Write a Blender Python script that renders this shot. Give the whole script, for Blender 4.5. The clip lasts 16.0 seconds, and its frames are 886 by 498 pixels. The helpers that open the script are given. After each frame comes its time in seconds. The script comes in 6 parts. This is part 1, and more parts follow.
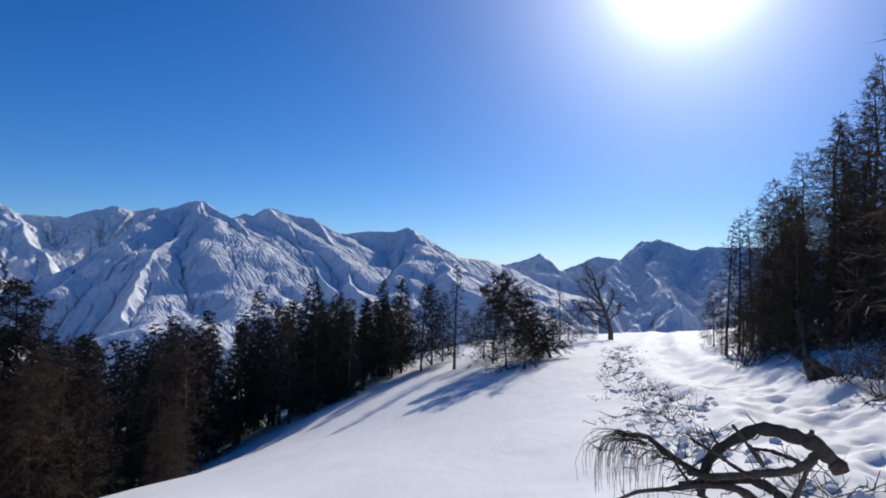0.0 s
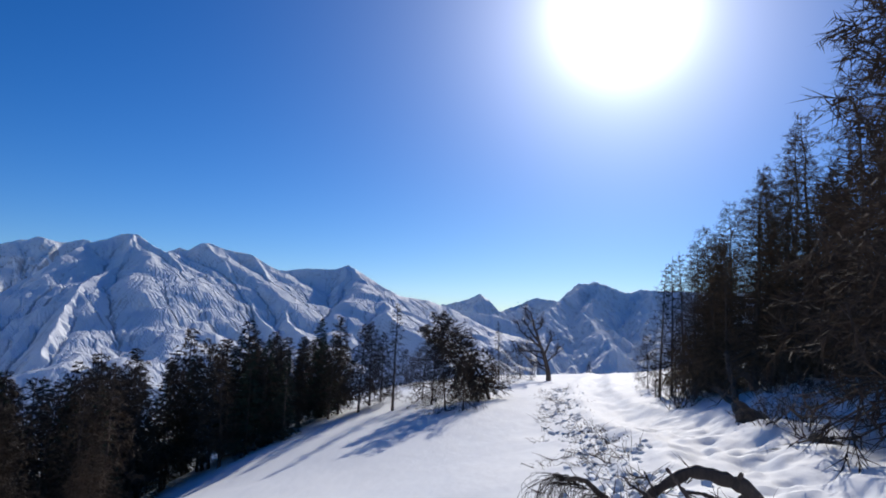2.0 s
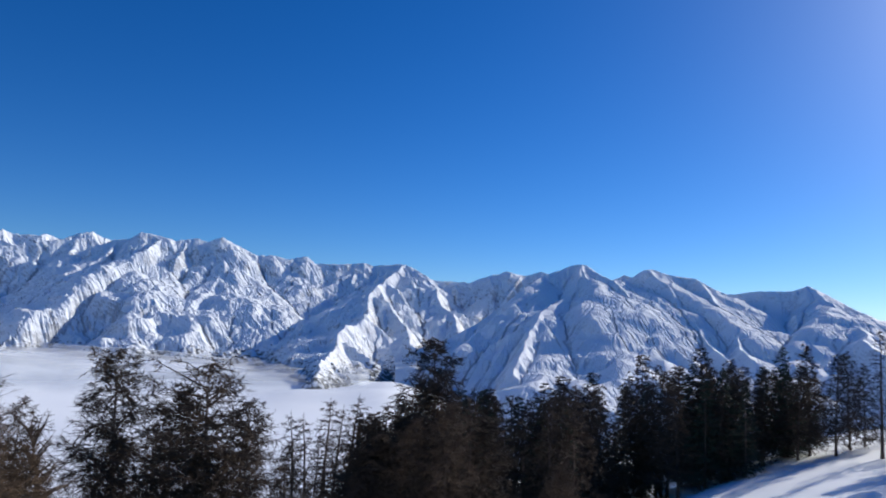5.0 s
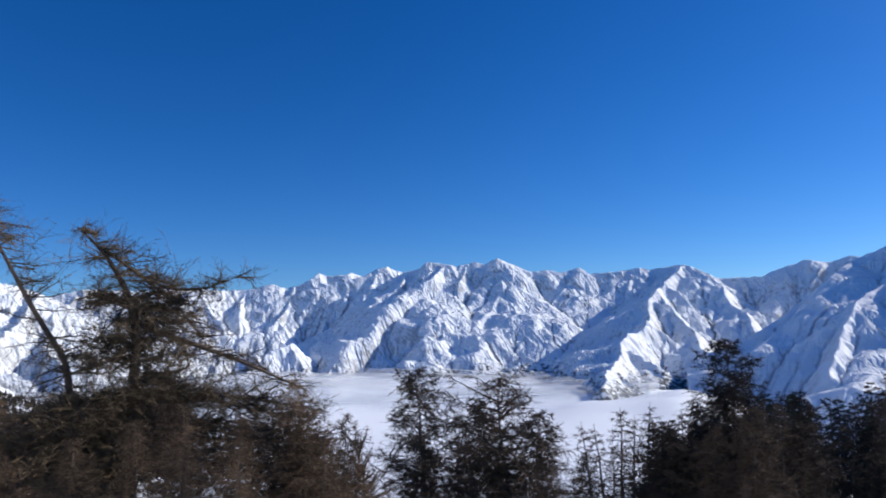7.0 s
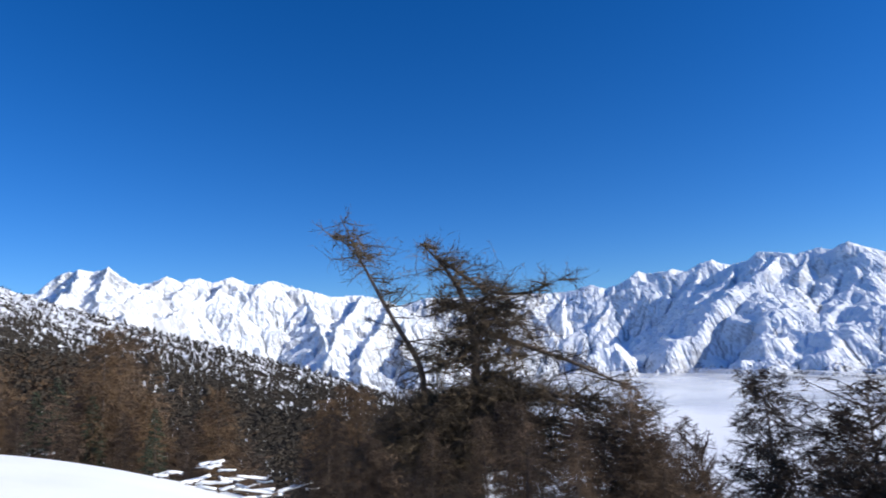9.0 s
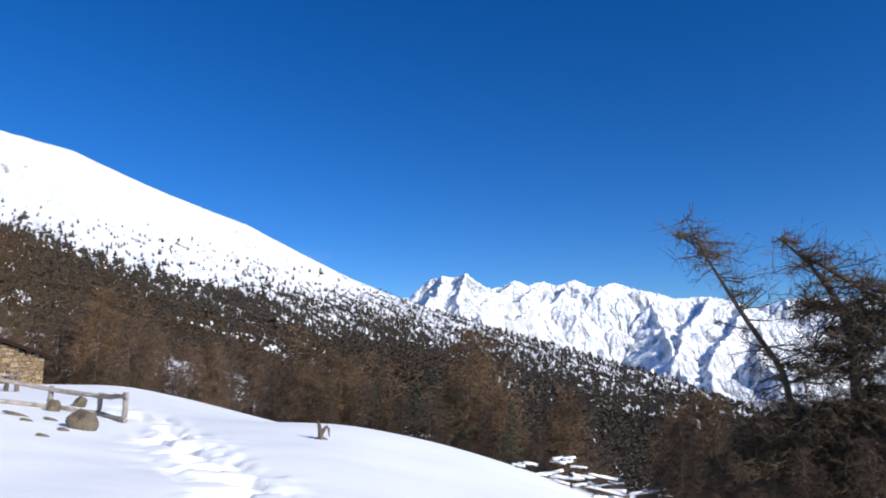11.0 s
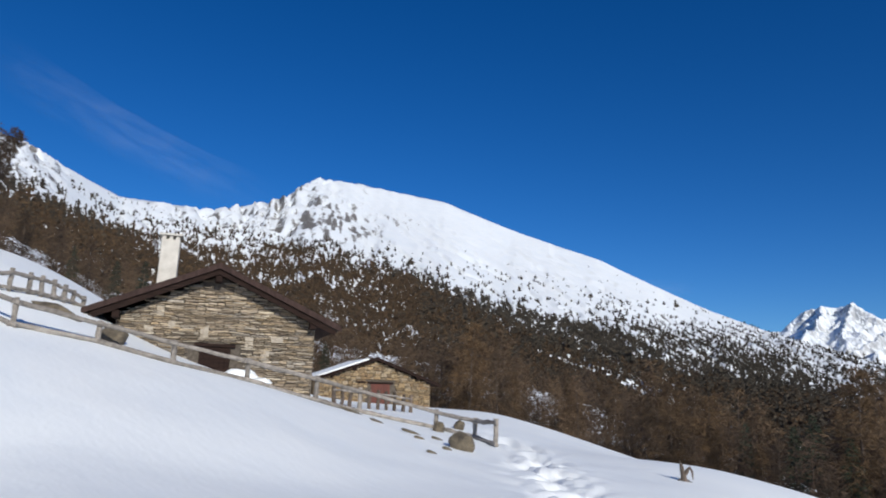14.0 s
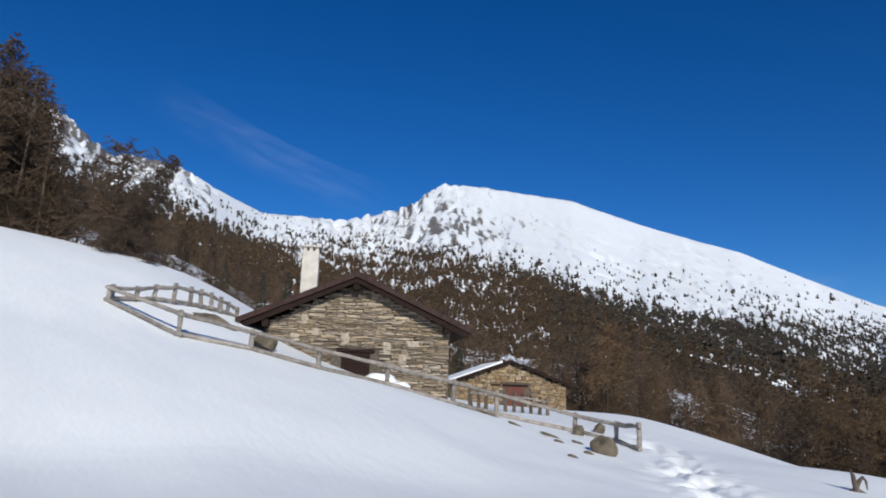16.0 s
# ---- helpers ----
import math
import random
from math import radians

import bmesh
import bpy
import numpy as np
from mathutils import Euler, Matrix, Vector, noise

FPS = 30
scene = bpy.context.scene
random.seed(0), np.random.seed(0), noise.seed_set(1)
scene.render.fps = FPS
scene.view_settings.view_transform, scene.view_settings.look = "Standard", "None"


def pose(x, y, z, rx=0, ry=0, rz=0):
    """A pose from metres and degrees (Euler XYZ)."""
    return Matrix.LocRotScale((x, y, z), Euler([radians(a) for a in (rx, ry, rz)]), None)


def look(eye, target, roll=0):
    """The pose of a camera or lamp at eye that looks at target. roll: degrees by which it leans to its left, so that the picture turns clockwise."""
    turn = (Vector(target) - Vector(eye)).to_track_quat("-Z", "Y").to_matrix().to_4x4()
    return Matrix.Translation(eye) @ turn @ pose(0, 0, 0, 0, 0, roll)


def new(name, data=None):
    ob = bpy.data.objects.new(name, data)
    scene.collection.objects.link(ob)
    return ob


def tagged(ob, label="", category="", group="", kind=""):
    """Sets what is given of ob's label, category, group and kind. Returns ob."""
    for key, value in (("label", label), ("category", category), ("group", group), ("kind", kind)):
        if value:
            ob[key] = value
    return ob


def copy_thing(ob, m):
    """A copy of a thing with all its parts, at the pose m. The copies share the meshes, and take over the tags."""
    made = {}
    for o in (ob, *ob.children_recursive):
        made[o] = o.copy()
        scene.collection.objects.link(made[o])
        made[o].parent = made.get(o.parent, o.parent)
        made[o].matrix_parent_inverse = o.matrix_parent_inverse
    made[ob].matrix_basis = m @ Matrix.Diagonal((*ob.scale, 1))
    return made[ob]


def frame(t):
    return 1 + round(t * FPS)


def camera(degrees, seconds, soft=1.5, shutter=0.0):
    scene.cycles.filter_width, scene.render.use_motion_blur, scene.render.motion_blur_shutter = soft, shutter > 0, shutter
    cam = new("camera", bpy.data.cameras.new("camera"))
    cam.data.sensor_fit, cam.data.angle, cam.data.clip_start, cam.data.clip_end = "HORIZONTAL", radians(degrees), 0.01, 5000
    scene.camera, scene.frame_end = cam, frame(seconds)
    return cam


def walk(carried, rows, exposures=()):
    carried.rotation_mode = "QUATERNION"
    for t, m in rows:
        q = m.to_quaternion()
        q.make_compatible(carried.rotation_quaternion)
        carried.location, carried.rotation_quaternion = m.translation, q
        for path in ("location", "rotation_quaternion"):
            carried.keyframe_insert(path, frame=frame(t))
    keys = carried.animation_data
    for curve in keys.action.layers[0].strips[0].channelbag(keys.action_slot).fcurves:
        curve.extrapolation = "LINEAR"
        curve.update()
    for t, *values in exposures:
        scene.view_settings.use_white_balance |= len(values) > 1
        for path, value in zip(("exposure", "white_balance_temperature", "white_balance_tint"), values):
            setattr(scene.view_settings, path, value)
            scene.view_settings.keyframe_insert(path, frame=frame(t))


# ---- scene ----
# ---------------------------------------------------------------- camera and walk
cam = camera(66.12, 16.0, soft=1.85, shutter=0.15)
# seconds, place, Euler turn: a visitor turns on the spot, the phone at eye height
PATH = [
    (0.0, 0.000, 0.000, 1.650, 92.50, -1.50, -0.07),
    (0.5, -0.032, -0.006, 1.665, 94.08, -1.63, -0.62),
    (1.0, -0.026, -0.001, 1.670, 95.17, -1.77, -0.83),
    (1.5, -0.013, -0.004, 1.666, 95.51, -2.30, -2.66),
    (2.0, -0.016, -0.019, 1.670, 95.97, -2.26, -5.11),
    (2.5, -0.025, -0.026, 1.672, 95.87, -2.38, -4.32),
    (3.0, -0.049, -0.001, 1.673, 95.99, -2.51, 0.23),
    (3.5, -0.094, -0.036, 1.674, 96.16, -2.94, 6.55),
    (4.0, -0.126, -0.025, 1.684, 96.01, -3.05, 14.16),
    (4.5, -0.087, -0.050, 1.704, 96.45, -3.44, 23.07),
    (4.7, -0.104, -0.045, 1.718, 96.54, -3.16, 26.62),
    (6.8, -0.030, 0.126, 1.653, 96.86, 1.30, 50.85),
    (7.0, -0.013, 0.034, 1.661, 97.29, 1.64, 54.25),
    (7.5, -0.042, -0.019, 1.667, 97.88, 1.68, 61.47),
    (8.0, -0.058, -0.066, 1.665, 97.62, 0.92, 62.86),
    (8.5, -0.086, -0.059, 1.661, 97.45, -0.17, 67.19),
    (9.0, -0.124, -0.054, 1.666, 98.29, 2.57, 80.76),
    (9.5, -0.106, -0.061, 1.667, 99.65, 2.17, 89.73),
    (10.0, -0.063, -0.088, 1.669, 100.55, 2.18, 96.53),
    (10.2, -0.041, -0.111, 1.658, 100.06, 1.58, 98.86),
    (12.3, -0.182, -0.060, 1.639, 101.57, 0.40, 124.49),
    (12.5, -0.142, -0.162, 1.635, 101.91, 0.03, 126.40),
    (13.0, -0.057, -0.019, 1.638, 102.28, -0.31, 129.91),
    (13.5, 0.048, 0.174, 1.634, 100.93, -0.93, 132.97),
    (14.0, 0.048, 0.034, 1.650, 101.75, -1.90, 137.76),
    (14.5, 0.062, -0.087, 1.663, 102.16, -1.19, 143.02),
    (15.0, 0.063, -0.096, 1.663, 101.98, -1.86, 145.93),
    (15.5, 0.089, -0.092, 1.669, 101.61, -1.90, 148.36),
    (16.0, 0.097, -0.076, 1.668, 101.60, -1.61, 148.72),
]
walk(cam, [(t, pose(x, y, z, a, b, c)) for t, x, y, z, a, b, c in PATH], exposures=[(0.0, -0.34, 6650, 14), (3.0, -0.32, 6650, 14), (4.0, -0.18, 6550, 13), (5.0, -0.06, 6500, 13), (7.0, 0.06, 6500, 14), (9.5, 0.26, 6500, 14), (12.5, -0.06, 6620, 12), (13.5, -0.25, 6650, 10), (16.0, -0.32, 6650, 10)])

# ---------------------------------------------------------------- sky, sun, exposure
SUN_AZ, SUN_EL = -19.5, 25.0      # degrees: azimuth counted to the left from +y


def way_to(az, el=0.0):
    a, e = radians(az), radians(el)
    return Vector((-math.sin(a) * math.cos(e), math.cos(a) * math.cos(e), math.sin(e)))


world = bpy.data.worlds.new("winter_sky")
scene.world = world
world.use_nodes = True
wn, wl = world.node_tree.nodes, world.node_tree.links
wn.clear()
sky = wn.new("ShaderNodeTexSky")
sky.sky_type = "NISHITA"
sky.sun_disc = False
sky.sun_elevation, sky.sun_rotation = radians(SUN_EL), radians(-SUN_AZ)
sky.altitude, sky.air_density, sky.dust_density, sky.ozone_density = 2000, 1.0, 0.6, 3.0
bg = wn.new("ShaderNodeBackground")
bg.inputs["Strength"].default_value = 0.082
wo = wn.new("ShaderNodeOutputWorld")
deep = wn.new("ShaderNodeHueSaturation")           # thin, dry air at 2000 m: a deeper blue
deep.inputs["Saturation"].default_value = 1.345
hue = wn.new("ShaderNodeMix")
hue.data_type, hue.blend_type = "RGBA", "MULTIPLY"
hue.inputs[0].default_value, hue.inputs[7].default_value = 1.0, (0.78, 1.05, 1.40, 1.0)
wl.new(sky.outputs[0], deep.inputs["Color"])
wl.new(deep.outputs[0], hue.inputs[6])
wl.new(hue.outputs[2], bg.inputs[0])
# the sun's own aureole, in rings of falling brightness round its true direction
coord = wn.new("ShaderNodeTexCoord")
dot = wn.new("ShaderNodeVectorMath")
dot.operation = "DOT_PRODUCT"
dot.inputs[1].default_value = way_to(SUN_AZ, SUN_EL)
wl.new(coord.outputs["Generated"], dot.inputs[0])
lobes = None
for sharp, bright in ((420.0, 3.0), (90.0, 0.75), (30.0, 0.28), (12.0, 0.07)):
    lift = wn.new("ShaderNodeMath")
    lift.operation = "MAXIMUM"
    lift.inputs[1].default_value = 0.0
    wl.new(dot.outputs["Value"], lift.inputs[0])
    power = wn.new("ShaderNodeMath")
    power.operation = "POWER"
    power.inputs[1].default_value = sharp
    wl.new(lift.outputs[0], power.inputs[0])
    scaled = wn.new("ShaderNodeMath")
    scaled.operation = "MULTIPLY"
    scaled.inputs[1].default_value = bright
    wl.new(power.outputs[0], scaled.inputs[0])
    if lobes:
        total = wn.new("ShaderNodeMath")
        wl.new(lobes.outputs[0], total.inputs[0])
        wl.new(scaled.outputs[0], total.inputs[1])
        lobes = total
    else:
        lobes = scaled
aureole = wn.new("ShaderNodeBackground")
aureole.inputs[0].default_value = (0.93, 0.96, 1.0, 1.0)
wl.new(lobes.outputs[0], aureole.inputs[1])
both = wn.new("ShaderNodeAddShader")
wl.new(bg.outputs[0], both.inputs[0])
wl.new(aureole.outputs[0], both.inputs[1])
wl.new(both.outputs[0], wo.inputs[0])

sun_data = bpy.data.lights.new("sun", "SUN")
sun_data.energy, sun_data.angle, sun_data.color = 4.8, radians(0.53), (1.0, 0.965, 0.88)
sun = new("sun", sun_data)
sun.matrix_world = look(way_to(SUN_AZ, SUN_EL) * 100, (0, 0, 0))

# ---------------------------------------------------------------- materials


def material(name):
    m = bpy.data.materials.new(name)
    m.use_nodes = True
    return m, m.node_tree.nodes, m.node_tree.links, m.node_tree.nodes["Principled BSDF"]


def noise_node(nodes, links, scale, detail=4.0, rough=0.55, stretch=None, coords="Object"):
    tc = nodes.new("ShaderNodeTexCoord")
    n = nodes.new("ShaderNodeTexNoise")
    n.inputs["Scale"].default_value, n.inputs["Detail"].default_value = scale, detail
    n.inputs["Roughness"].default_value = rough
    if stretch:
        mp = nodes.new("ShaderNodeMapping")
        mp.inputs["Scale"].default_value = stretch
        links.new(tc.outputs[coords], mp.inputs[0])
        links.new(mp.outputs[0], n.inputs["Vector"])
    else:
        links.new(tc.outputs[coords], n.inputs["Vector"])
    return n


def ramp_node(nodes, links, source, stops):
    r = nodes.new("ShaderNodeValToRGB")
    while len(r.color_ramp.elements) < len(stops):
        r.color_ramp.elements.new(0.5)
    for e, (at, col) in zip(r.color_ramp.elements, stops):
        e.position, e.color = at, (*col, 1.0)
    links.new(source, r.inputs[0])
    return r


def mix_node(nodes, links, factor, a, b, blend="MIX"):
    m = nodes.new("ShaderNodeMix")
    m.data_type, m.blend_type = "RGBA", blend
    for sock, value in ((m.inputs[0], factor), (m.inputs[6], a), (m.inputs[7], b)):
        if isinstance(value, bpy.types.NodeSocket):
            links.new(value, sock)
        elif isinstance(value, (int, float)):
            sock.default_value = value
        else:
            sock.default_value = (*value, 1.0)
    return m.outputs[2]


def math_node(nodes, links, op, a, b=0.0, clamp=False):
    m = nodes.new("ShaderNodeMath")
    m.operation, m.use_clamp = op, clamp
    for sock, value in ((m.inputs[0], a), (m.inputs[1], b)):
        if isinstance(value, bpy.types.NodeSocket):
            links.new(value, sock)
        else:
            sock.default_value = value
    return m.outputs[0]


def bump_node(nodes, links, bsdf, height, strength, distance):
    b = nodes.new("ShaderNodeBump")
    b.inputs["Strength"].default_value, b.inputs["Distance"].default_value = strength, distance
    links.new(height, b.inputs["Height"])
    links.new(b.outputs[0], bsdf.inputs["Normal"])
    return b


def two_scale(name, dark, light, scale, rough=0.8, stretch=None, bump=0.3, depth=0.01, fine=9.0, metallic=0.0, per_object=0.0):
    """A surface whose colour runs between two tones at a coarse and a fine scale, with relief."""
    m, n, l, b = material(name)
    coarse = noise_node(n, l, scale, 3.0, 0.5, stretch)
    grain = noise_node(n, l, scale * fine, 5.0, 0.6, stretch)
    both = math_node(n, l, "ADD", math_node(n, l, "MULTIPLY", coarse.outputs[0], 0.6), math_node(n, l, "MULTIPLY", grain.outputs[0], 0.4))
    r = ramp_node(n, l, both, [(0.34, dark), (0.66, light)])
    colour = r.outputs[0]
    if per_object:
        info = n.new("ShaderNodeObjectInfo")
        tint = ramp_node(n, l, info.outputs["Random"], [(0.0, (1 - per_object,) * 3), (1.0, (1 + per_object,) * 3)])
        colour = mix_node(n, l, 1.0, colour, tint.outputs[0], "MULTIPLY")
    l.new(colour, b.inputs["Base Color"])
    b.inputs["Roughness"].default_value, b.inputs["Metallic"].default_value = rough, metallic
    if bump:
        bump_node(n, l, b, both, bump, depth)
    return m


def snow_material():
    m, n, l, b = material("snow")
    wind = noise_node(n, l, 0.55, 5.0, 0.55, (1.0, 0.35, 1.0))
    crust = noise_node(n, l, 9.0, 6.0, 0.65)
    tint = ramp_node(n, l, wind.outputs[0], [(0.3, (0.84, 0.88, 0.895)), (0.7, (0.90, 0.925, 0.915))])
    l.new(tint.outputs[0], b.inputs["Base Color"])
    b.inputs["Roughness"].default_value = 0.75
    b.inputs["Specular IOR Level"].default_value = 0.18
    h = math_node(n, l, "ADD", math_node(n, l, "MULTIPLY", wind.outputs[0], 1.0), math_node(n, l, "MULTIPLY", crust.outputs[0], 0.06))
    bump_node(n, l, b, h, 0.5, 0.16)
    return m


def alpine_material(name, scale, steep_lo, steep_hi, rock_dark, rock_light, amount, tree_line=None, relief=0.03, outcrop=0.0):
    """Snow that holds on the gentler faces and lets rock through where it is steep or blown bare."""
    m, n, l, b = material(name)
    geo = n.new("ShaderNodeNewGeometry")
    sep = n.new("ShaderNodeSeparateXYZ")
    l.new(geo.outputs["Normal"], sep.inputs[0])
    big = noise_node(n, l, scale, 6.0, 0.6)
    fine = noise_node(n, l, scale * 6, 8.0, 0.72, (1.0, 1.0, 0.5))
    bare = math_node(n, l, "ADD", math_node(n, l, "MULTIPLY", big.outputs[0], 0.5), math_node(n, l, "MULTIPLY", fine.outputs[0], 0.9))
    steep = math_node(n, l, "SUBTRACT", bare, sep.outputs[2])
    if outcrop:
        bare_rock = n.new("ShaderNodeAttribute")
        bare_rock.attribute_name = "outcrop"
        steep = math_node(n, l, "ADD", steep, math_node(n, l, "MULTIPLY", bare_rock.outputs["Fac"], outcrop))
    mask = ramp_node(n, l, steep, [(steep_lo, (0, 0, 0)), (steep_hi, (amount,) * 3)])
    rock = ramp_node(n, l, fine.outputs[0], [(0.3, rock_dark), (0.7, rock_light)])
    snow = ramp_node(n, l, big.outputs[0], [(0.3, (0.795, 0.845, 0.88)), (0.7, (0.875, 0.905, 0.915))])
    colour = mix_node(n, l, mask.outputs[0], snow.outputs[0], rock.outputs[0])
    if tree_line:                                         # far woods on the lowest flanks
        place = n.new("ShaderNodeSeparateXYZ")
        l.new(geo.outputs["Position"], place.inputs[0])
        below = math_node(n, l, "MULTIPLY", math_node(n, l, "SUBTRACT", tree_line, place.outputs[2]), 0.006)
        spots = noise_node(n, l, 0.05, 4.0, 0.6)
        wood = math_node(n, l, "ADD", below, math_node(n, l, "MULTIPLY", math_node(n, l, "SUBTRACT", spots.outputs[0], 0.5), 2.2))
        cover = ramp_node(n, l, wood, [(0.25, (0, 0, 0)), (0.45, (0.92,) * 3)])
        colour = mix_node(n, l, cover.outputs[0], colour, (0.035, 0.04, 0.035))
    l.new(colour, b.inputs["Base Color"])
    b.inputs["Roughness"].default_value = 0.8
    crests = noise_node(n, l, scale * 3.6, 7.0, 0.6)
    crests.noise_type = "RIDGED_MULTIFRACTAL"
    bump_node(n, l, b, math_node(n, l, "ADD", crests.outputs[0], math_node(n, l, "MULTIPLY", fine.outputs[0], 0.5)), 1.0, relief / scale)
    return m


SNOW = snow_material()
ALPINE = alpine_material("alpine_snow_and_rock", 0.007, 0.07, 0.30, (0.05, 0.052, 0.06), (0.17, 0.17, 0.175), 0.6, -120.0, relief=0.018)
# haze over the backlit ranges put into the colour: less and paler rock
ALPINE_HAZED = alpine_material("alpine_snow_hazed", 0.007, 0.04, 0.30, (0.07, 0.073, 0.085), (0.20, 0.20, 0.21), 0.38, relief=0.012)
HILL = alpine_material("hillside_snow_and_rock", 0.028, 0.0, 0.10, (0.04, 0.036, 0.032), (0.16, 0.135, 0.11), 0.92, relief=0.010, outcrop=0.28)
BARK = two_scale("larch_bark", (0.035, 0.027, 0.022), (0.15, 0.115, 0.09), 3.0, 0.95, (1, 1, 0.25), 0.8, 0.03, per_object=0.25)
TWIGS = two_scale("larch_twigs", (0.025, 0.017, 0.012), (0.092, 0.060, 0.037), 0.7, 0.9, None, 0.0, per_object=0.4)
TWIGS_RED = two_scale("larch_twigs_rusty", (0.038, 0.025, 0.016), (0.165, 0.107, 0.060), 0.6, 0.9, None, 0.0, per_object=0.45)
TWIGS_GOLD = two_scale("larch_twigs_golden", (0.042, 0.026, 0.014), (0.185, 0.112, 0.052), 0.6, 0.9, None, 0.0, per_object=0.3)
TWIGS_PALE = two_scale("larch_twigs_lichened", (0.030, 0.022, 0.015), (0.165, 0.120, 0.067), 0.9, 0.9, None, 0.0)
NEEDLES = two_scale("spruce_needles", (0.012, 0.02, 0.012), (0.04, 0.06, 0.03), 0.9, 0.8, None, 0.0, per_object=0.3)


def forest_material(name, tones):
    """Each tree of a wood takes one of several tones, with a fleck of its own."""
    m, n, l, b = material(name)
    geo = n.new("ShaderNodeNewGeometry")
    steps = [(i / len(tones), c) for i, c in enumerate(tones)]
    tone = ramp_node(n, l, geo.outputs["Random Per Island"], steps)
    fleck = noise_node(n, l, 0.6, 4.0, 0.7)
    shade = ramp_node(n, l, fleck.outputs[0], [(0.3, (0.55,) * 3), (0.7, (1.25,) * 3)])
    l.new(mix_node(n, l, 1.0, tone.outputs[0], shade.outputs[0], "MULTIPLY"), b.inputs["Base Color"])
    b.inputs["Roughness"].default_value = 1.0
    b.inputs["Specular IOR Level"].default_value = 0.1
    bump_node(n, l, b, fleck.outputs[0], 1.0, 0.8)
    return m


FOREST = forest_material("far_larch_wood", [(0.062, 0.043, 0.029), (0.085, 0.056, 0.034), (0.100, 0.066, 0.038), (0.073, 0.050, 0.034), (0.048, 0.039, 0.030)])
FOREST_DARK = forest_material("far_spruce_wood", [(0.030, 0.030, 0.027), (0.062, 0.054, 0.045), (0.040, 0.039, 0.034), (0.085, 0.069, 0.052)])

# ---------------------------------------------------------------- helpers for shapes
RNG = np.random.default_rng(7)
LATTICE = RNG.random((256, 256))


def value_noise(x, y):
    """Smooth noise between -1 and 1 on a wrapped lattice."""
    xi, yi = np.floor(x).astype(int), np.floor(y).astype(int)
    fx, fy = x - xi, y - yi
    fx, fy = fx * fx * fx * (fx * (fx * 6 - 15) + 10), fy * fy * fy * (fy * (fy * 6 - 15) + 10)
    a, b = LATTICE[xi % 256, yi % 256], LATTICE[(xi + 1) % 256, yi % 256]
    c, d = LATTICE[xi % 256, (yi + 1) % 256], LATTICE[(xi + 1) % 256, (yi + 1) % 256]
    return 2 * (a + (b - a) * fx + (c - a) * fy + (a - b - c + d) * fx * fy) - 1


def fractal(x, y, octaves=5, gain=0.5, ridged=False):
    total, amp, norm = 0, 1.0, 0.0
    for k in range(octaves):
        v = value_noise(x * 2**k + 17.3 * k, y * 2**k + 5.1 * k)
        total, norm, amp = total + amp * ((1 - 2 * np.abs(v)) if ridged else v), norm + amp, amp * gain
    return total / norm


def mesh_from(name, verts, faces, mat, smooth=False):
    me = bpy.data.meshes.new(name)
    me.from_pydata([tuple(v) for v in np.asarray(verts).tolist()], [], faces if isinstance(faces, list) else faces.tolist())
    me.materials.append(mat)
    if smooth:
        me.polygons.foreach_set("use_smooth", [True] * len(me.polygons))
    me.update()
    return me


def grid_faces(rows, cols, closed=False):
    i, j = np.meshgrid(np.arange(rows - 1), np.arange(cols if closed else cols - 1), indexing="ij")
    k = (j + 1) % cols
    return np.stack([i * cols + j, i * cols + k, (i + 1) * cols + k, (i + 1) * cols + j], -1).reshape(-1, 4)


def part(name, bm, mat, parent=None, label="", smooth=False):
    """Links a bmesh (or a mesh) as one mesh object under a thing or a part."""
    if isinstance(bm, bmesh.types.BMesh):
        me = bpy.data.meshes.new(name)
        bm.to_mesh(me)
        bm.free()
        me.materials.append(mat)
        if smooth:
            me.polygons.foreach_set("use_smooth", [True] * len(me.polygons))
    else:
        me = bm
    ob = new(name, me)
    ob.parent = parent
    return tagged(ob, label)


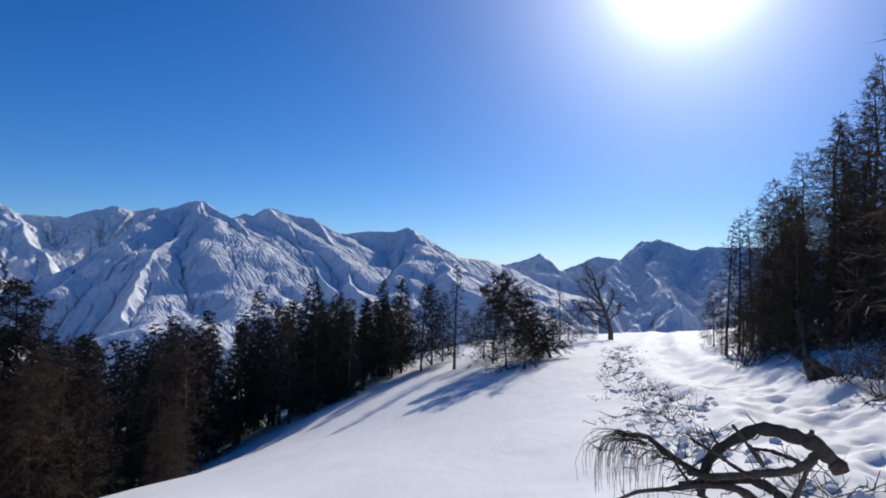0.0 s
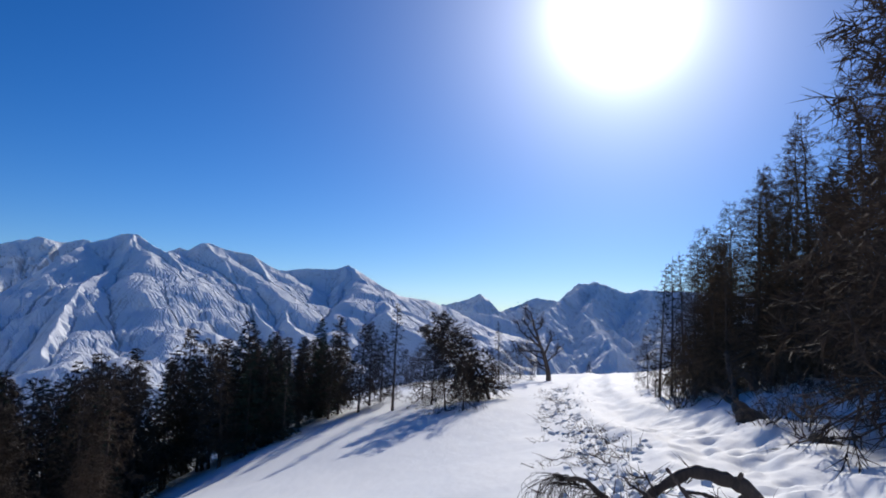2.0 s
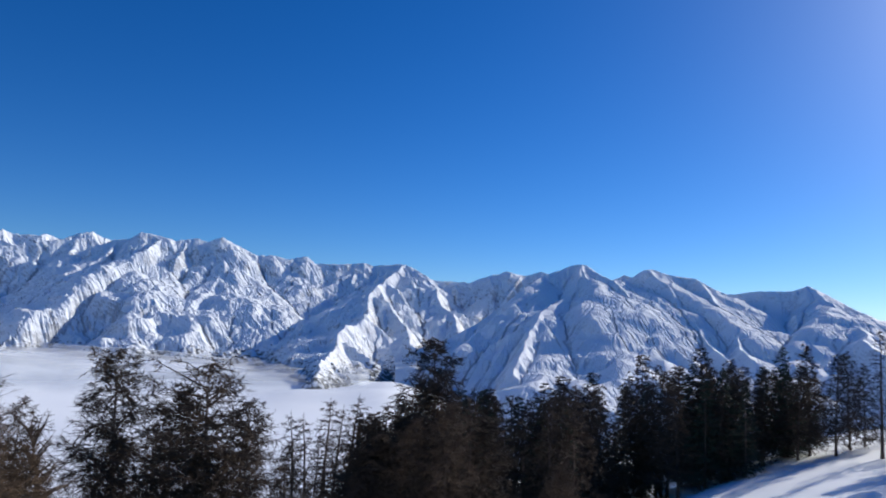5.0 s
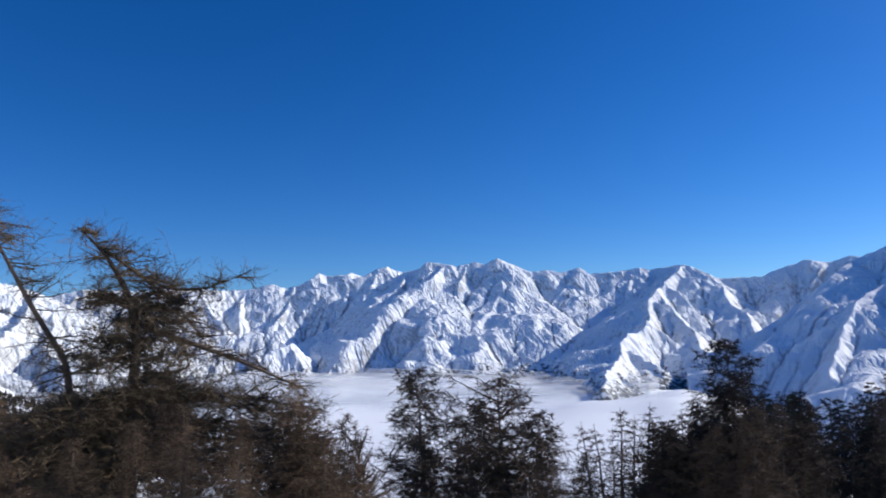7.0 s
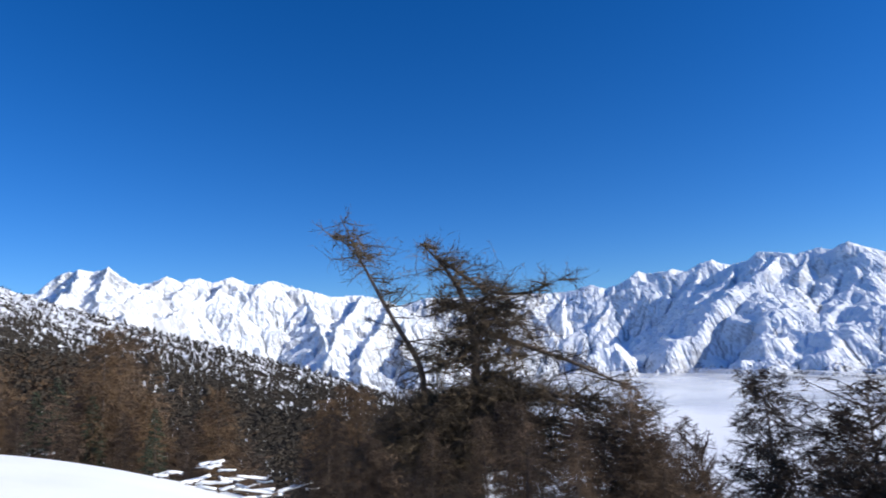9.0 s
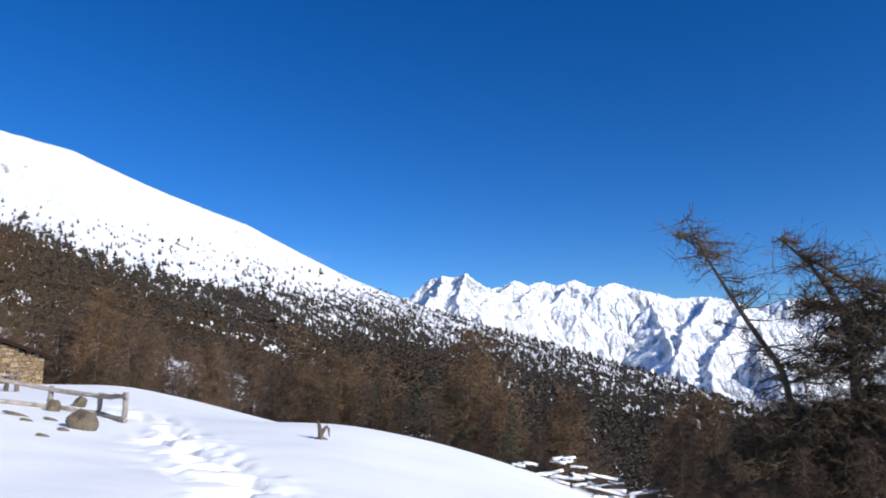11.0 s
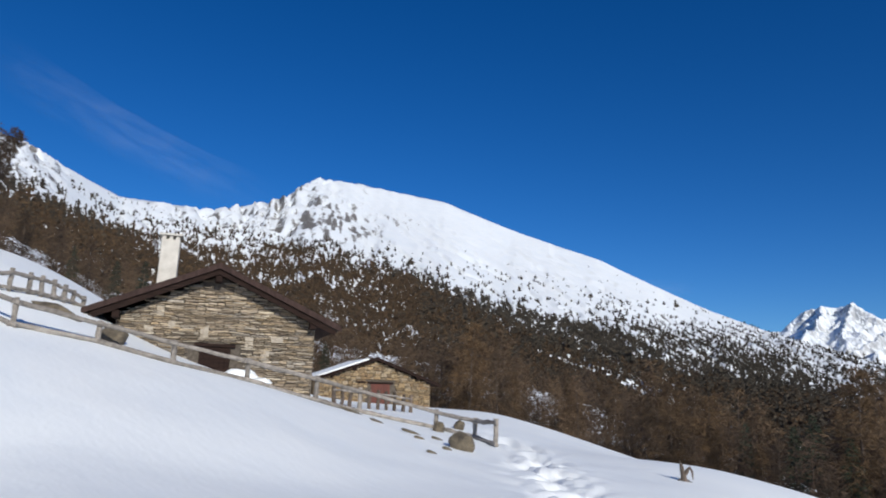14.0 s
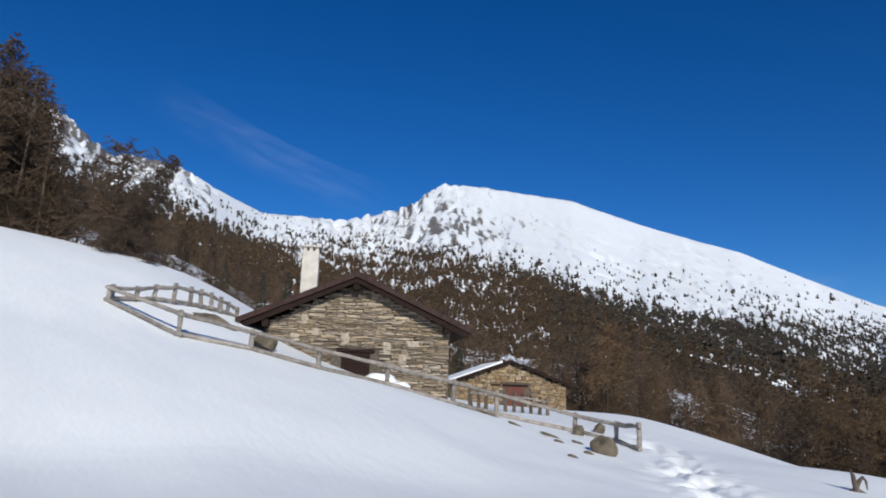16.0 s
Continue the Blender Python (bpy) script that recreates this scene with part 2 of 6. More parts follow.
# ---------------------------------------------------------------- the ground
# heights of the snow above the place where the visitor stands: by azimuth, at these distances
RADII = (0, 6, 12, 22, 42, 65, 100)
RELIEF = {
    -110: (0.4, 1.6, 4.5, 10, 17, 28), -60: (0.2, 0.9, 2.4, 5, 8, 13), -33: (0.0, -0.1, 0.3, 0.9, 1.2, 1.5), -27: (0.0, -0.2, -0.15, -0.2, -0.5, -2.5),
    -22: (-0.1, -0.4, -0.9, -1.5, -2.2, -5.5), -14: (-0.3, -0.95, -1.55, -2.0, -2.8, -7), -8: (-0.45, -1.3, -2.1, -2.3, -3.3, -9), 2: (-0.65, -1.7, -3.1, -3.5, -4.9, -14), 9: (-0.75, -1.95, -3.6, -5.0, -10, -24),
    16: (-0.8, -2.1, -4.2, -8.0, -15.5, -31), 32: (-0.8, -2.1, -5.2, -13, -24, -44), 60: (-0.9, -2.4, -5.5, -13, -25, -45),
    85: (-0.7, -1.7, -4.0, -11, -22, -42), 99: (-0.5, -1.1, -2.0, -6.6, -16, -36), 110: (-0.40, -0.78, -0.80, -3.9, -10, -27), 117: (-0.33, -0.60, -0.22, -2.9, -7, -20),
    133: (-0.1, -0.1, -0.13, 0.6, -1.5, -10), 145: (0.0, -0.02, 0.8, 0.8, 0.0, -4), 152: (0.0, 0.12, 1.66, 1.6, 1.6, 1), 158: (0.0, 0.25, 2.12, 2.7, 3.5, 5), 166: (0.05, 0.5, 2.62, 6.7, 8.6, 9.5),
    171: (0.03, 0.42, 3.0, 8.2, 10.6, 12), 177: (0.0, 0.35, 3.4, 8.9, 12.3, 14), 205: (0.1, 1.0, 4.2, 11.2, 16, 20),
}
FAR_RADII = (300, 1200, 5000)


def far_heights(az):
    if -30 <= az <= 120:
        return (-120, -470, -480)
    if 120 < az <= 140:
        return (-60, -200, -300)
    return (60, 150, 300) if az < -40 else (-10, -60, -150)


AZ = np.arange(-180, 180)
RINGS = np.concatenate([np.arange(0, 20, 0.5), np.geomspace(20, 130, 75), np.geomspace(140, 5000, 40)])


def relief_table():
    knots = sorted(RELIEF)
    knots_w = [knots[-1] - 360, *knots, knots[0] + 360]
    per = {a: np.interp(np.log(RINGS + 4), np.log(np.array([*RADII, *FAR_RADII]) + 4), [0.0, *RELIEF[a], *far_heights(a)]) for a in knots}
    rows = np.array([per[knots[-1]], *[per[a] for a in knots], per[knots[0]]])
    az_w = np.where(AZ < knots_w[0], AZ + 360, AZ)
    table = np.empty((len(RINGS), len(AZ)))
    for i in range(len(RINGS)):
        table[i] = np.interp(az_w, knots_w, rows[:, i])
    for _ in range(4):                                    # soften the creases round the compass and outward
        for _ in range(3):
            table = 0.25 * np.roll(table, 1, 1) + 0.5 * table + 0.25 * np.roll(table, -1, 1)
        inner = table.copy()
        inner[1:-1] = 0.25 * table[:-2] + 0.5 * table[1:-1] + 0.25 * table[2:]
        table = inner
    return table


TABLE = relief_table()


def ground(x, y):
    """Height of the snow at (x, y), for numbers or arrays."""
    x, y = np.asarray(x, float), np.asarray(y, float)
    r, az = np.hypot(x, y), np.degrees(np.arctan2(-x, y))
    i = np.clip(np.searchsorted(RINGS, r, side="right") - 1, 0, len(RINGS) - 2)
    fr = np.clip((r - RINGS[i]) / (RINGS[i + 1] - RINGS[i]), 0, 1)
    j = np.floor(az).astype(int)
    fa = az - j
    j0, j1 = (j + 180) % 360, (j + 181) % 360
    z = (TABLE[i, j0] * (1 - fa) + TABLE[i, j1] * fa) * (1 - fr) + (TABLE[i + 1, j0] * (1 - fa) + TABLE[i + 1, j1] * fa) * fr
    drift = 0.10 * fractal(x * 0.16, y * 0.16, 3) * np.clip(r / 10, 0.2, 1)
    rough = 0.6 * fractal(x * 0.05, y * 0.05, 4) * np.clip((r - 40) / 60, 0, 1)
    bank = 0.34 * fractal(x * 0.45, y * 0.45, 4) * np.clip((-24 - az) / 8, 0, 1) * np.clip((az + 80) / 20, 0, 1) * np.clip((r - 9) / 5, 0, 1)
    bank = bank + 0.17 * fractal(x * 1.5, y * 1.5, 3) * np.clip((-25 - az) / 5, 0, 1) * np.clip((az + 80) / 20, 0, 1) * np.clip((r - 8) / 4, 0, 1) * (r < 40)
    return z + drift + rough + bank


def at(az, r, lift=0.0):
    """The place on the snow at that azimuth and distance."""
    d = way_to(az)
    return Vector((d.x * r, d.y * r, float(ground(d.x * r, d.y * r)) + lift))


PATH_LINE = [(-18.6, 75), (-17.8, 55), (-17.6, 37), (-19.0, 27), (-21.2, 20.5), (-24.5, 16.0), (-29.0, 10.8), (-34.0, 8.0), (-46.0, 6.2), (-75.0, 5.6)]
TRAIL_LINE = [(133.0, 25.5), (130.5, 21), (129.5, 17.5), (127.5, 14.5), (124, 11.5), (118, 8.5), (105, 6.0)]


def polyline(line, step=0.25):
    p = np.array([way_to(a)[:2] for a, _ in line]) * np.array([r for _, r in line])[:, None]
    d = np.concatenate([[0], np.cumsum(np.linalg.norm(np.diff(p, axis=0), axis=1))])
    s = np.arange(0, d[-1], step)
    return np.stack([np.interp(s, d, p[:, 0]), np.interp(s, d, p[:, 1])], -1)


def beside(x, y, line):
    """Distance from the line."""
    out = np.full(x.shape, 1e9)
    for px, py in polyline(line, 0.35):
        out = np.minimum(out, (x - px) ** 2 + (y - py) ** 2)
    return np.sqrt(out)


def trodden(x, y):
    """How the ski path and the footprints change the snow."""
    z = np.zeros(x.shape)
    near = np.hypot(x, y) < 85
    if near.any():
        xn, yn = x[near], y[near]
        d = beside(xn, yn, PATH_LINE)
        w = np.clip(1 - d / 0.75, 0, 1) ** 0.5
        churn = fractal(xn * 1.9, yn * 1.9, 3)
        rim = np.exp(-((d - 1.0) / 0.35) ** 2)
        wide = np.exp(-(d / 3.2) ** 2)
        zz = -0.13 * w + 0.08 * rim * (0.6 + 1.4 * churn) + (0.09 * churn + 0.07 * np.clip(2 * fractal(xn * 3.3, yn * 3.3, 2), -1, 0.4)) * w + 0.10 * wide * fractal(xn * 0.8, yn * 0.8, 3)
        d = beside(xn, yn, [(a + math.degrees(1.85 / r), r) for a, r in PATH_LINE if r < 45])
        blocks = np.clip(2.4 * fractal(xn * 4.6, yn * 4.6, 3), -0.5, 1.0) * (0.6 + 0.8 * fractal(xn * 0.5, yn * 0.5, 2))
        zz += 0.06 * np.exp(-(d / 0.65) ** 2) * blocks
        d = beside(xn, yn, TRAIL_LINE)
        steps = np.clip(fractal(xn * 2.3, yn * 2.3, 2) * 2.2, -1, 0.6)
        zz += 0.17 * steps * np.exp(-(d / 0.8) ** 2) - 0.05 * np.exp(-(d / 0.6) ** 2)
        z[near] = zz
    return z


def build_ground():
    az = np.radians(np.concatenate([np.arange(-180, -48, 1.5), np.arange(-48, -5, 0.25), np.arange(-5, 112, 0.9), np.arange(112, 137, 0.3), np.arange(137, 180, 0.75)]))
    rr = np.concatenate([[0.02], np.arange(0.5, 5, 0.25), np.arange(5, 20, 0.125), np.geomspace(20, 130, 110), np.geomspace(138, 4950, 45)])
    A, R = np.meshgrid(az, rr)
    X, Y = -np.sin(A) * R, np.cos(A) * R
    Z = ground(X, Y) + trodden(X, Y)
    v = np.stack([X, Y, Z], -1).reshape(-1, 3)
    f = grid_faces(len(rr), len(az), True)
    ob = new("ground", mesh_from("ground", v, f, SNOW, True))
    return tagged(ob, "wind-packed white snow over a sloping alpine meadow", "snow", kind="structure")


build_ground()

# ---------------------------------------------------------------- mountains


def erode(x, y, z, fixed, passes, strength):
    """Lets water carve a surface given as a grid: every cell drains to its steepest neighbour and the streams cut back."""
    rows, cols = z.shape
    n = rows * cols
    idx = np.arange(n).reshape(rows, cols)
    hops = [(-1, 0), (1, 0), (0, -1), (0, 1), (-1, -1), (-1, 1), (1, -1), (1, 1)]
    keep = fixed.ravel().tolist()
    cell = np.abs(np.gradient(np.hypot(x, y), axis=0)) * np.hypot(np.gradient(x, axis=1), np.gradient(y, axis=1))
    area0 = (cell / cell.mean()).ravel()
    for _ in range(passes):
        best, recv, dist = np.zeros((rows, cols)), idx.copy(), np.ones((rows, cols))
        for di, dj in hops:
            a = (slice(max(0, -di), rows - max(0, di)), slice(max(0, -dj), cols - max(0, dj)))
            b = (slice(max(0, di), rows - max(0, -di)), slice(max(0, dj), cols - max(0, -dj)))
            d = np.hypot(x[a] - x[b], y[a] - y[b])
            fall = (z[a] - z[b]) / d
            up = fall > best[a]
            best[a] = np.where(up, fall, best[a])
            recv[a] = np.where(up, idx[b], recv[a])
            dist[a] = np.where(up, d, dist[a])
        flat, to = z.ravel(), recv.ravel().tolist()
        order = np.argsort(flat).tolist()
        area = area0.tolist()
        for k in reversed(order):
            if to[k] != k:
                area[to[k]] += area[k]
        f = (strength * np.array(area) ** 0.5 / dist.ravel()).tolist()
        out = flat.tolist()
        for k in order:
            if to[k] != k and not keep[k]:
                out[k] = (out[k] + f[k] * out[to[k]]) / (1 + f[k])
        z = np.array(out).reshape(rows, cols)
    return z


def to_skyline(R, Z, S, el, soft=9):
    """Lifts or lowers a flank so that its skyline comes to the elevation el: broadly over the whole flank, and sharply at the crest alone."""
    seen = np.degrees(np.arctan2(Z - 1.65, R)).max(0)
    lift = np.pad(el - seen, soft, mode="edge")
    broad = np.convolve(lift, np.hanning(2 * soft + 1) / np.hanning(2 * soft + 1).sum(), "valid")
    Z = Z + R * np.tan(np.radians(broad)) * S
    seen = np.degrees(np.arctan2(Z - 1.65, R)).max(0)
    return Z + R * np.tan(np.radians(el - seen)) * np.clip((S - 0.72) / 0.28, 0, 1) ** 1.5


def ridge_line(r0, r1, pts, seed, wander=0.5):
    """A ridge given by (azimuth, elevation) at distances from r0 to r1, as places."""
    a, e = np.array(pts).T
    t = np.concatenate([[0], np.cumsum(np.hypot(np.diff(a), np.diff(e)))])
    tt = np.linspace(0, 1, 14)
    bend = wander * fractal(tt * 3.0 + seed + a[0], tt * 0 + 8.1, 3) * np.sin(np.pi * tt)
    a, e = np.interp(tt, t / t[-1], a) + bend, np.interp(tt, t / t[-1], e)
    r = r0 + (r1 - r0) * tt
    return np.stack([-np.sin(np.radians(a)) * r, np.cos(np.radians(a)) * r, 1.65 + r * np.tan(np.radians(e))], -1)


def ridge_segments(crest, reach, spurs, faces, foot, seed, spacing, proud):
    """The skeleton of a range, as straight pieces of ridge (start, end, steepness of the sides): the crest line, the great spurs
    (distance at the top, distance at the foot, [(azimuth, elevation), ...]), and ribs that branch off both of them."""
    rng = np.random.default_rng(int(seed))
    az0, el0 = np.array(crest).T
    lines = []
    az = np.arange(az0[0], az0[-1], 0.6)
    r = reach + 110 * fractal(az * 0.22 + seed, az * 0 + 3.3, 3)
    lines.append(("crest", np.stack([-np.sin(np.radians(az)) * r, np.cos(np.radians(az)) * r, 1.65 + r * np.tan(np.radians(np.interp(az, az0, el0)))], -1)))
    lines += [("spur", ridge_line(*spur, seed)) for spur in spurs]
    segs = []
    ribs = []
    for kind, p in lines:
        for q0, q1 in zip(p[:-1], p[1:]):
            segs.append((q0, q1, rng.uniform(0.78, 0.98) * (proud if kind == "spur" else 1.0)))
        d = np.concatenate([[0], np.cumsum(np.linalg.norm(np.diff(p[:, :2], axis=0), axis=1))])
        at_d, flip = rng.uniform(20, 90), 1
        while at_d < d[-1]:
            q = np.array([np.interp(at_d, d, p[:, i]) for i in range(3)])
            i = min(np.searchsorted(d, at_d), len(p) - 1)
            along = (p[i] - p[i - 1])[:2]
            along /= np.linalg.norm(along)
            side = np.array([-along[1], along[0]]) * flip
            if kind == "crest":
                side = -q[:2] / np.linalg.norm(q[:2])
                way = side + along * rng.normal(0, 0.45)
            else:
                way = side + along * rng.uniform(0.25, 0.8)
            way /= np.linalg.norm(way)
            ribs.append((q, way, rng.uniform(0.25, 0.75) * max(q[2] - foot, 60) / 0.68))
            at_d += spacing * rng.uniform(0.45, 1.4)
            flip = -flip
    for q, way, length in list(ribs):                     # the longer ribs branch once more
        for k in np.arange(rng.uniform(70, 140), length, 150):
            turn = rng.choice([-1, 1]) * rng.uniform(0.6, 1.0)
            c, s = math.cos(turn), math.sin(turn)
            branch = np.array([way[0] * c - way[1] * s, way[0] * s + way[1] * c])
            ribs.append((q + np.array([way[0] * k, way[1] * k, -0.66 * k - 3]), branch, rng.uniform(80, 260)))
    for one, other in faces:                              # even flanks, spanned between two ridge lines
        p, q = ridge_line(*one, seed, 0.2), ridge_line(*other, seed + 1, 0.2)
        for k in np.linspace(0, 1, 48):
            mid = p + (q - p) * k
            segs += [(a, b, 1.3) for a, b in zip(mid[:-1:2], mid[2::2])]
    for q, way, length in ribs:
        fall = rng.uniform(0.60, 0.76)
        mid = q + np.array([*(way * length * 0.5), -fall * 0.9 * length * 0.5])
        swing = np.array([-way[1], way[0]]) * rng.normal(0, 0.12) * length
        end = q + np.array([*(way * length + swing), -fall * length])
        segs += [(q - [0, 0, 4], mid, rng.uniform(0.74, 1.0)), (mid, end, rng.uniform(0.74, 1.0))]
    return segs


def mountain_range(crest, reach, depth, foot, seed, spurs=(), faces=(), rough=1.0, proud=1.0, skew=0.0, step=0.1, rows=190, spacing=230.0, passes=3, strength=0.32, grain=1.0, label="", mat=None):
    """A range of peaks. crest = (azimuth, elevation) of its summits and saddles, reach = distance of the crest line,
    depth = how far its flanks come forward, foot = height at the foot. The flanks fall away from a skeleton of ridges, noise breaks them up,
    and water carves the gullies."""
    az0, el0 = np.array(crest).T
    az = np.arange(az0[0], az0[-1], step)
    el = np.interp(az, az0, el0) + 0.13 * rough * (fractal(az * 2.1 + seed, az * 0 + seed, 5, 0.66, True) - 0.2)
    s = np.linspace(0, 1, rows) ** 0.85
    A, S = np.meshgrid(az, s)
    R = reach + 130 - (depth + 130) * (1 - S)
    x, y = -np.sin(np.radians(A)) * R, np.cos(np.radians(A)) * R
    wx = x + 60 * fractal(x / 520, y / 520, 3) + 16 * fractal(x / 110 + 4, y / 110, 3)
    wy = y + 60 * fractal(x / 520 + 9, y / 520 + 9, 3) + 16 * fractal(x / 110 + 30, y / 110 + 7, 3)
    steep = 1 + 0.22 * fractal(x / 300 + seed, y / 300, 3)
    Z = foot + 60 * S
    for p, q, side in ridge_segments(crest, reach, spurs, faces, foot, seed, spacing, proud):
        far = (max(p[2], q[2]) - foot) / (side * 0.75) + 20
        a_lo, a_hi = sorted(np.degrees(np.arctan2([-p[0], -q[0]], [p[1], q[1]])))
        reach_deg = math.degrees(math.atan2(far, max(min(np.hypot(p[0], p[1]), np.hypot(q[0], q[1])) - far, 400)))
        cols = slice(int(np.searchsorted(az, a_lo - reach_deg)), int(np.searchsorted(az, a_hi + reach_deg)))
        if cols.stop <= cols.start:
            continue
        gx, gy = wx[:, cols] - p[0], wy[:, cols] - p[1]
        d = q[:2] - p[:2]
        t = np.clip((gx * d[0] + gy * d[1]) / (d @ d), 0, 1)
        off = np.hypot(gx - t * d[0], gy - t * d[1])
        if skew and q[2] < p[2] - 20:                     # spurs with one short, abrupt flank and one long one
            off = off * (1 + skew * np.tanh((gy * d[0] - gx * d[1]) / (60 * np.hypot(*d))) * -1)
        Z[:, cols] = np.maximum(Z[:, cols], p[2] + (q[2] - p[2]) * t - off * side * steep[:, cols])
    mid = np.clip(np.minimum(S * 8, (1 - S) * 9 + 0.25), 0, 1)
    Z = Z + mid * rough * (30 * fractal(wx / 300 + 40, wy / 300 + 40, 4, 0.55, True) + 11 * grain * fractal(wx / 70 + 3, wy / 70, 3, 0.6, True) + 0.6 * RNG.normal(0, 1, Z.shape))
    Z = np.minimum(Z, 1.65 + R * np.tan(np.radians(np.interp(A, az, el) - 0.03)))
    fixed = np.zeros(Z.shape, bool)
    fixed[0] = True
    Z = erode(x, y, Z, fixed, passes, strength)
    Z = Z + mid * rough * grain * (8 * fractal(wx / 60, wy / 60, 3, 0.6, True))
    Z = erode(x, y, Z, fixed, 1, 0.25)
    Z = to_skyline(R, Z, S, el)
    back = np.stack([x[-1] * 1.04, y[-1] * 1.04, Z[-1] - 260], -1)
    v = np.concatenate([np.stack([x, y, Z], -1).reshape(-1, 3), back])
    ob = new("mountain_range", mesh_from("mountain_range", v, grid_faces(len(s) + 1, len(az)), mat or ALPINE))
    return tagged(ob, label or "snow-covered rocky mountain range beyond the valley", "mountain", kind="structure")


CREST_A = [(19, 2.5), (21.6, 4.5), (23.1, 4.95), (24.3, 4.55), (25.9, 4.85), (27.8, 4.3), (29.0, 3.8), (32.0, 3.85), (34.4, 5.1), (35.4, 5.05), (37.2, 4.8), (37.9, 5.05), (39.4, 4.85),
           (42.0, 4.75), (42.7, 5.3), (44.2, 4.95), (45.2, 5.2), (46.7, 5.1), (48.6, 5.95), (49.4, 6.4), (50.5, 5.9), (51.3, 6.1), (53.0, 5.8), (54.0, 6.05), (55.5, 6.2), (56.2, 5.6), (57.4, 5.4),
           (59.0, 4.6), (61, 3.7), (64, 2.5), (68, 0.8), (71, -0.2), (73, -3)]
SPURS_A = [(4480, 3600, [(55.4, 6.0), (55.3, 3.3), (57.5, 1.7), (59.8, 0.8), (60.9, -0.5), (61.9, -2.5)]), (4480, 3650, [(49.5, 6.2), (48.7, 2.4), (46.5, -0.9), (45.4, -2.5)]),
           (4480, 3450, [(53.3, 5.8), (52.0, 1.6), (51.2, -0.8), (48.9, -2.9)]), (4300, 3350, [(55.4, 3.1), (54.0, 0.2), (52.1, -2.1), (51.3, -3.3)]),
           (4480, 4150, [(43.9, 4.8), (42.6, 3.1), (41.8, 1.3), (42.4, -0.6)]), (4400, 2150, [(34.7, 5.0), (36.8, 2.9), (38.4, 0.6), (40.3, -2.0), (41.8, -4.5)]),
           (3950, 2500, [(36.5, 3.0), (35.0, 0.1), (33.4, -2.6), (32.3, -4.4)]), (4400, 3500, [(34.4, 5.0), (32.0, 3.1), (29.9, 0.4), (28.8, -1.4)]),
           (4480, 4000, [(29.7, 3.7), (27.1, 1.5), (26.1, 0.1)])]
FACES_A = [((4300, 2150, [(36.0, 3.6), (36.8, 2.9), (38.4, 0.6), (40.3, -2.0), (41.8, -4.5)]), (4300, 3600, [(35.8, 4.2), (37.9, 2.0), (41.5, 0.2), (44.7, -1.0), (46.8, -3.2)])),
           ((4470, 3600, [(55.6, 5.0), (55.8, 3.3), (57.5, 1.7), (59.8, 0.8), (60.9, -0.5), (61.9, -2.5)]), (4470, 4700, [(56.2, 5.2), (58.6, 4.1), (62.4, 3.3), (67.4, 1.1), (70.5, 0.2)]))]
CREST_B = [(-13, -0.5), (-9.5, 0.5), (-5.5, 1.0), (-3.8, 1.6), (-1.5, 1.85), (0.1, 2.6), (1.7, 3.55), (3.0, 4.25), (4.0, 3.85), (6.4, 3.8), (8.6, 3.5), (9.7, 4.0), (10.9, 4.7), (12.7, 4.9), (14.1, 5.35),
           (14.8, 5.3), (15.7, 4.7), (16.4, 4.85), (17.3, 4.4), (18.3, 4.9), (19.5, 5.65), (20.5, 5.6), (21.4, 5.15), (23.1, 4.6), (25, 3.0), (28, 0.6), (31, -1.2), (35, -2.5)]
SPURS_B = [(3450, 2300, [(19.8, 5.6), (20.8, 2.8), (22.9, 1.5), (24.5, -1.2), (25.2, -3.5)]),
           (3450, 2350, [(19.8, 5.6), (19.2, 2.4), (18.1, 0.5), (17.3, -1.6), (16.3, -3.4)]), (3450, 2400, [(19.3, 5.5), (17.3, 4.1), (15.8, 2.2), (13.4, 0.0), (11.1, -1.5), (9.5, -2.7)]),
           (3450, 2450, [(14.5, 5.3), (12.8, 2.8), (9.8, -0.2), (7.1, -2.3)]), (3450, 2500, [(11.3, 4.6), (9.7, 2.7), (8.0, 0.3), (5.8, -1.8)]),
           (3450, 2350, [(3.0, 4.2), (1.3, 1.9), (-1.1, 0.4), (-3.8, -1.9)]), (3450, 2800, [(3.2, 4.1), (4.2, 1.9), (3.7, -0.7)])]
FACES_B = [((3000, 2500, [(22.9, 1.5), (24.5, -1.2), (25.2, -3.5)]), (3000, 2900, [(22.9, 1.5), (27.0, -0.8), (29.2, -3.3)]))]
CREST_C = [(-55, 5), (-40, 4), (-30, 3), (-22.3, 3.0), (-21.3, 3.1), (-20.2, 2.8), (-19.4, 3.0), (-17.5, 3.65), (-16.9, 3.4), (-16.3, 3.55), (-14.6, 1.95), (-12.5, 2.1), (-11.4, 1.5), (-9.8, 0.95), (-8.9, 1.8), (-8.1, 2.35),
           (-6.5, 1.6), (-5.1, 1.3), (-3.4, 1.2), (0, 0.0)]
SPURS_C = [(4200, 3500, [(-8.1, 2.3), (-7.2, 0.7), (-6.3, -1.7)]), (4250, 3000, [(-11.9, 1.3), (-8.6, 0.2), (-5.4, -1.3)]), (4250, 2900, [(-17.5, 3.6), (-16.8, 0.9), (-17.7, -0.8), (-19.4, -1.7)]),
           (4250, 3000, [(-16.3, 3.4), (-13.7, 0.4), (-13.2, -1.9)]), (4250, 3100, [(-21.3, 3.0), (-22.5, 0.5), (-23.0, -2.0)])]
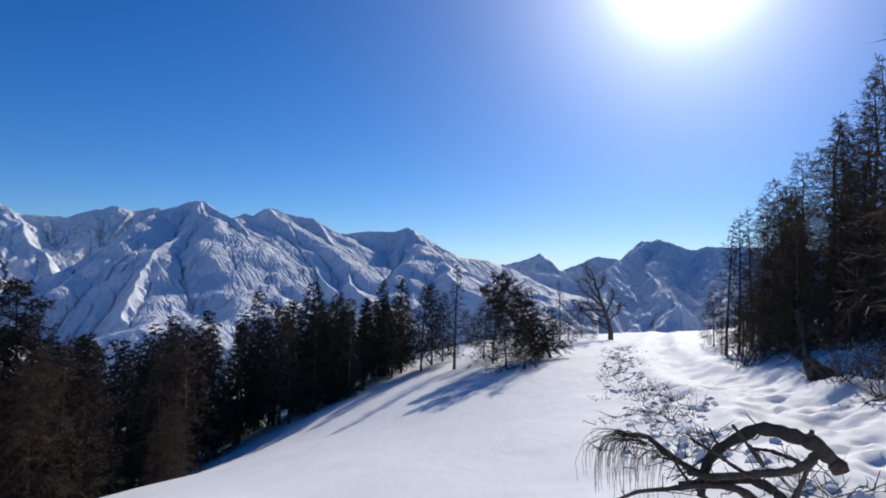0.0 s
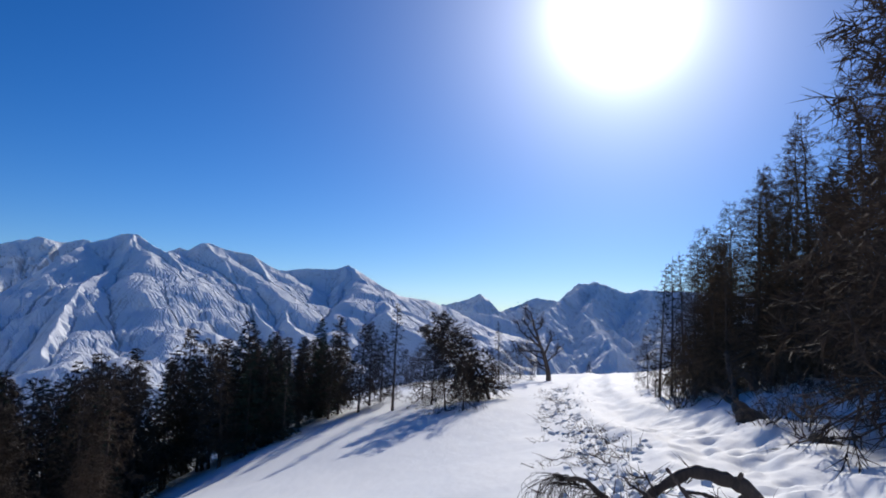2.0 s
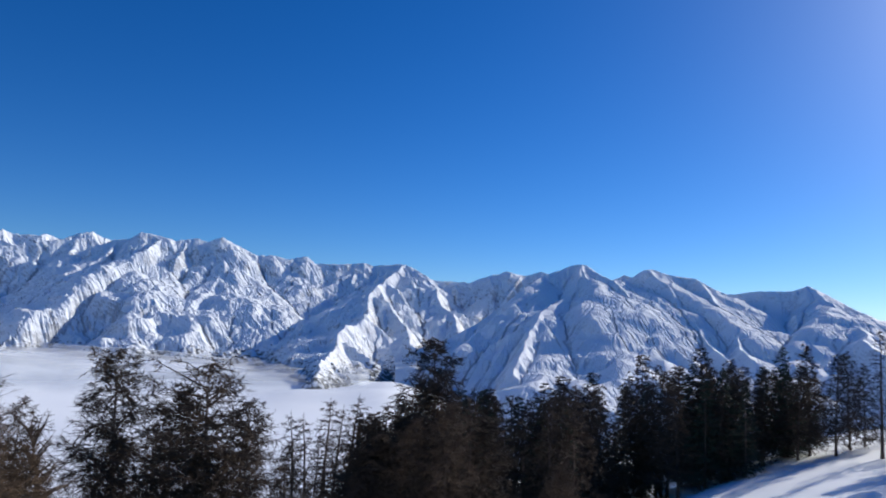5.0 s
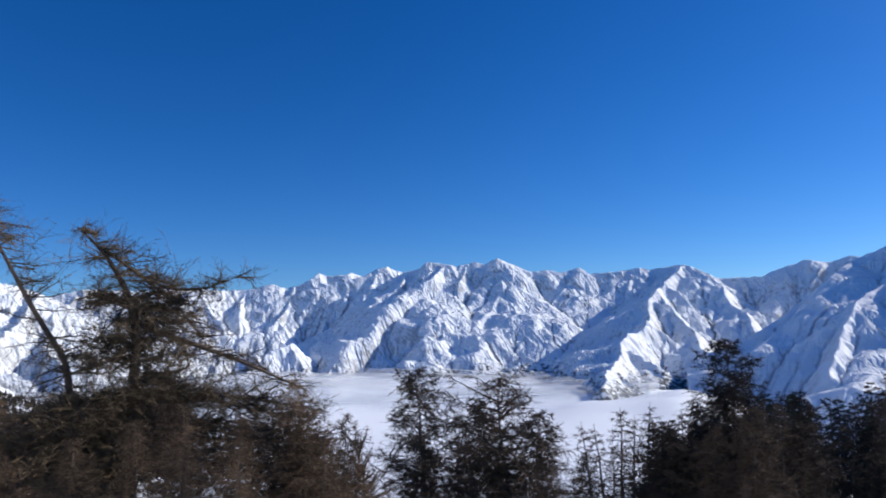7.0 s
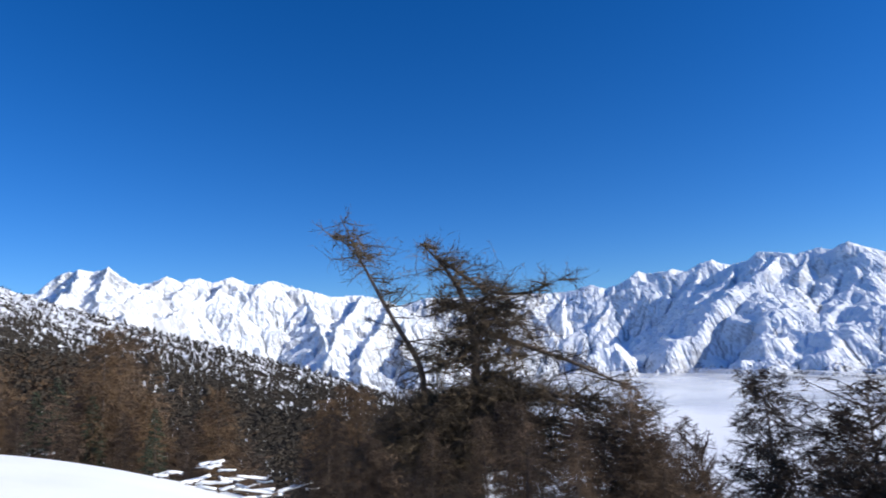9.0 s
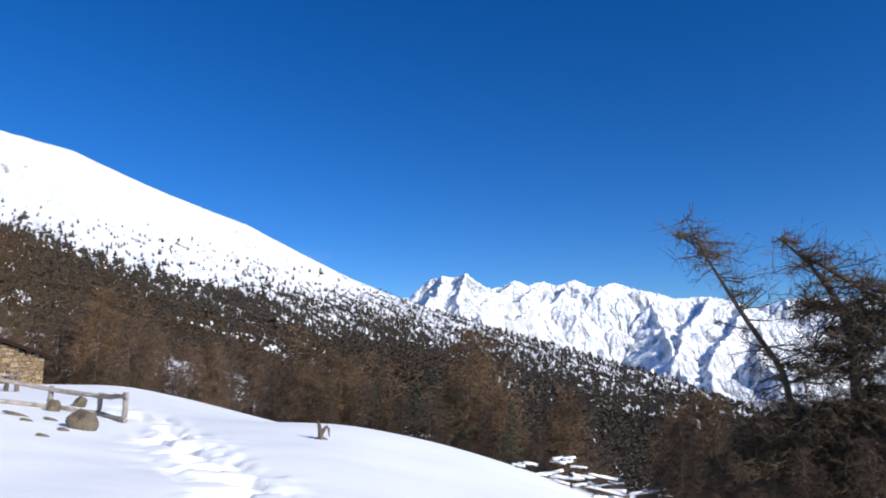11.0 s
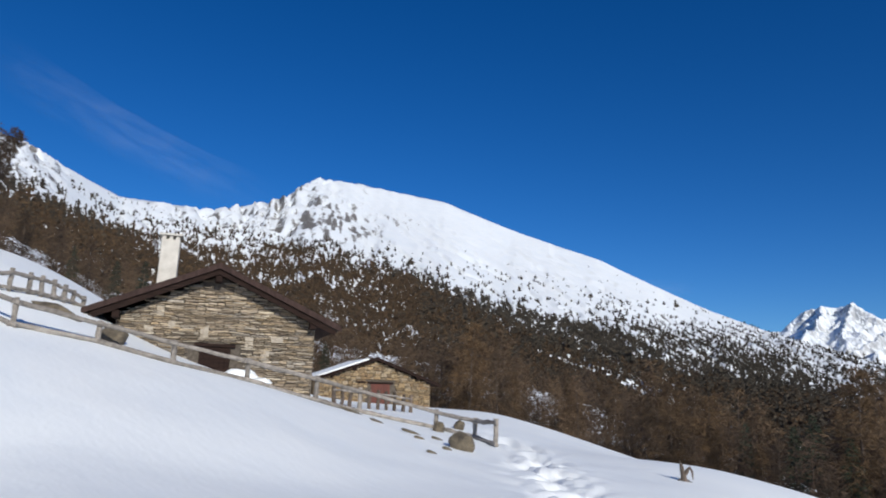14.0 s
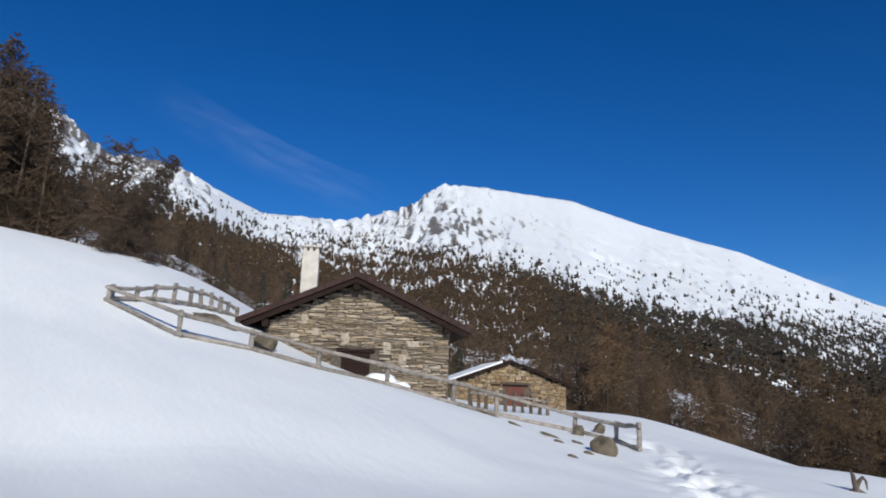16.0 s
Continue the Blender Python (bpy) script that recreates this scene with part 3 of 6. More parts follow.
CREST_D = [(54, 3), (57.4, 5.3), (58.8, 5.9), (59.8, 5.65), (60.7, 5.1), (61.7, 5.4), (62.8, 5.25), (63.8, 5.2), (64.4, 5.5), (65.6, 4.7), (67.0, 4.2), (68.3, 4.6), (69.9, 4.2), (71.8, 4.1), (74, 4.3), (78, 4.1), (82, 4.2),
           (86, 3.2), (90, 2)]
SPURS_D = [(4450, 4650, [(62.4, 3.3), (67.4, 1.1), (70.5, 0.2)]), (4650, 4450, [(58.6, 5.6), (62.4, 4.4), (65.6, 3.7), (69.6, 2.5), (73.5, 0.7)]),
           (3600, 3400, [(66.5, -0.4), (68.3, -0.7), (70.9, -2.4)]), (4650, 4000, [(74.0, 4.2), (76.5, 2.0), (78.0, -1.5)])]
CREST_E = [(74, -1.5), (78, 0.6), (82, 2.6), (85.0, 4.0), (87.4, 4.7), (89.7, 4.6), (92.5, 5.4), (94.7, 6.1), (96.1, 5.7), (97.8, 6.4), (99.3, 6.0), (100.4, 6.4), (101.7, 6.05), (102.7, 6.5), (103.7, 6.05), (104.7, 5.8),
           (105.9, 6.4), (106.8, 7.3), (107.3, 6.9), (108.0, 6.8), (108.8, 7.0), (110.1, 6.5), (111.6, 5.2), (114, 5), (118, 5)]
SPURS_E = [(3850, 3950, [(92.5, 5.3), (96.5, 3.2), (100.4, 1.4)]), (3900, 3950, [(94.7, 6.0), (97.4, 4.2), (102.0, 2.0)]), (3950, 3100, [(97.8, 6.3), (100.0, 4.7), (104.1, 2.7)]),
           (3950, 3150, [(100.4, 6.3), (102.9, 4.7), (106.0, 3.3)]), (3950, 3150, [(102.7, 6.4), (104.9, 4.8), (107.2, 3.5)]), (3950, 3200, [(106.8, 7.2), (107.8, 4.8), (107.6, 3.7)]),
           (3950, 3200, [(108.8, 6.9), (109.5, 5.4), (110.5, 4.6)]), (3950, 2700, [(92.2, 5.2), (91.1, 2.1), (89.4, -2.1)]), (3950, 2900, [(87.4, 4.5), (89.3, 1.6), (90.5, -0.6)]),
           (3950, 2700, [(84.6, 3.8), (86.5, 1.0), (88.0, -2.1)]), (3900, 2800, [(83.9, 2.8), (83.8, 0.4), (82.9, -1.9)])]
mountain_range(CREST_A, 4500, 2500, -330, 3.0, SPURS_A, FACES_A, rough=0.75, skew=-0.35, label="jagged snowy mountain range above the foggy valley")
mountain_range(CREST_B, 3500, 1800, -420, 8.0, SPURS_B, FACES_B, proud=0.85, skew=0.45, spacing=560.0, grain=0.6, rough=0.45, mat=ALPINE_HAZED, label="shaded snowy mountain massif with sunlit ridges")
mountain_range(CREST_C, 4300, 1800, -350, 14.0, SPURS_C, step=0.14, rows=150, mat=ALPINE_HAZED, label="distant snowy mountains under the sun")
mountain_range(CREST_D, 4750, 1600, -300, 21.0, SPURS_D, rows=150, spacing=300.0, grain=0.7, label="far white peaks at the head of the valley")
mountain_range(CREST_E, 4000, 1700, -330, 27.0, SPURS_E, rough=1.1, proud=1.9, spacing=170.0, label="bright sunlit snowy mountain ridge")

# the hillside beyond the huts: open snow above, wood below
HILL_CREST = [(76, -8, 850), (82, -4.8, 900), (89, -2.3, 1000), (98, 0.7, 1100), (105, 2.7, 1200), (112, 5.0, 1400), (116.5, 6.8, 1600), (120.8, 8.9, 1800),
              (125, 11.0, 2000), (132.4, 13.5, 2200), (138.2, 15.7, 2300), (145.4, 16.8, 2300), (149, 17.1, 2200), (152.3, 15.2, 2000),
              (157.3, 13.7, 1900), (164.4, 13.7, 1700), (167.4, 14.9, 1500), (171, 16.6, 1300), (175.2, 17.0, 1200), (176.2, 16.6, 1150), (180, 19.1, 1100),
              (186, 21, 1000), (196, 20, 900), (215, 16, 900)]
HILL_IN = 62.0


def hill_shape(az, t):
    """The rough hillside at azimuth az (degrees) and t from its near edge (0) to its crest (1)."""
    ka, ke, kr = np.array(HILL_CREST).T
    e1 = np.interp(az, ka, ke)
    r1 = sum(np.interp(az + o, ka, kr) for o in (-6, -4, -2, 0, 2, 4, 6)) / 7
    a = np.radians(az)
    g = ground(-np.sin(a) * HILL_IN, np.cos(a) * HILL_IN)
    e0 = np.degrees(np.arctan2(g - 1.65 - 3.0, HILL_IN))
    r = HILL_IN * (r1 / HILL_IN) ** t
    z = 1.65 + r * np.tan(np.radians(e0 + (e1 - e0) * t ** 0.92))
    body = np.sin(np.pi * np.clip(t, 0, 1)) ** 0.7
    x, y = -np.sin(a) * r, np.cos(a) * r
    ribs = fractal(az / 4.0 + 0.8 * t, t * 1.2, 3, 0.5, True)
    crag = np.exp(-(((az - 154) / 7.0) ** 2)) * np.clip((t - 0.66) * 5, 0, 1) + np.clip((az - 167) / 5, 0, 1) * np.clip((t - 0.55) * 4, 0, 1)
    rock = 0.6 * crag + 0.7 * np.clip((az - 168) / 4, 0, 1) * np.clip((t - 0.78) * 6, 0, 1) + 1.3 * np.exp(-(((az - 147.0) / 3.8) ** 2) - ((t - 0.81) / 0.09) ** 2) + 1.0 * np.exp(-(((az - 141.5) / 1.6) ** 2) - ((t - 0.88) / 0.03) ** 2)
    rock = rock * np.clip(0.55 + 2.2 * fractal(az * 3.6 + 5 * t, t * 55, 3, 0.65), 0, 1.3)
    z = z + r * body * (0.006 * ribs + 0.006 * fractal(x * 0.008, y * 0.008, 4)) + r * crag * (0.035 * fractal(x * 0.012, y * 0.012, 4, 0.6, True) + 0.006 * fractal(az * 1.1 + t * 6, t * 9, 4, 0.65, True))
    return x, y, z, r, e1, rock


H_AZ, H_T = np.arange(76, 214, 0.25), np.linspace(0, 1, 160)


def hill_grid():
    A, T = np.meshgrid(H_AZ, H_T)
    X, Y, Z, R, E, C = hill_shape(A, T)
    fixed = T < 0.45
    Z = erode(X, Y, Z + 0.5 * RNG.normal(0, 1, Z.shape) * (T > 0.5), fixed, 3, 0.25)
    jag = (np.clip((H_AZ - 166) / 6, 0, 1) + np.exp(-((H_AZ - 153) / 6.5) ** 2) * 1.1 + 0.08) * 0.42 * (fractal(H_AZ * 1.3, H_AZ * 0 + 4, 4, 0.6, True) - 0.2)
    return (X, Y, to_skyline(R, Z, np.clip((T - 0.4) / 0.6, 0, 1), E[0] + jag)), C


HILL_GRID, HILL_ROCK = hill_grid()


def hill(az, t):
    """A place on the hillside, as arrays."""
    i = np.clip((np.asarray(az, float) - H_AZ[0]) / 0.25, 0, len(H_AZ) - 1.001)
    j = np.clip(np.asarray(t, float) * (len(H_T) - 1), 0, len(H_T) - 1.001)
    i0, j0 = i.astype(int), j.astype(int)
    fi, fj = i - i0, j - j0
    return tuple(g[j0, i0] * (1 - fi) * (1 - fj) + g[j0, i0 + 1] * fi * (1 - fj) + g[j0 + 1, i0] * (1 - fi) * fj + g[j0 + 1, i0 + 1] * fi * fj for g in HILL_GRID)


def build_hill():
    X, Y, Z = HILL_GRID
    back = np.stack([X[-1] * 1.15, Y[-1] * 1.15, Z[-1] - 250], -1)
    v = np.concatenate([np.stack([X, Y, Z], -1).reshape(-1, 3), back])
    me = mesh_from("hillside", v, grid_faces(len(H_T) + 1, len(H_AZ)), HILL, True)
    bare = np.concatenate([HILL_ROCK.ravel(), HILL_ROCK[-1]])
    me.attributes.new("outcrop", "FLOAT", "POINT").data.foreach_set("value", bare)
    ob = new("hillside", me)
    return tagged(ob, "snowy mountainside rising above the huts", "hillside", kind="structure")


build_hill()


# ---------------------------------------------------------------- fog in the valley
def fog_swell(x, y):
    """How the top of the fog heaves."""
    side = np.degrees(np.arctan2(-x, y))
    return -203 + 22 * fractal(x / 900 + 3, y / 900, 2, 0.4) + (15 + 13 * np.clip((np.hypot(x, y) - 1500) / 500, 0, 1)) * fractal(x / 300, y / 300 + 5, 4, 0.5) - 14 * np.clip(35 - side, 0, 40)


def fog_material(dense):
    m, n, l, b = material("valley_fog")
    b.inputs["Base Color"].default_value = (0.86, 0.90, 0.93, 1)
    b.inputs["Roughness"].default_value = 1.0
    b.inputs["Specular IOR Level"].default_value = 0.0
    if dense < 1:
        puff = noise_node(n, l, 0.0016, 3.0, 0.45)
        veil = ramp_node(n, l, puff.outputs[0], [(0.26, (0, 0, 0)), (0.58, (dense,) * 3)])
        thin = n.new("ShaderNodeAttribute")
        thin.attribute_name = "thickness"
        l.new(math_node(n, l, "MULTIPLY", veil.outputs[0], thin.outputs["Fac"]), b.inputs["Alpha"])
    return m


def build_fog():
    """The sea of fog: a dense bank, and wisps of vapour that curl up where it meets the mountains."""
    x, y = np.meshgrid(np.linspace(-4600, 900, 110), np.linspace(-900, 4500, 110))
    v = np.stack([x, y, fog_swell(x, y)], -1).reshape(-1, 3)
    ob = new("fog_bank", mesh_from("fog_bank", v, grid_faces(110, 110), fog_material(1.0), True))
    tagged(ob, "soft white sea of fog filling the valley", "fog", kind="stuff")
    for k, dense in ((1, 0.9), (2, 0.45)):
        az, r = np.meshgrid(np.radians(np.linspace(37, 108, 130)), np.linspace(1850, 3500, 26))
        x, y = -np.sin(az) * r, np.cos(az) * r
        rise = np.clip((r - 1850) / 600, 0, 1)
        z = fog_swell(x, y) + 2.5 * k + (17.0 * k + 16 * fractal(x / 300 + 7, y / 300, 4)) * rise
        me = mesh_from("fog_wisps", np.stack([x, y, z], -1).reshape(-1, 3), grid_faces(26, 130), fog_material(dense), True)
        me.attributes.new("thickness", "FLOAT", "POINT").data.foreach_set("value", (rise * rise * np.clip((3500 - r) / 300, 0, 1)).ravel())
        tagged(new("fog_wisps", me), "thin wisps of fog along the foot of the mountains", "fog", kind="stuff")


build_fog()

# ---------------------------------------------------------------- trees


def frames_for(d):
    """Two unit vectors across each direction."""
    ref = np.where(np.abs(d[:, 2:3]) > 0.9, np.array([[1.0, 0, 0]]), np.array([[0, 0, 1.0]]))
    a = np.cross(d, ref)
    a /= np.linalg.norm(a, axis=1, keepdims=True) + 1e-9
    return a, np.cross(d, a)


def sticks(p0, p1, r0, r1=None, sides=3, base=0):
    """Tapered round sticks from p0 to p1; without r1 they run out to a point. Vertices and faces."""
    p0, p1 = np.asarray(p0, float), np.asarray(p1, float)
    d = p1 - p0
    d /= np.linalg.norm(d, axis=1, keepdims=True) + 1e-9
    a, b = frames_for(d)
    n = len(p0)
    turn = np.arange(sides) * 2 * np.pi / sides
    ring = a[:, None] * np.cos(turn)[None, :, None] + b[:, None] * np.sin(turn)[None, :, None]
    low = p0[:, None] + ring * np.asarray(r0, float).reshape(-1, 1, 1)
    i = np.arange(sides)
    k = (i + 1) % sides
    if r1 is None:
        v = np.concatenate([low, p1[:, None]], 1).reshape(-1, 3)
        per = sides + 1
        f = np.stack([i, k, np.full(sides, sides)], -1)
    else:
        high = p1[:, None] + ring * np.asarray(r1, float).reshape(-1, 1, 1)
        v = np.concatenate([low, high], 1).reshape(-1, 3)
        per = 2 * sides
        f = np.stack([i, k, k + sides, i + sides], -1)
    f = (f[None] + (np.arange(n) * per)[:, None, None] + base).reshape(-1, f.shape[1])
    return v, f.tolist()


def slivers(p0, p1, r):
    """The finest twiglets, each a single sliver from p0 to p1."""
    d = p1 - p0
    a, b = frames_for(d / (np.linalg.norm(d, axis=1, keepdims=True) + 1e-9))
    turn = np.random.default_rng(len(p0)).uniform(0, np.pi, (len(p0), 1))
    a = a * np.cos(turn) + b * np.sin(turn)
    v = np.stack([p0 - a * r, p0 + a * r, p1], 1).reshape(-1, 3)
    return v, np.arange(len(v)).reshape(-1, 3).tolist()


def joined(pieces):
    """Vertices and faces of several stick sets in one list."""
    verts, faces, base = [], [], 0
    for v, f in pieces:
        verts.append(v)
        faces += [[i + base for i in face] for face in f]
        base += len(v)
    return np.concatenate(verts), faces


def stem(points, radii, sides=8):
    """A bent, tapered trunk through the points."""
    points = np.asarray(points, float)
    d = np.gradient(points, axis=0)
    d /= np.linalg.norm(d, axis=1, keepdims=True)
    a = np.cross(d, [0.0, 1.0, 0.02])
    a /= np.linalg.norm(a, axis=1, keepdims=True)
    b = np.cross(d, a)
    turn = np.arange(sides) * 2 * np.pi / sides
    knob = 1 + 0.12 * np.sin(3 * turn + 1)[None, :, None]
    v = points[:, None] + (a[:, None] * np.cos(turn)[None, :, None] + b[:, None] * np.sin(turn)[None, :, None]) * np.asarray(radii)[:, None, None] * knob
    return v.reshape(-1, 3), grid_faces(len(points), sides, True).tolist()


def conifer(name, height, seed, boughs=80, spread=0.22, start=0.10, lean=(0.0, 0.0), rise=0.25, droop=0.25, twigs=12, sub=3, taper=0.8, thick=1.0,
            twig_len=0.46, twig_r=0.014, bough_mat=None, crook=0.02, gaps=0.0, trunk_r=0.009, limb=1.0, bushy=0.6):
    """A larch or spruce that stands at the origin: a trunk and a crown of boughs, twigs and twiglets."""
    rng = np.random.default_rng(seed)
    t = np.linspace(0, 1, 12)
    wob = np.cumsum(rng.normal(0, crook * height / 12, (12, 2)), 0) * np.linspace(0, 1, 12)[:, None]
    axis = np.stack([lean[0] * height * t**1.4 + wob[:, 0], lean[1] * height * t**1.4 + wob[:, 1], height * t - 0.35 * (t == 0)], -1)
    tr = (trunk_r * height * (1 - t) ** 0.85 + 0.006) * thick
    tr[0] *= 1.35
    tv, tf = stem(axis, tr)
    h = start + (0.985 - start) * (np.arange(boughs) + rng.random(boughs)) / boughs
    if gaps:
        h = h[rng.random(boughs) > gaps]
    n = len(h)
    spin = np.arange(n) * 2.39996 + rng.normal(0, 0.5, n)
    root = np.stack([np.interp(h, t, axis[:, i]) for i in range(3)], -1)
    length = spread * height * ((1 - h) ** taper * 0.95 + 0.05) * rng.uniform(0.55, 1.15, n) * np.clip((h - start) * 9 + 0.55, 0, 1)
    out = np.stack([np.cos(spin), np.sin(spin), np.zeros(n)], -1)
    slope = rise * (2 * h - 0.9) + rng.normal(0, 0.12, n)
    pts = [root]
    for s in (0.35, 0.7, 1.0):
        sag = slope * s - droop * s * s * 1.2 + droop * 0.9 * s**4
        side = rng.normal(0, 0.05, (n, 3)) * length[:, None]
        pts.append(root + out * (length * s)[:, None] + np.array([0, 0, 1.0]) * (length * sag)[:, None] + side)
    br = (0.007 + 0.008 * length) * thick * limb
    pieces = [sticks(pts[0], pts[1], br, br * 0.75), sticks(pts[1], pts[2], br * 0.75, br * 0.5), sticks(pts[2], pts[3], br * 0.5)]
    reps = np.repeat(np.arange(n), twigs)
    s = rng.uniform(0.12, 1.0, len(reps))
    seg = np.minimum((s * 3).astype(int), 2)
    grid = np.stack(pts, 1)
    base = grid[reps, seg] + (grid[reps, seg + 1] - grid[reps, seg]) * (s * 3 - seg)[:, None]
    across = np.stack([-out[reps, 1], out[reps, 0], np.zeros(len(reps))], -1) * rng.choice([-1, 1], len(reps))[:, None]
    way = out[reps] * rng.uniform(0.1, 0.9, (len(reps), 1)) + across * rng.uniform(0.3, 1.0, (len(reps), 1))
    way[:, 2] += rng.normal(-0.12, bushy, len(reps))
    way /= np.linalg.norm(way, axis=1, keepdims=True)
    tl = (twig_len * length[reps] * (1.1 - 0.6 * s) + 0.10) * rng.uniform(0.5, 1.3, len(reps))
    tip = base + way * tl[:, None]
    tip[:, 2] -= 0.12 * tl
    pieces.append(slivers(base, tip, twig_r * thick))
    if sub:
        rr = np.repeat(np.arange(len(base)), sub)
        f = rng.uniform(0.2, 0.95, (len(rr), 1))
        b2 = base[rr] + (tip[rr] - base[rr]) * f
        w2 = way[rr] + rng.normal(0, 0.75, (len(rr), 3))
        w2[:, 2] -= 0.15
        w2 /= np.linalg.norm(w2, axis=1, keepdims=True)
        t2 = b2 + w2 * (tl[rr] * rng.uniform(0.3, 0.8, len(rr)))[:, None]
        pieces.append(slivers(b2, t2, twig_r * 0.55 * thick))
    cv, cf = joined(pieces)
    thing = new(name)
    part("trunk", mesh_from("trunk", tv, tf, BARK, True), None, thing)
    part("crown", mesh_from("crown", cv, cf, bough_mat or TWIGS), None, thing)
    thing["height"] = height
    return thing


MODELS = {
    "larch": [conifer("larch_tree", 8.0, 11 + k, 130, 0.26 + 0.02 * k, 0.03, (0.03 * (k - 1), 0.02), 0.6, 0.12, 13, 11, taper=0.66, twig_len=0.50, twig_r=0.017, crook=0.05) for k in range(4)],
    "rusty": [conifer("larch_tree", 8.0, 31 + k, 100, 0.28, 0.03, (0.02 * k, -0.02), 0.40, 0.14, 12, 8, taper=0.66, twig_len=0.44, twig_r=0.016, crook=0.03, bough_mat=TWIGS_RED) for k in range(3)],
    "golden": [conifer("larch_tree", 8.0, 41 + k, 110, 0.27 + 0.03 * k, 0.03, (0.02 * k, -0.02), 0.45, 0.14, 12, 10, taper=0.6, twig_len=0.44, twig_r=0.018, crook=0.03, bough_mat=TWIGS_GOLD) for k in range(3)],
    "thin": [conifer("larch_tree", 8.0, 51 + k, 76, 0.16, 0.12, (0.03, 0.0), 0.3, 0.2, 9, 4, gaps=0.12, crook=0.03, twig_r=0.016) for k in range(3)],
    "spruce": [conifer("spruce_tree", 8.0, 61 + k, 90, 0.20, 0.04, (0.0, 0.0), 0.1, 0.3, 10, 4, taper=0.9, twig_r=0.036, bough_mat=NEEDLES, crook=0.004, bushy=0.3) for k in range(2)],
    "bush": [conifer("larch_sapling", 4.0, 71 + k, 60, 0.34, 0.02, (0.14 * (k - 1.5), 0.08), 0.6, 0.15, 11, 6, taper=0.55, twig_len=0.45, twig_r=0.010, crook=0.12) for k in range(4)],
    "grove": [conifer("larch_tree", 8.0, 101 + k, 62, 0.28 + 0.03 * (k % 3), 0.02, (0.03 * (k % 3 - 1), -0.02), 0.45, 0.14, 10, 8, taper=0.58 + 0.1 * (k % 3), twig_len=0.46, twig_r=0.027, crook=0.05,
                      bough_mat=TWIGS_RED) for k in range(6)],
    "stand": [conifer("larch_tree", 8.0, 121 + k, 74, 0.23 + 0.03 * (k % 3), 0.15, (0.03 * (k % 3 - 1), 0.02), 0.40, 0.20, 10, 7, taper=0.72 + 0.1 * (k % 3), twig_len=0.44, twig_r=0.025, crook=0.04) for k in range(6)],
    "bank": [conifer("larch_tree", 8.0, 161 + k, 92, 0.27 + 0.04 * (k % 2), 0.07, (0.04 * (k - 1.5), 0.03), 0.35, 0.22, 11, 8, taper=0.78, twig_len=0.42, twig_r=0.0085, crook=0.08, trunk_r=0.009, limb=1.3, bough_mat=TWIGS_RED) for k in range(4)],
    "leaner": [conifer("larch_tree", 8.0, 181 + k, 96, 0.33, 0.10, (0.46, 0.0), 0.45, 0.2, 13, 11, taper=0.5, twig_r=0.018, crook=0.07, gaps=0.1, thick=1.5, limb=1.5) for k in range(2)],
    "copse": [conifer("larch_tree", 8.0, 141 + k, 44, 0.31, 0.02, (0.0, 0.0), 0.45, 0.14, 7, 6, taper=0.55, twig_len=0.5, twig_r=0.042, crook=0.04) for k in range(4)],
    "snag": [conifer("dead_larch", 8.0, 81, 34, 0.44, 0.16, (-0.20, 0.02), 1.2, 0.1, 9, 4, taper=0.35, crook=0.22, gaps=0.1, thick=2.6, twig_r=0.013, limb=2.4, bough_mat=BARK)],
    "twisted": [conifer("larch_tree", 8.0, 91 + k, 84, 0.42, 0.08, (0.05, 0.0), 0.7, 0.14, 12, 8, taper=0.42, twig_r=0.018, crook=0.14, gaps=0.1, thick=1.4, limb=1.5) for k in range(3)],
}
LABELS = {
    "larch": ("bare brown larch tree with fine twigs in deep snow", "larch"),
    "rusty": ("bare larch tree with rusty brown twigs on the slope", "larch"),
    "golden": ("larch with golden brown twigs at the snow edge", "larch"),
    "grove": ("bare larch tree with rusty brown twigs on the slope", "larch"),
    "copse": ("bare larch tree at the edge of the brown wood", "larch"),
    "bank": ("bare larch with an open crown on the snowy bank", "larch"),
    "leaner": ("wind-bent leaning larch with a crooked trunk", "larch"),
    "stand": ("bare brown larch in a dense stand below the meadow", "larch"),
    "thin": ("slender bare larch with a straight thin trunk", "larch"),
    "spruce": ("dark green spruce tree standing among bare larches", "spruce"),
    "bush": ("low bushy larch sapling in the snow", "sapling"),
    "snag": ("dead crooked larch with bare bent limbs", "dead tree"),
    "twisted": ("old twisted larch with crooked open limbs", "larch"),
}
for kind, models in MODELS.items():
    for m in models:
        tagged(m, *LABELS[kind])
used = set()


def plant(kind, az, top, r, group, wide=1.0, turn=None, tilt=0.0):
    """A tree at that azimuth and distance whose top shows at that elevation (degrees)."""
    if r > 25 and kind in ("larch", "rusty"):             # the farther ones carry fewer, coarser twigs
        kind = "stand" if kind == "larch" else "grove"
    models = MODELS[kind]
    i = random.randrange(len(models))
    root = at(az, r, -0.05)
    height = 1.65 + r * math.tan(radians(top)) - root.z
    scale = max(height, 1.2) / models[i]["height"]
    m = Matrix.Translation(root) @ Matrix.Rotation(radians(tilt), 4, way_to(az)) @ Matrix.Rotation(random.uniform(0, 6.28) if turn is None else radians(turn), 4, "Z")
    m = m @ Matrix.Diagonal((scale * wide, scale * wide, scale, 1))
    if (kind, i) in used:
        ob = copy_thing(models[i], m @ Matrix.Diagonal([1 / v for v in models[i].scale] + [1]))
    else:
        used.add((kind, i))
        ob = models[i]
        ob.matrix_basis = m
    return tagged(ob, group=group)


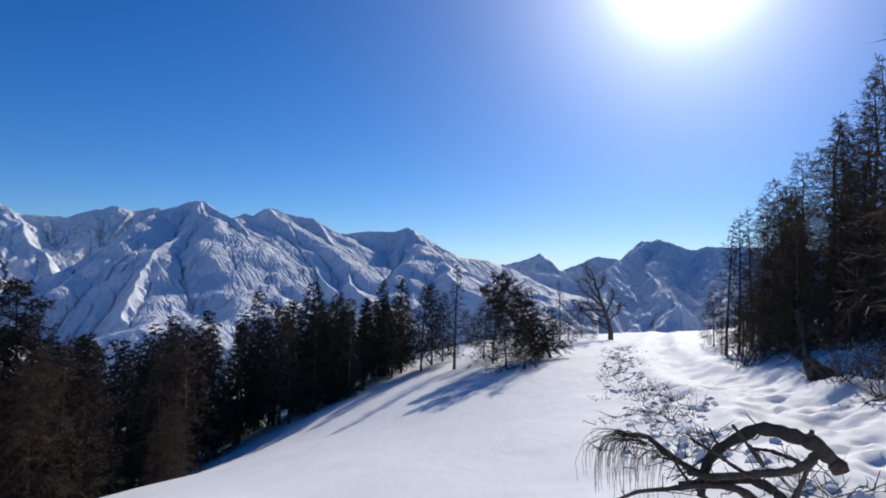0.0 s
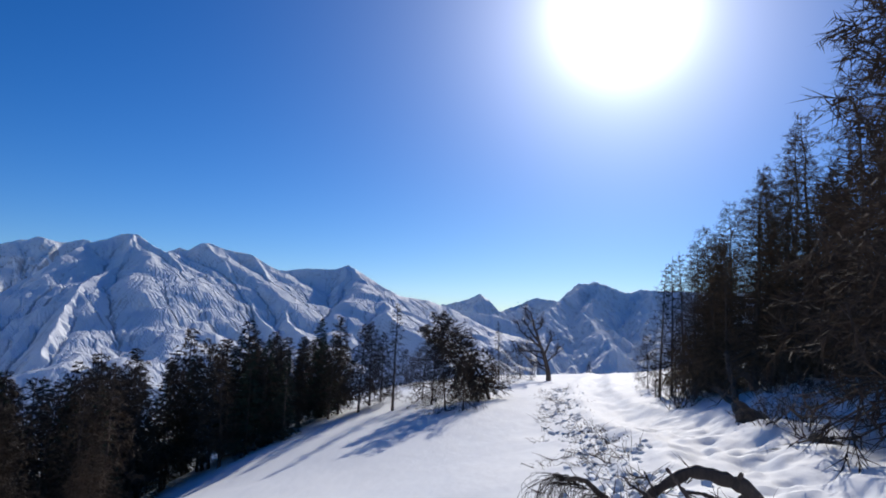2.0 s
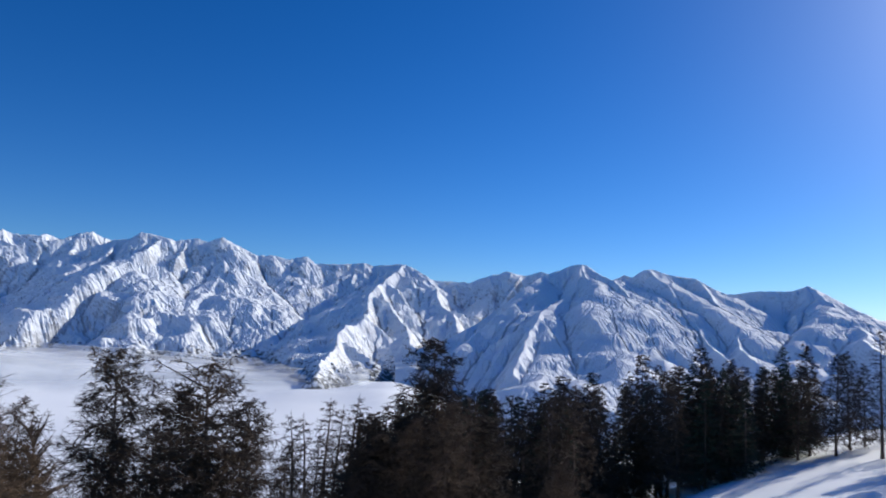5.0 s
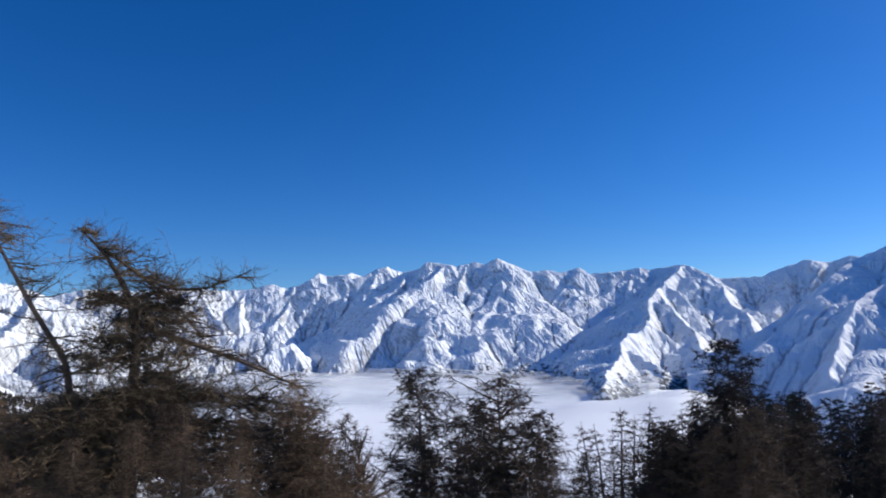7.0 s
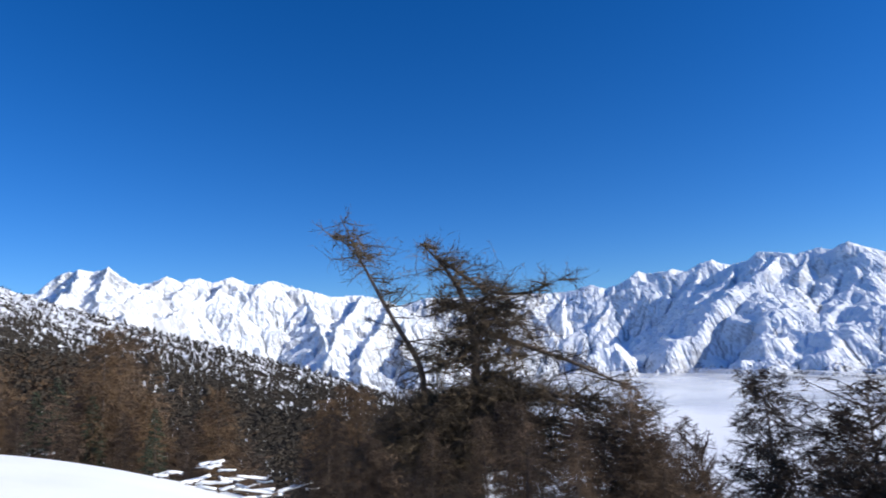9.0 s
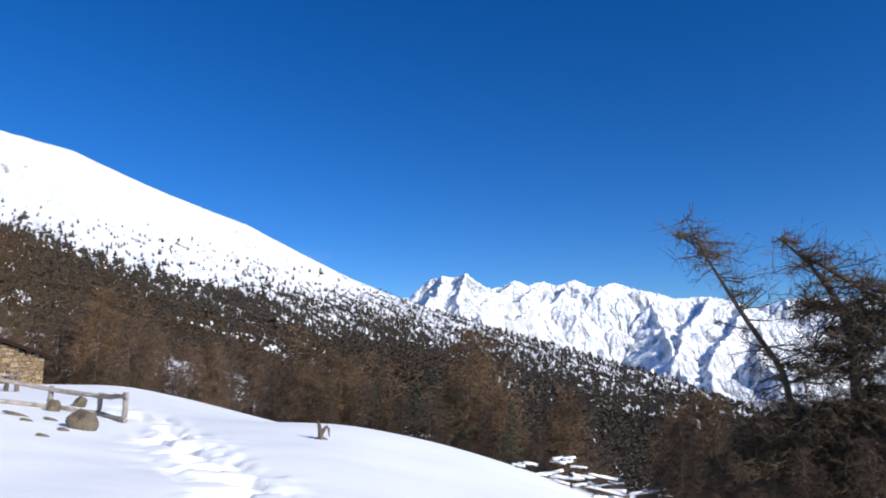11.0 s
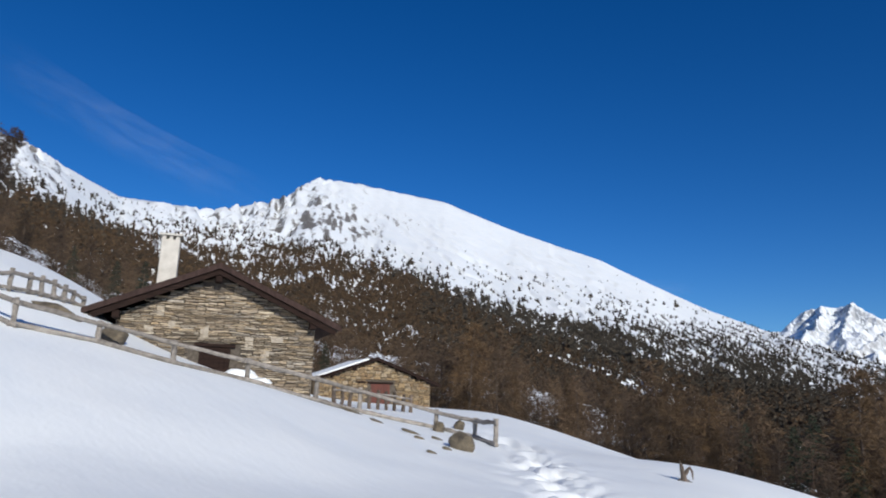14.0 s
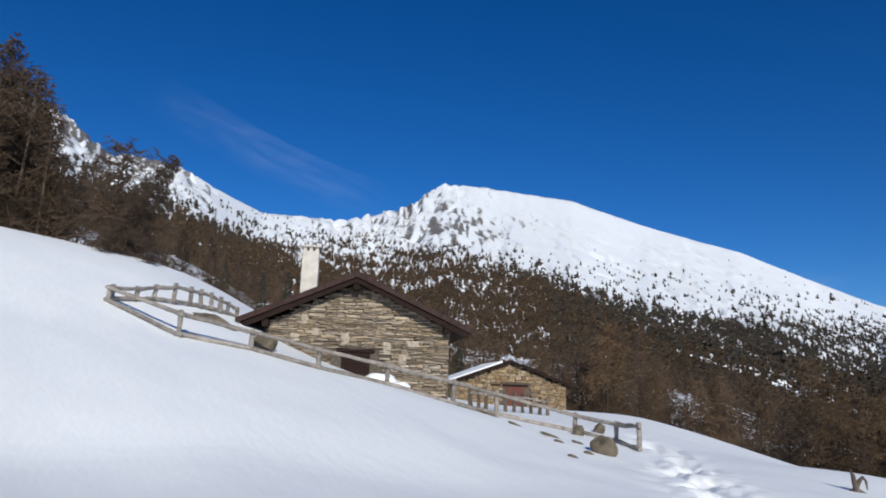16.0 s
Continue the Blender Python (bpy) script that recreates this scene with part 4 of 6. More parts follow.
STAND_BELOW = [
    ("larch", 55.6, -2.6, 24.9), ("twisted", 49.2, -3.8, 24.5), ("larch", 50.8, -5.4, 24), ("larch", 47.2, -6.2, 24.8), ("stand", 36.2, -7.4, 44),
    ("larch", 31.5, -0.7, 24.9), ("larch", 33.4, -4.4, 24.5), ("larch", 25.6, -5.1, 34), ("larch", 23.3, -4.0, 36), ("larch", 20.8, -3.2, 36), ("larch", 18.5, -2.8, 41),
    ("larch", 16.4, -3.1, 38), ("larch", 14.9, -1.3, 42), ("larch", 13.5, -2.1, 38), ("larch", 12.0, -2.0, 40), ("larch", 10.4, -0.4, 38),
    ("larch", 8.9, -1.3, 36), ("larch", 7.9, -1.7, 38), ("larch", 6.3, -1.6, 38), ("spruce", 4.9, -0.1, 40), ("larch", 4.0, -1.4, 38),
    ("larch", 3.2, 0.1, 39), ("larch", 1.6, -0.4, 38), ("larch", 0.7, -0.3, 40), ("larch", -0.2, -1.1, 41), ("thin", -1.2, 1.4, 36),
    ("bush", -2.3, -2.5, 60),
]
for kind, az, top, r in STAND_BELOW:
    plant(kind, az, top, r, "trees below the meadow", 1.3)
STAND_CREST = [
    ("leaner", -9.2, 1.3, 35, -8), ("leaner", -8.2, 0.5, 36, -14), ("bush", -8.6, -2.6, 35, -20), ("bush", -4.4, -0.4, 36, 0), ("bush", -5.6, -0.8, 31.5, -10), ("bush", -7.0, -2.4, 31, 0), ("bush", -3.6, -1.6, 39, 0),
    ("bush", -9.4, -2.6, 46, 0), ("thin", -9.9, 0.2, 52, 0), ("bush", -10.6, -2.2, 48, 0), ("bush", -11.7, -1.4, 54, 0), ("bush", -12.6, -2.9, 52, 0), ("bush", -17.2, -3.0, 66, 0), ("bush", -2.6, -2.3, 56, 0),
]
for kind, az, top, r, tilt in STAND_CREST:
    plant(kind, az, top, r, "trees on the crest of the meadow", 1.1, 180 + az if kind == "leaner" else None, tilt)


def dead_larch():
    """A dead, crooked larch: a leaning trunk and a few bent limbs."""
    rng = np.random.default_rng(19)
    thing = new("dead_larch")
    thing.matrix_basis = Matrix.Translation(at(-14.0, 50, -0.1)) @ Matrix.Rotation(radians(-14.0), 4, "Z")
    limbs = [                                             # (across, height) in metres, thickness at both ends
        ([(0.05, -0.3), (-0.08, 0.8), (-0.35, 1.8), (-0.75, 2.9), (-1.10, 3.9), (-1.30, 4.6), (-1.55, 5.1)], 0.21, 0.03),
        ([(-0.55, 2.4), (-1.2, 2.9), (-1.75, 3.3), (-2.2, 3.7), (-2.3, 4.3)], 0.10, 0.02), ([(-0.7, 2.8), (-1.3, 3.4), (-1.7, 4.1), (-2.1, 4.4)], 0.09, 0.02),
        ([(-0.2, 1.4), (0.2, 1.8), (0.5, 2.1), (0.65, 2.5)], 0.06, 0.012), ([(-0.15, 1.1), (-0.8, 1.3), (-1.5, 1.5), (-2.2, 2.2)], 0.07, 0.014), ([(-0.3, 1.7), (-1.0, 1.8), (-1.6, 2.5), (-1.9, 2.6)], 0.07, 0.014), ([(-0.35, 1.9), (-0.1, 2.5), (0.1, 3.1), (0.05, 3.6)], 0.09, 0.02),
        ([(-0.45, 2.1), (-1.1, 2.2), (-1.7, 2.1), (-2.3, 2.5)], 0.08, 0.015), ([(-1.0, 3.6), (-0.6, 4.0), (-0.5, 4.5)], 0.06, 0.015), ([(-1.2, 4.2), (-1.7, 4.6), (-1.9, 5.2)], 0.05, 0.012),
        ([(0.0, 0.7), (-0.6, 1.0), (-1.2, 1.1), (-1.6, 1.6)], 0.07, 0.015),
    ]
    for k, (pts, r0, r1) in enumerate(limbs):
        t, tt = np.linspace(0, 1, len(pts)), np.linspace(0, 1, 18)
        deep = rng.normal(0, 0.5) * tt if k else 0 * tt
        q = np.stack([np.interp(tt, t, [p[0] for p in pts]), deep, np.interp(tt, t, [p[1] for p in pts])], -1) + rng.normal(0, 0.025, (18, 3))
        limb = part("limb" if k else "trunk", mesh_from("limb", *stem(q, r0 + (r1 - r0) * tt ** 0.7, 7), BARK), None, thing)
        n = 40 if k else 20
        f = rng.uniform(0.25, 1, n)
        a = np.stack([np.interp(f, tt, q[:, i]) for i in range(3)], -1)
        d = rng.normal(0, 0.5, (n, 3)) + [-0.1, 0, 0.45]
        b = a + d * rng.uniform(0.3, 0.95, (n, 1))
        g = np.repeat(np.arange(n), 4)
        c = a[g] + (b[g] - a[g]) * rng.uniform(0.3, 1, (len(g), 1))
        v, fc = joined([sticks(a, b, np.full(n, 0.016)), slivers(c, c + rng.normal(0, 0.16, (len(g), 3)) + [0, 0, 0.05], 0.010)])
        tagged(part("twig_spray", mesh_from("twig_spray", v, fc, BARK), None, limb), kind="stuff")
    return tagged(thing, "dead crooked larch with bare bent limbs", "dead tree", "trees on the crest of the meadow")


dead_larch()
STAND_BANK = [
    ("bank", -27.6, 8.0, 22), ("bank", -29.4, 12.5, 22), ("bank", -30.8, 12.0, 22.5), ("bank", -32.4, 15.5, 21), ("thin", -22.7, 5.3, 28), ("thin", -23.6, 5.8, 27), ("thin", -24.5, 6.2, 27.5), ("bush", -21.8, -0.5, 34), ("bank", -25.7, 6.9, 26),
    ("bank", -26.9, 8.2, 23.5), ("bank", -28.2, 10.3, 25), ("bank", -29.6, 12.7, 21.5), ("bank", -31.4, 12.8, 21), ("bank", -32.6, 12.0, 23), ("bank", -33.8, 16.7, 22),
    ("bank", -35.6, 14.5, 21.5), ("larch", -41.5, 30.0, 12.5), ("bank", -37.5, 19.0, 20), ("bank", -39.5, 21.8, 17), ("bank", -36.6, 11.0, 20),
]
for kind, az, top, r in STAND_BANK:
    plant(kind, az, top, r, "trees on the bank above the path", 1.1)
STAND_VALLEY = [
    ("thin", 42.4, -7.1, 46), ("thin", 41.4, -7.3, 48), ("thin", 40.6, -6.0, 47), ("thin", 39.8, -6.6, 49), ("thin", 38.7, -5.6, 46), ("thin", 37.6, -6.9, 50),
    ("thin", 36.0, -6.2, 46), ("thin", 35.0, -5.6, 48), 
]
for kind, az, top, r in STAND_VALLEY:
    plant(kind, az, top, r, "trees on the valley edge", 1.5)
plant("snag", 60.3, -8.3, 20, "trees on the valley edge", 0.8, turn=60)
STAND_SLOPE = [
    ("golden", 119.7, 1.7, 46), ("golden", 117.0, 0.3, 46), ("golden", 113.4, -3.1, 46), ("golden", 107.1, 2.3, 46), ("golden", 104.0, -2.3, 46), ("golden", 98.7, -2.3, 46), ("golden", 127.6, 1.0, 52), ("golden", 135.6, 5.6, 52), ("golden", 132.2, 1.7, 52),
    ("rusty", 121.5, 3.0, 75), ("rusty", 120.4, 1.3, 60), ("rusty", 117.9, 0.7, 62), ("rusty", 115.3, 0.8, 66), ("rusty", 113.7, -1.0, 52),
    ("spruce", 109.9, -0.7, 50), ("rusty", 107.2, 2.7, 64), ("rusty", 104.6, 2.2, 70), 
    ("golden", 89.4, -2.7, 36), ("golden", 90.9, -3.6, 32), ("golden", 87.6, -3.0, 34), ("rusty", 85.6, -4.6, 30), ("rusty", 77.8, -5.5, 18), ("rusty", 65.9, -3.1, 17),
    ("rusty", 62.8, -6.0, 18), ("rusty", 135.1, 5.7, 70), ("rusty", 133.2, 5.3, 66), ("rusty", 136.8, 3.4, 72), ("rusty", 131.3, 2.5, 70),
    ("rusty", 128.0, 1.6, 66), ("rusty", 124.7, 1.1, 62), ("rusty", 121.9, 0.2, 62), ("rusty", 118.2, 1.1, 64), ("rusty", 116.0, 0.7, 62),
    ("rusty", 112.9, 0.2, 60), ("spruce", 111.2, -1.6, 47), ("rusty", 106.0, 1.5, 60),
    ("spruce", 107.6, -2.2, 45), ("spruce", 103.4, -3.4, 42), ("spruce", 114.4, -1.5, 50), ("stand", 112.3, -2.2, 44), ("stand", 105.4, -3.6, 43), ("stand", 101.2, -5.2, 40), ("stand", 116.8, -1.6, 46), ("stand", 119.4, -1.4, 46), ("stand", 109.0, -3.0, 43),
]
for kind, az, top, r in STAND_SLOPE:
    plant(kind, az, top, r, "larches beyond the snowfield", 1.25)
STAND_UPHILL = [
    ("larch", -176.3, 24.0, 50), ("larch", -178.2, 21.5, 52), ("larch", -175.9, 19.8, 46), ("leaner", 174.9, 17.4, 41), ("twisted", 176.0, 17.9, 42), ("leaner", 175.6, 14.5, 40),
    ("larch", 177.9, 14.9, 55), ("larch", 170.3, 11.8, 58), ("larch", 168.1, 11.2, 64), ("larch", 178.6, 15.2, 47), ("larch", 165.8, 10.4, 66),
    ("spruce", 164.0, 9.0, 60), ("spruce", 167.0, 9.7, 58), ("spruce", 162.0, 9.1, 62), ("spruce", 147.6, 3.6, 58),
]
for kind, az, top, r in STAND_UPHILL:
    plant(kind, az, top, r, "trees above the hut", 1.25 if kind != "leaner" else 0.9, az if kind == "leaner" else None)


WOOD = []                                                 # trees in the depth of the wood, which are joined to it


def thicket(count, az_lo, az_hi, r_lo, r_hi, envelope, kinds, seed, group, under=(0.2, 2.6), wide=1.25, tallest=11.0, deep=False):
    """Fills a stand: trees whose tops stay under an outline given as (azimuth, elevation)."""
    rng = random.Random(seed)
    ka, ke = zip(*envelope)
    for _ in range(count):
        az, r = rng.uniform(az_lo, az_hi), rng.uniform(r_lo, r_hi)
        top = float(np.interp(az, ka, ke)) - rng.uniform(*under)
        high = 1.65 + r * math.tan(radians(top)) - at(az, r).z
        if high < 1.3:
            continue
        if high > tallest:
            top = math.degrees(math.atan2(tallest + at(az, r).z - 1.65, r))
        if deep:
            root = at(az, r, -0.05)
            WOOD.append((root, 1.65 + r * math.tan(radians(top)) - root.z, wide))
        else:
            plant(rng.choice(kinds), az, top, r, group, wide * rng.uniform(0.85, 1.2))


OUTLINE_BELOW = [(-2, -2.0), (0, -1.6), (5, -1.4), (10, -1.2), (15, -2.0), (20, -3.2), (25, -4.6), (30, -3.2), (35, -7.5), (45, -7.5), (48, -5.2), (55, -4.4), (60, -8), (64, -9)]
thicket(30, 4, 20, 34, 46, OUTLINE_BELOW, ("stand", "stand", "stand", "spruce"), 75, "trees below the meadow")
thicket(36, 19, 36, 26, 46, OUTLINE_BELOW, ("stand", "stand", "stand", "spruce"), 61, "trees below the meadow")
thicket(14, 0, 9, 39, 48, OUTLINE_BELOW, ("stand", "stand", "spruce"), 62, "trees below the meadow", (0.1, 1.5))
thicket(16, 20, 38, 21.5, 27, [(20, -9), (24, -7.5), (28, -5.5), (32, -4.0), (36, -6.0), (42, -9)], ("larch", "stand"), 70, "trees below the meadow", (0.0, 3.0))
thicket(22, 122, 141, 46, 62, [(122, 0.5), (128, 2.0), (133, 4.5), (137, 5.5), (141, 4.0)], ("grove", "grove", "rusty"), 71, "larches beyond the snowfield", (0.0, 3.0), 1.3)
thicket(7, 46, 57, 24, 34, OUTLINE_BELOW, ("stand",), 63, "trees on the valley edge", (1.5, 4.5))
thicket(7, 34, 44, 40, 50, [(34, -8), (44, -9)], ("thin", "stand"), 74, "trees on the valley edge", (0.0, 2.5))
thicket(9, 60, 73, 14, 19, [(60, -10), (64, -7.0), (68, -5.5), (73, -5)], ("rusty",), 76, "trees on the valley edge", (0.0, 3.0), 1.4)
thicket(10, 62, 80, 16, 22, [(62, -8), (66, -5), (72, -4.2), (80, -4)], ("rusty", "larch"), 64, "trees on the valley edge", (0.2, 3), 1.4)
thicket(9, 82, 92.5, 18, 34, [(82, -5), (86, -5), (88, -3.4), (91, -3.8), (92.4, -8), (94, -11)], ("rusty", "larch"), 65, "larches beyond the snowfield", (0.2, 2.5), 1.3)
thicket(52, 94, 134, 42, 74, [(94, -11), (96.5, -6.5), (98.4, -3.6), (102, -4), (106, -1.5), (110, -1.8), (116, -1.2), (124, 0.2), (134, 1.5)], ("grove", "grove", "grove", "rusty"), 66, "larches beyond the snowfield", (0.0, 2.2), deep=True)
thicket(12, -43, -30, 22, 32, [(-43, 17), (-36, 14), (-31, 10), (-26, 5)], ("bank", "bank", "thin"), 67, "trees on the bank above the path", (0.5, 5), 0.95)
thicket(7, -28.2, -24.6, 22.5, 26, [(-27.2, 8.2), (-25.5, 6.5), (-24.2, 4.5)], ("bank",), 81, "trees on the bank above the path", (0.0, 1.5), 0.9)
thicket(6, -31.5, -26.5, 23, 29, [(-31.5, 12), (-29, 9.5), (-27, 6.5), (-25.5, 3.0)], ("bank",), 77, "trees on the bank above the path", (0.5, 4.0), 0.95)
thicket(9, -41, -32, 22, 29, [(-41, 20), (-36, 16), (-31, 11)], ("stand", "bank"), 78, "trees on the bank above the path", (0.5, 5.0), 0.95)
thicket(7, -42, -26, 22, 28, [(-40, 4), (-32, 2.0), (-25, -0.5)], ("bush",), 72, "trees on the bank above the path", (0.0, 3.0), 1.2)
thicket(9, -29, -22, 25, 34, [(-29, 1.5), (-25, 0.5), (-22, -1.0)], ("bush", "thin"), 68, "trees on the bank above the path", (0.0, 1.5), 1.2)
thicket(6, 180, 188, 42, 50, [(178, 19), (182, 22), (187, 26)], ("grove", "rusty"), 73, "trees above the hut", (0.0, 3.0), 1.25, 15.0)
thicket(44, 137, 152, 54, 84, [(137, 5.2), (141, 4.0), (146, 4.4), (152, 5.5)], ("grove", "grove", "rusty"), 79, "larches beyond the snowfield", (0.0, 3.0), 1.3, deep=True)
thicket(5, 172, 176.5, 37, 41, [(172, 10.6), (176.5, 12.0)], ("bush", "twisted"), 80, "trees above the hut", (0.0, 1.2), 1.2)
thicket(38, 164, 188, 44, 64, [(165, 9.2), (170, 10.8), (174, 11.3), (177, 12.2), (179, 15), (181, 18), (183, 21.5), (188, 25)], ("grove", "rusty"), 69, "trees above the hut", (0.0, 4.0), 1.2, 14.0, deep=True)

# ---------------------------------------------------------------- the wood on the mountainside


def far_trees(name, az, t, size, mat, seed, label, category="forest", squat=1.0):
    """A wood of small ragged conifers on the hillside, too many to count."""
    rng = np.random.default_rng(seed)
    n = len(az)
    x, y, z = hill(az, t)
    size = size * np.clip(np.hypot(x, y) / 500, 0.42, 1.0) * np.exp(rng.normal(-0.25, 0.28, n))
    blades = 12                                           # each tree is a ragged cone of boughs
    h = np.clip((np.arange(blades)[None] + rng.random((n, blades))) / blades * 0.97, 0.02, 0.97)
    turn = np.arange(blades)[None] * 2.4 + rng.random((n, 1)) * 6.28 + rng.normal(0, 0.4, (n, blades))
    reach = size[:, None] * (0.42 * (1 - h) ** 0.65 + 0.04) * rng.uniform(0.6, 1.25, (n, blades))
    thick = size[:, None] * (0.17 - 0.08 * h) * rng.uniform(0.7, 1.3, (n, blades))
    root = np.stack([np.repeat(x[:, None], blades, 1), np.repeat(y[:, None], blades, 1), z[:, None] + squat * size[:, None] * h - 0.3], -1)
    out = np.stack([np.cos(turn), np.sin(turn), rng.normal(0.15, 0.3, (n, blades))], -1)
    tip = root + out * reach[..., None]
    back = root - out * (0.25 * reach)[..., None]
    lift = np.stack([0 * thick, 0 * thick, thick], -1)
    v = np.stack([back - lift, back + lift, tip], 2)
    faces = np.arange(n * blades * 3).reshape(-1, 3)
    ob = new(name, mesh_from(name, v.reshape(-1, 3), faces, mat))
    return tagged(ob, label, category, kind="stuff")


def sow(count, az_lo, az_hi, lo, hi, seed, clump=0.0):
    """Random places on the hillside, as azimuth and t, by elevation bounds that follow the azimuth (functions)."""
    rng = np.random.default_rng(seed)
    az, t = rng.uniform(az_lo, az_hi, count), rng.uniform(0.02, 1.0, count)
    x, y, z = hill(az, t)
    el = np.degrees(np.arctan2(z - 1.65, np.hypot(x, y)))
    keep = (np.hypot(x, y) > 190) & (el > lo(az)) & (el < hi(az) + rng.normal(0, 0.5, count))
    if clump:                                             # clearings, more of them towards the huts
        keep &= fractal(x * 0.012 + 9, y * 0.012, 3) + rng.normal(0, 0.25, count) > clump - 0.35 * np.clip((120 - az) / 8, 0, 1)
    return az[keep], t[keep], rng


wood_top = lambda az: np.interp(az, (76, 104, 112, 116, 120, 126, 132, 135, 138.7, 141, 145, 148, 153, 157, 160, 164, 167, 171.5, 178, 200), (-3, -1.5, 0, 0.6, 1.3, 2.8, 4.5, 5.8, 7.6, 9.0, 9.9, 10.5, 11.5, 12.0, 11.6, 10.8, 11.0, 12.0, 13.5, 14))
pine_top = lambda az: np.interp(az, (76, 112, 116, 121, 125, 130, 134, 139, 143, 150, 158, 172, 182), (9, 7.5, 6.8, 9.0, 10.0, 9.8, 11.0, 11.3, 11.7, 12.8, 13.2, 15.5, 17))


def wood_edge(count, az_lo, az_hi, r_lo, r_hi, seed):
    """The nearer part of the brown wood: too many trees to count, joined."""
    rng = np.random.default_rng(seed)
    ka, ke, kr = np.array(HILL_CREST).T
    places = []
    for _ in range(count):
        az = rng.uniform(az_lo, az_hi)
        r = math.exp(rng.uniform(math.log(r_lo), math.log(r_hi)))
        r1 = sum(np.interp(az + o, ka, kr) for o in (-6, -4, -2, 0, 2, 4, 6)) / 7
        x, y, z = (float(v) for v in hill(az, math.log(r / HILL_IN) / math.log(r1 / HILL_IN)))
        k = rng.uniform(0.8, 1.4)
        k = min(k, (1.65 + r * math.tan(radians(float(wood_top(az)) + (0.4 if az > 155 else 1.2))) - z) / 8)
        if k < 0.35:
            continue
        places.append((Vector((x, y, max(z, float(ground(x, y))) - 0.1)), 8 * k * rng.uniform(0.8, 1.1), 1.15))
    brown, dark = [], []
    for root, high, wide in places + WOOD:
        model = MODELS["copse"][int(rng.integers(4))]
        k = max(high, 1.3) / 8
        m = np.array(Matrix.Translation(root) @ Matrix.Rotation(rng.uniform(0, 6.28), 4, "Z") @ Matrix.Diagonal((k * wide, k * wide, k, 1)))
        for piece in model.children:
            co = np.empty(len(piece.data.vertices) * 3)
            piece.data.vertices.foreach_get("co", co)
            v = co.reshape(-1, 3) @ m[:3, :3].T + m[:3, 3]
            # below bearing 140 most pieces take darker twigs: the wood's self-shadow as colour
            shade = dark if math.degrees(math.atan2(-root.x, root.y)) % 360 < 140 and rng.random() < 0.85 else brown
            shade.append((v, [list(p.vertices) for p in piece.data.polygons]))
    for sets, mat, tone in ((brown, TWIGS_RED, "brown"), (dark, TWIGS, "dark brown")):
        v, f = joined(sets)
        tagged(new("larch_wood", mesh_from("larch_wood", v, f, mat)), tone + " bare larch wood at the foot of the mountainside", "forest", kind="stuff")


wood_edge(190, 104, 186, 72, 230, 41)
for kind, models in MODELS.items():                      # drop what was not planted
    for i, m in enumerate(models):
        if (kind, i) not in used:
            for o in (*m.children_recursive, m):
                bpy.data.objects.remove(o)

a, t, g = sow(92000, 108, 200, lambda az: az * 0 - 30, lambda az: wood_top(az) + 0.2, 5, -0.46)
far_trees("larch_wood", a, t, g.uniform(4.5, 9.0, len(a)), FOREST, 6, "brown bare larch wood on the lower mountainside", squat=0.85)
a, t, g = sow(80000, 78, 140, lambda az: az * 0 - 30, lambda az: np.interp(az, (76, 112, 116, 121, 126, 132, 137, 140), (9, 7, 5.2, 5.6, 5.8, 6.3, 7.2, 7.4)), 15, -0.36)
far_trees("spruce_wood", a, t, g.uniform(3.8, 7.5, len(a)) * np.interp(a, (80, 112, 120), (1.25, 1.1, 1.0)), FOREST_DARK, 16, "dark mountain wood with snow between the trees", squat=0.85)
a, t, g = sow(52000, 110, 182, lambda az: wood_top(az) - 0.5, pine_top, 25, -0.10)
x, y, z = hill(a, t)
high = (np.degrees(np.arctan2(z - 1.65, np.hypot(x, y))) - wood_top(a)) / (pine_top(a) - wood_top(a) + 0.1)
few = g.random(len(a)) > np.clip(0.28 + 0.68 * high, 0, 0.97)  # ever fewer towards the open snow
a, t = a[few], t[few]
far_trees("mountain_pines", a, t, g.uniform(4.8, 10.0, len(a)), FOREST_DARK, 26, "scattered small pines on the open snow slope", squat=0.72)

# ---------------------------------------------------------------- the stone hut, the shed and the fences


def wall_stone(name, tones, scale, stretch):
    """Field stones: every stone has a tone of its own, with veins and lichen."""
    m, n, l, b = material(name)
    info = n.new("ShaderNodeObjectInfo")
    geo = n.new("ShaderNodeNewGeometry")
    pick = math_node(n, l, "FRACT", math_node(n, l, "ADD", info.outputs["Random"], geo.outputs["Random Per Island"]))
    tone = ramp_node(n, l, pick, [(i / len(tones), c) for i, c in enumerate(tones)])
    vein = noise_node(n, l, scale, 5.0, 0.65, stretch)
    shade = ramp_node(n, l, vein.outputs[0], [(0.28, (0.35,) * 3), (0.72, (1.45,) * 3)])
    spots = noise_node(n, l, scale * 7, 3.0, 0.6)
    lichen = ramp_node(n, l, spots.outputs[0], [(0.60, (0, 0, 0)), (0.70, (0.55,) * 3)])
    colour = mix_node(n, l, 1.0, tone.outputs[0], shade.outputs[0], "MULTIPLY")
    l.new(mix_node(n, l, lichen.outputs[0], colour, (0.10, 0.085, 0.06)), b.inputs["Base Color"])
    b.inputs["Roughness"].default_value = 0.92
    bump_node(n, l, b, vein.outputs[0], 1.0, 0.04)
    return m


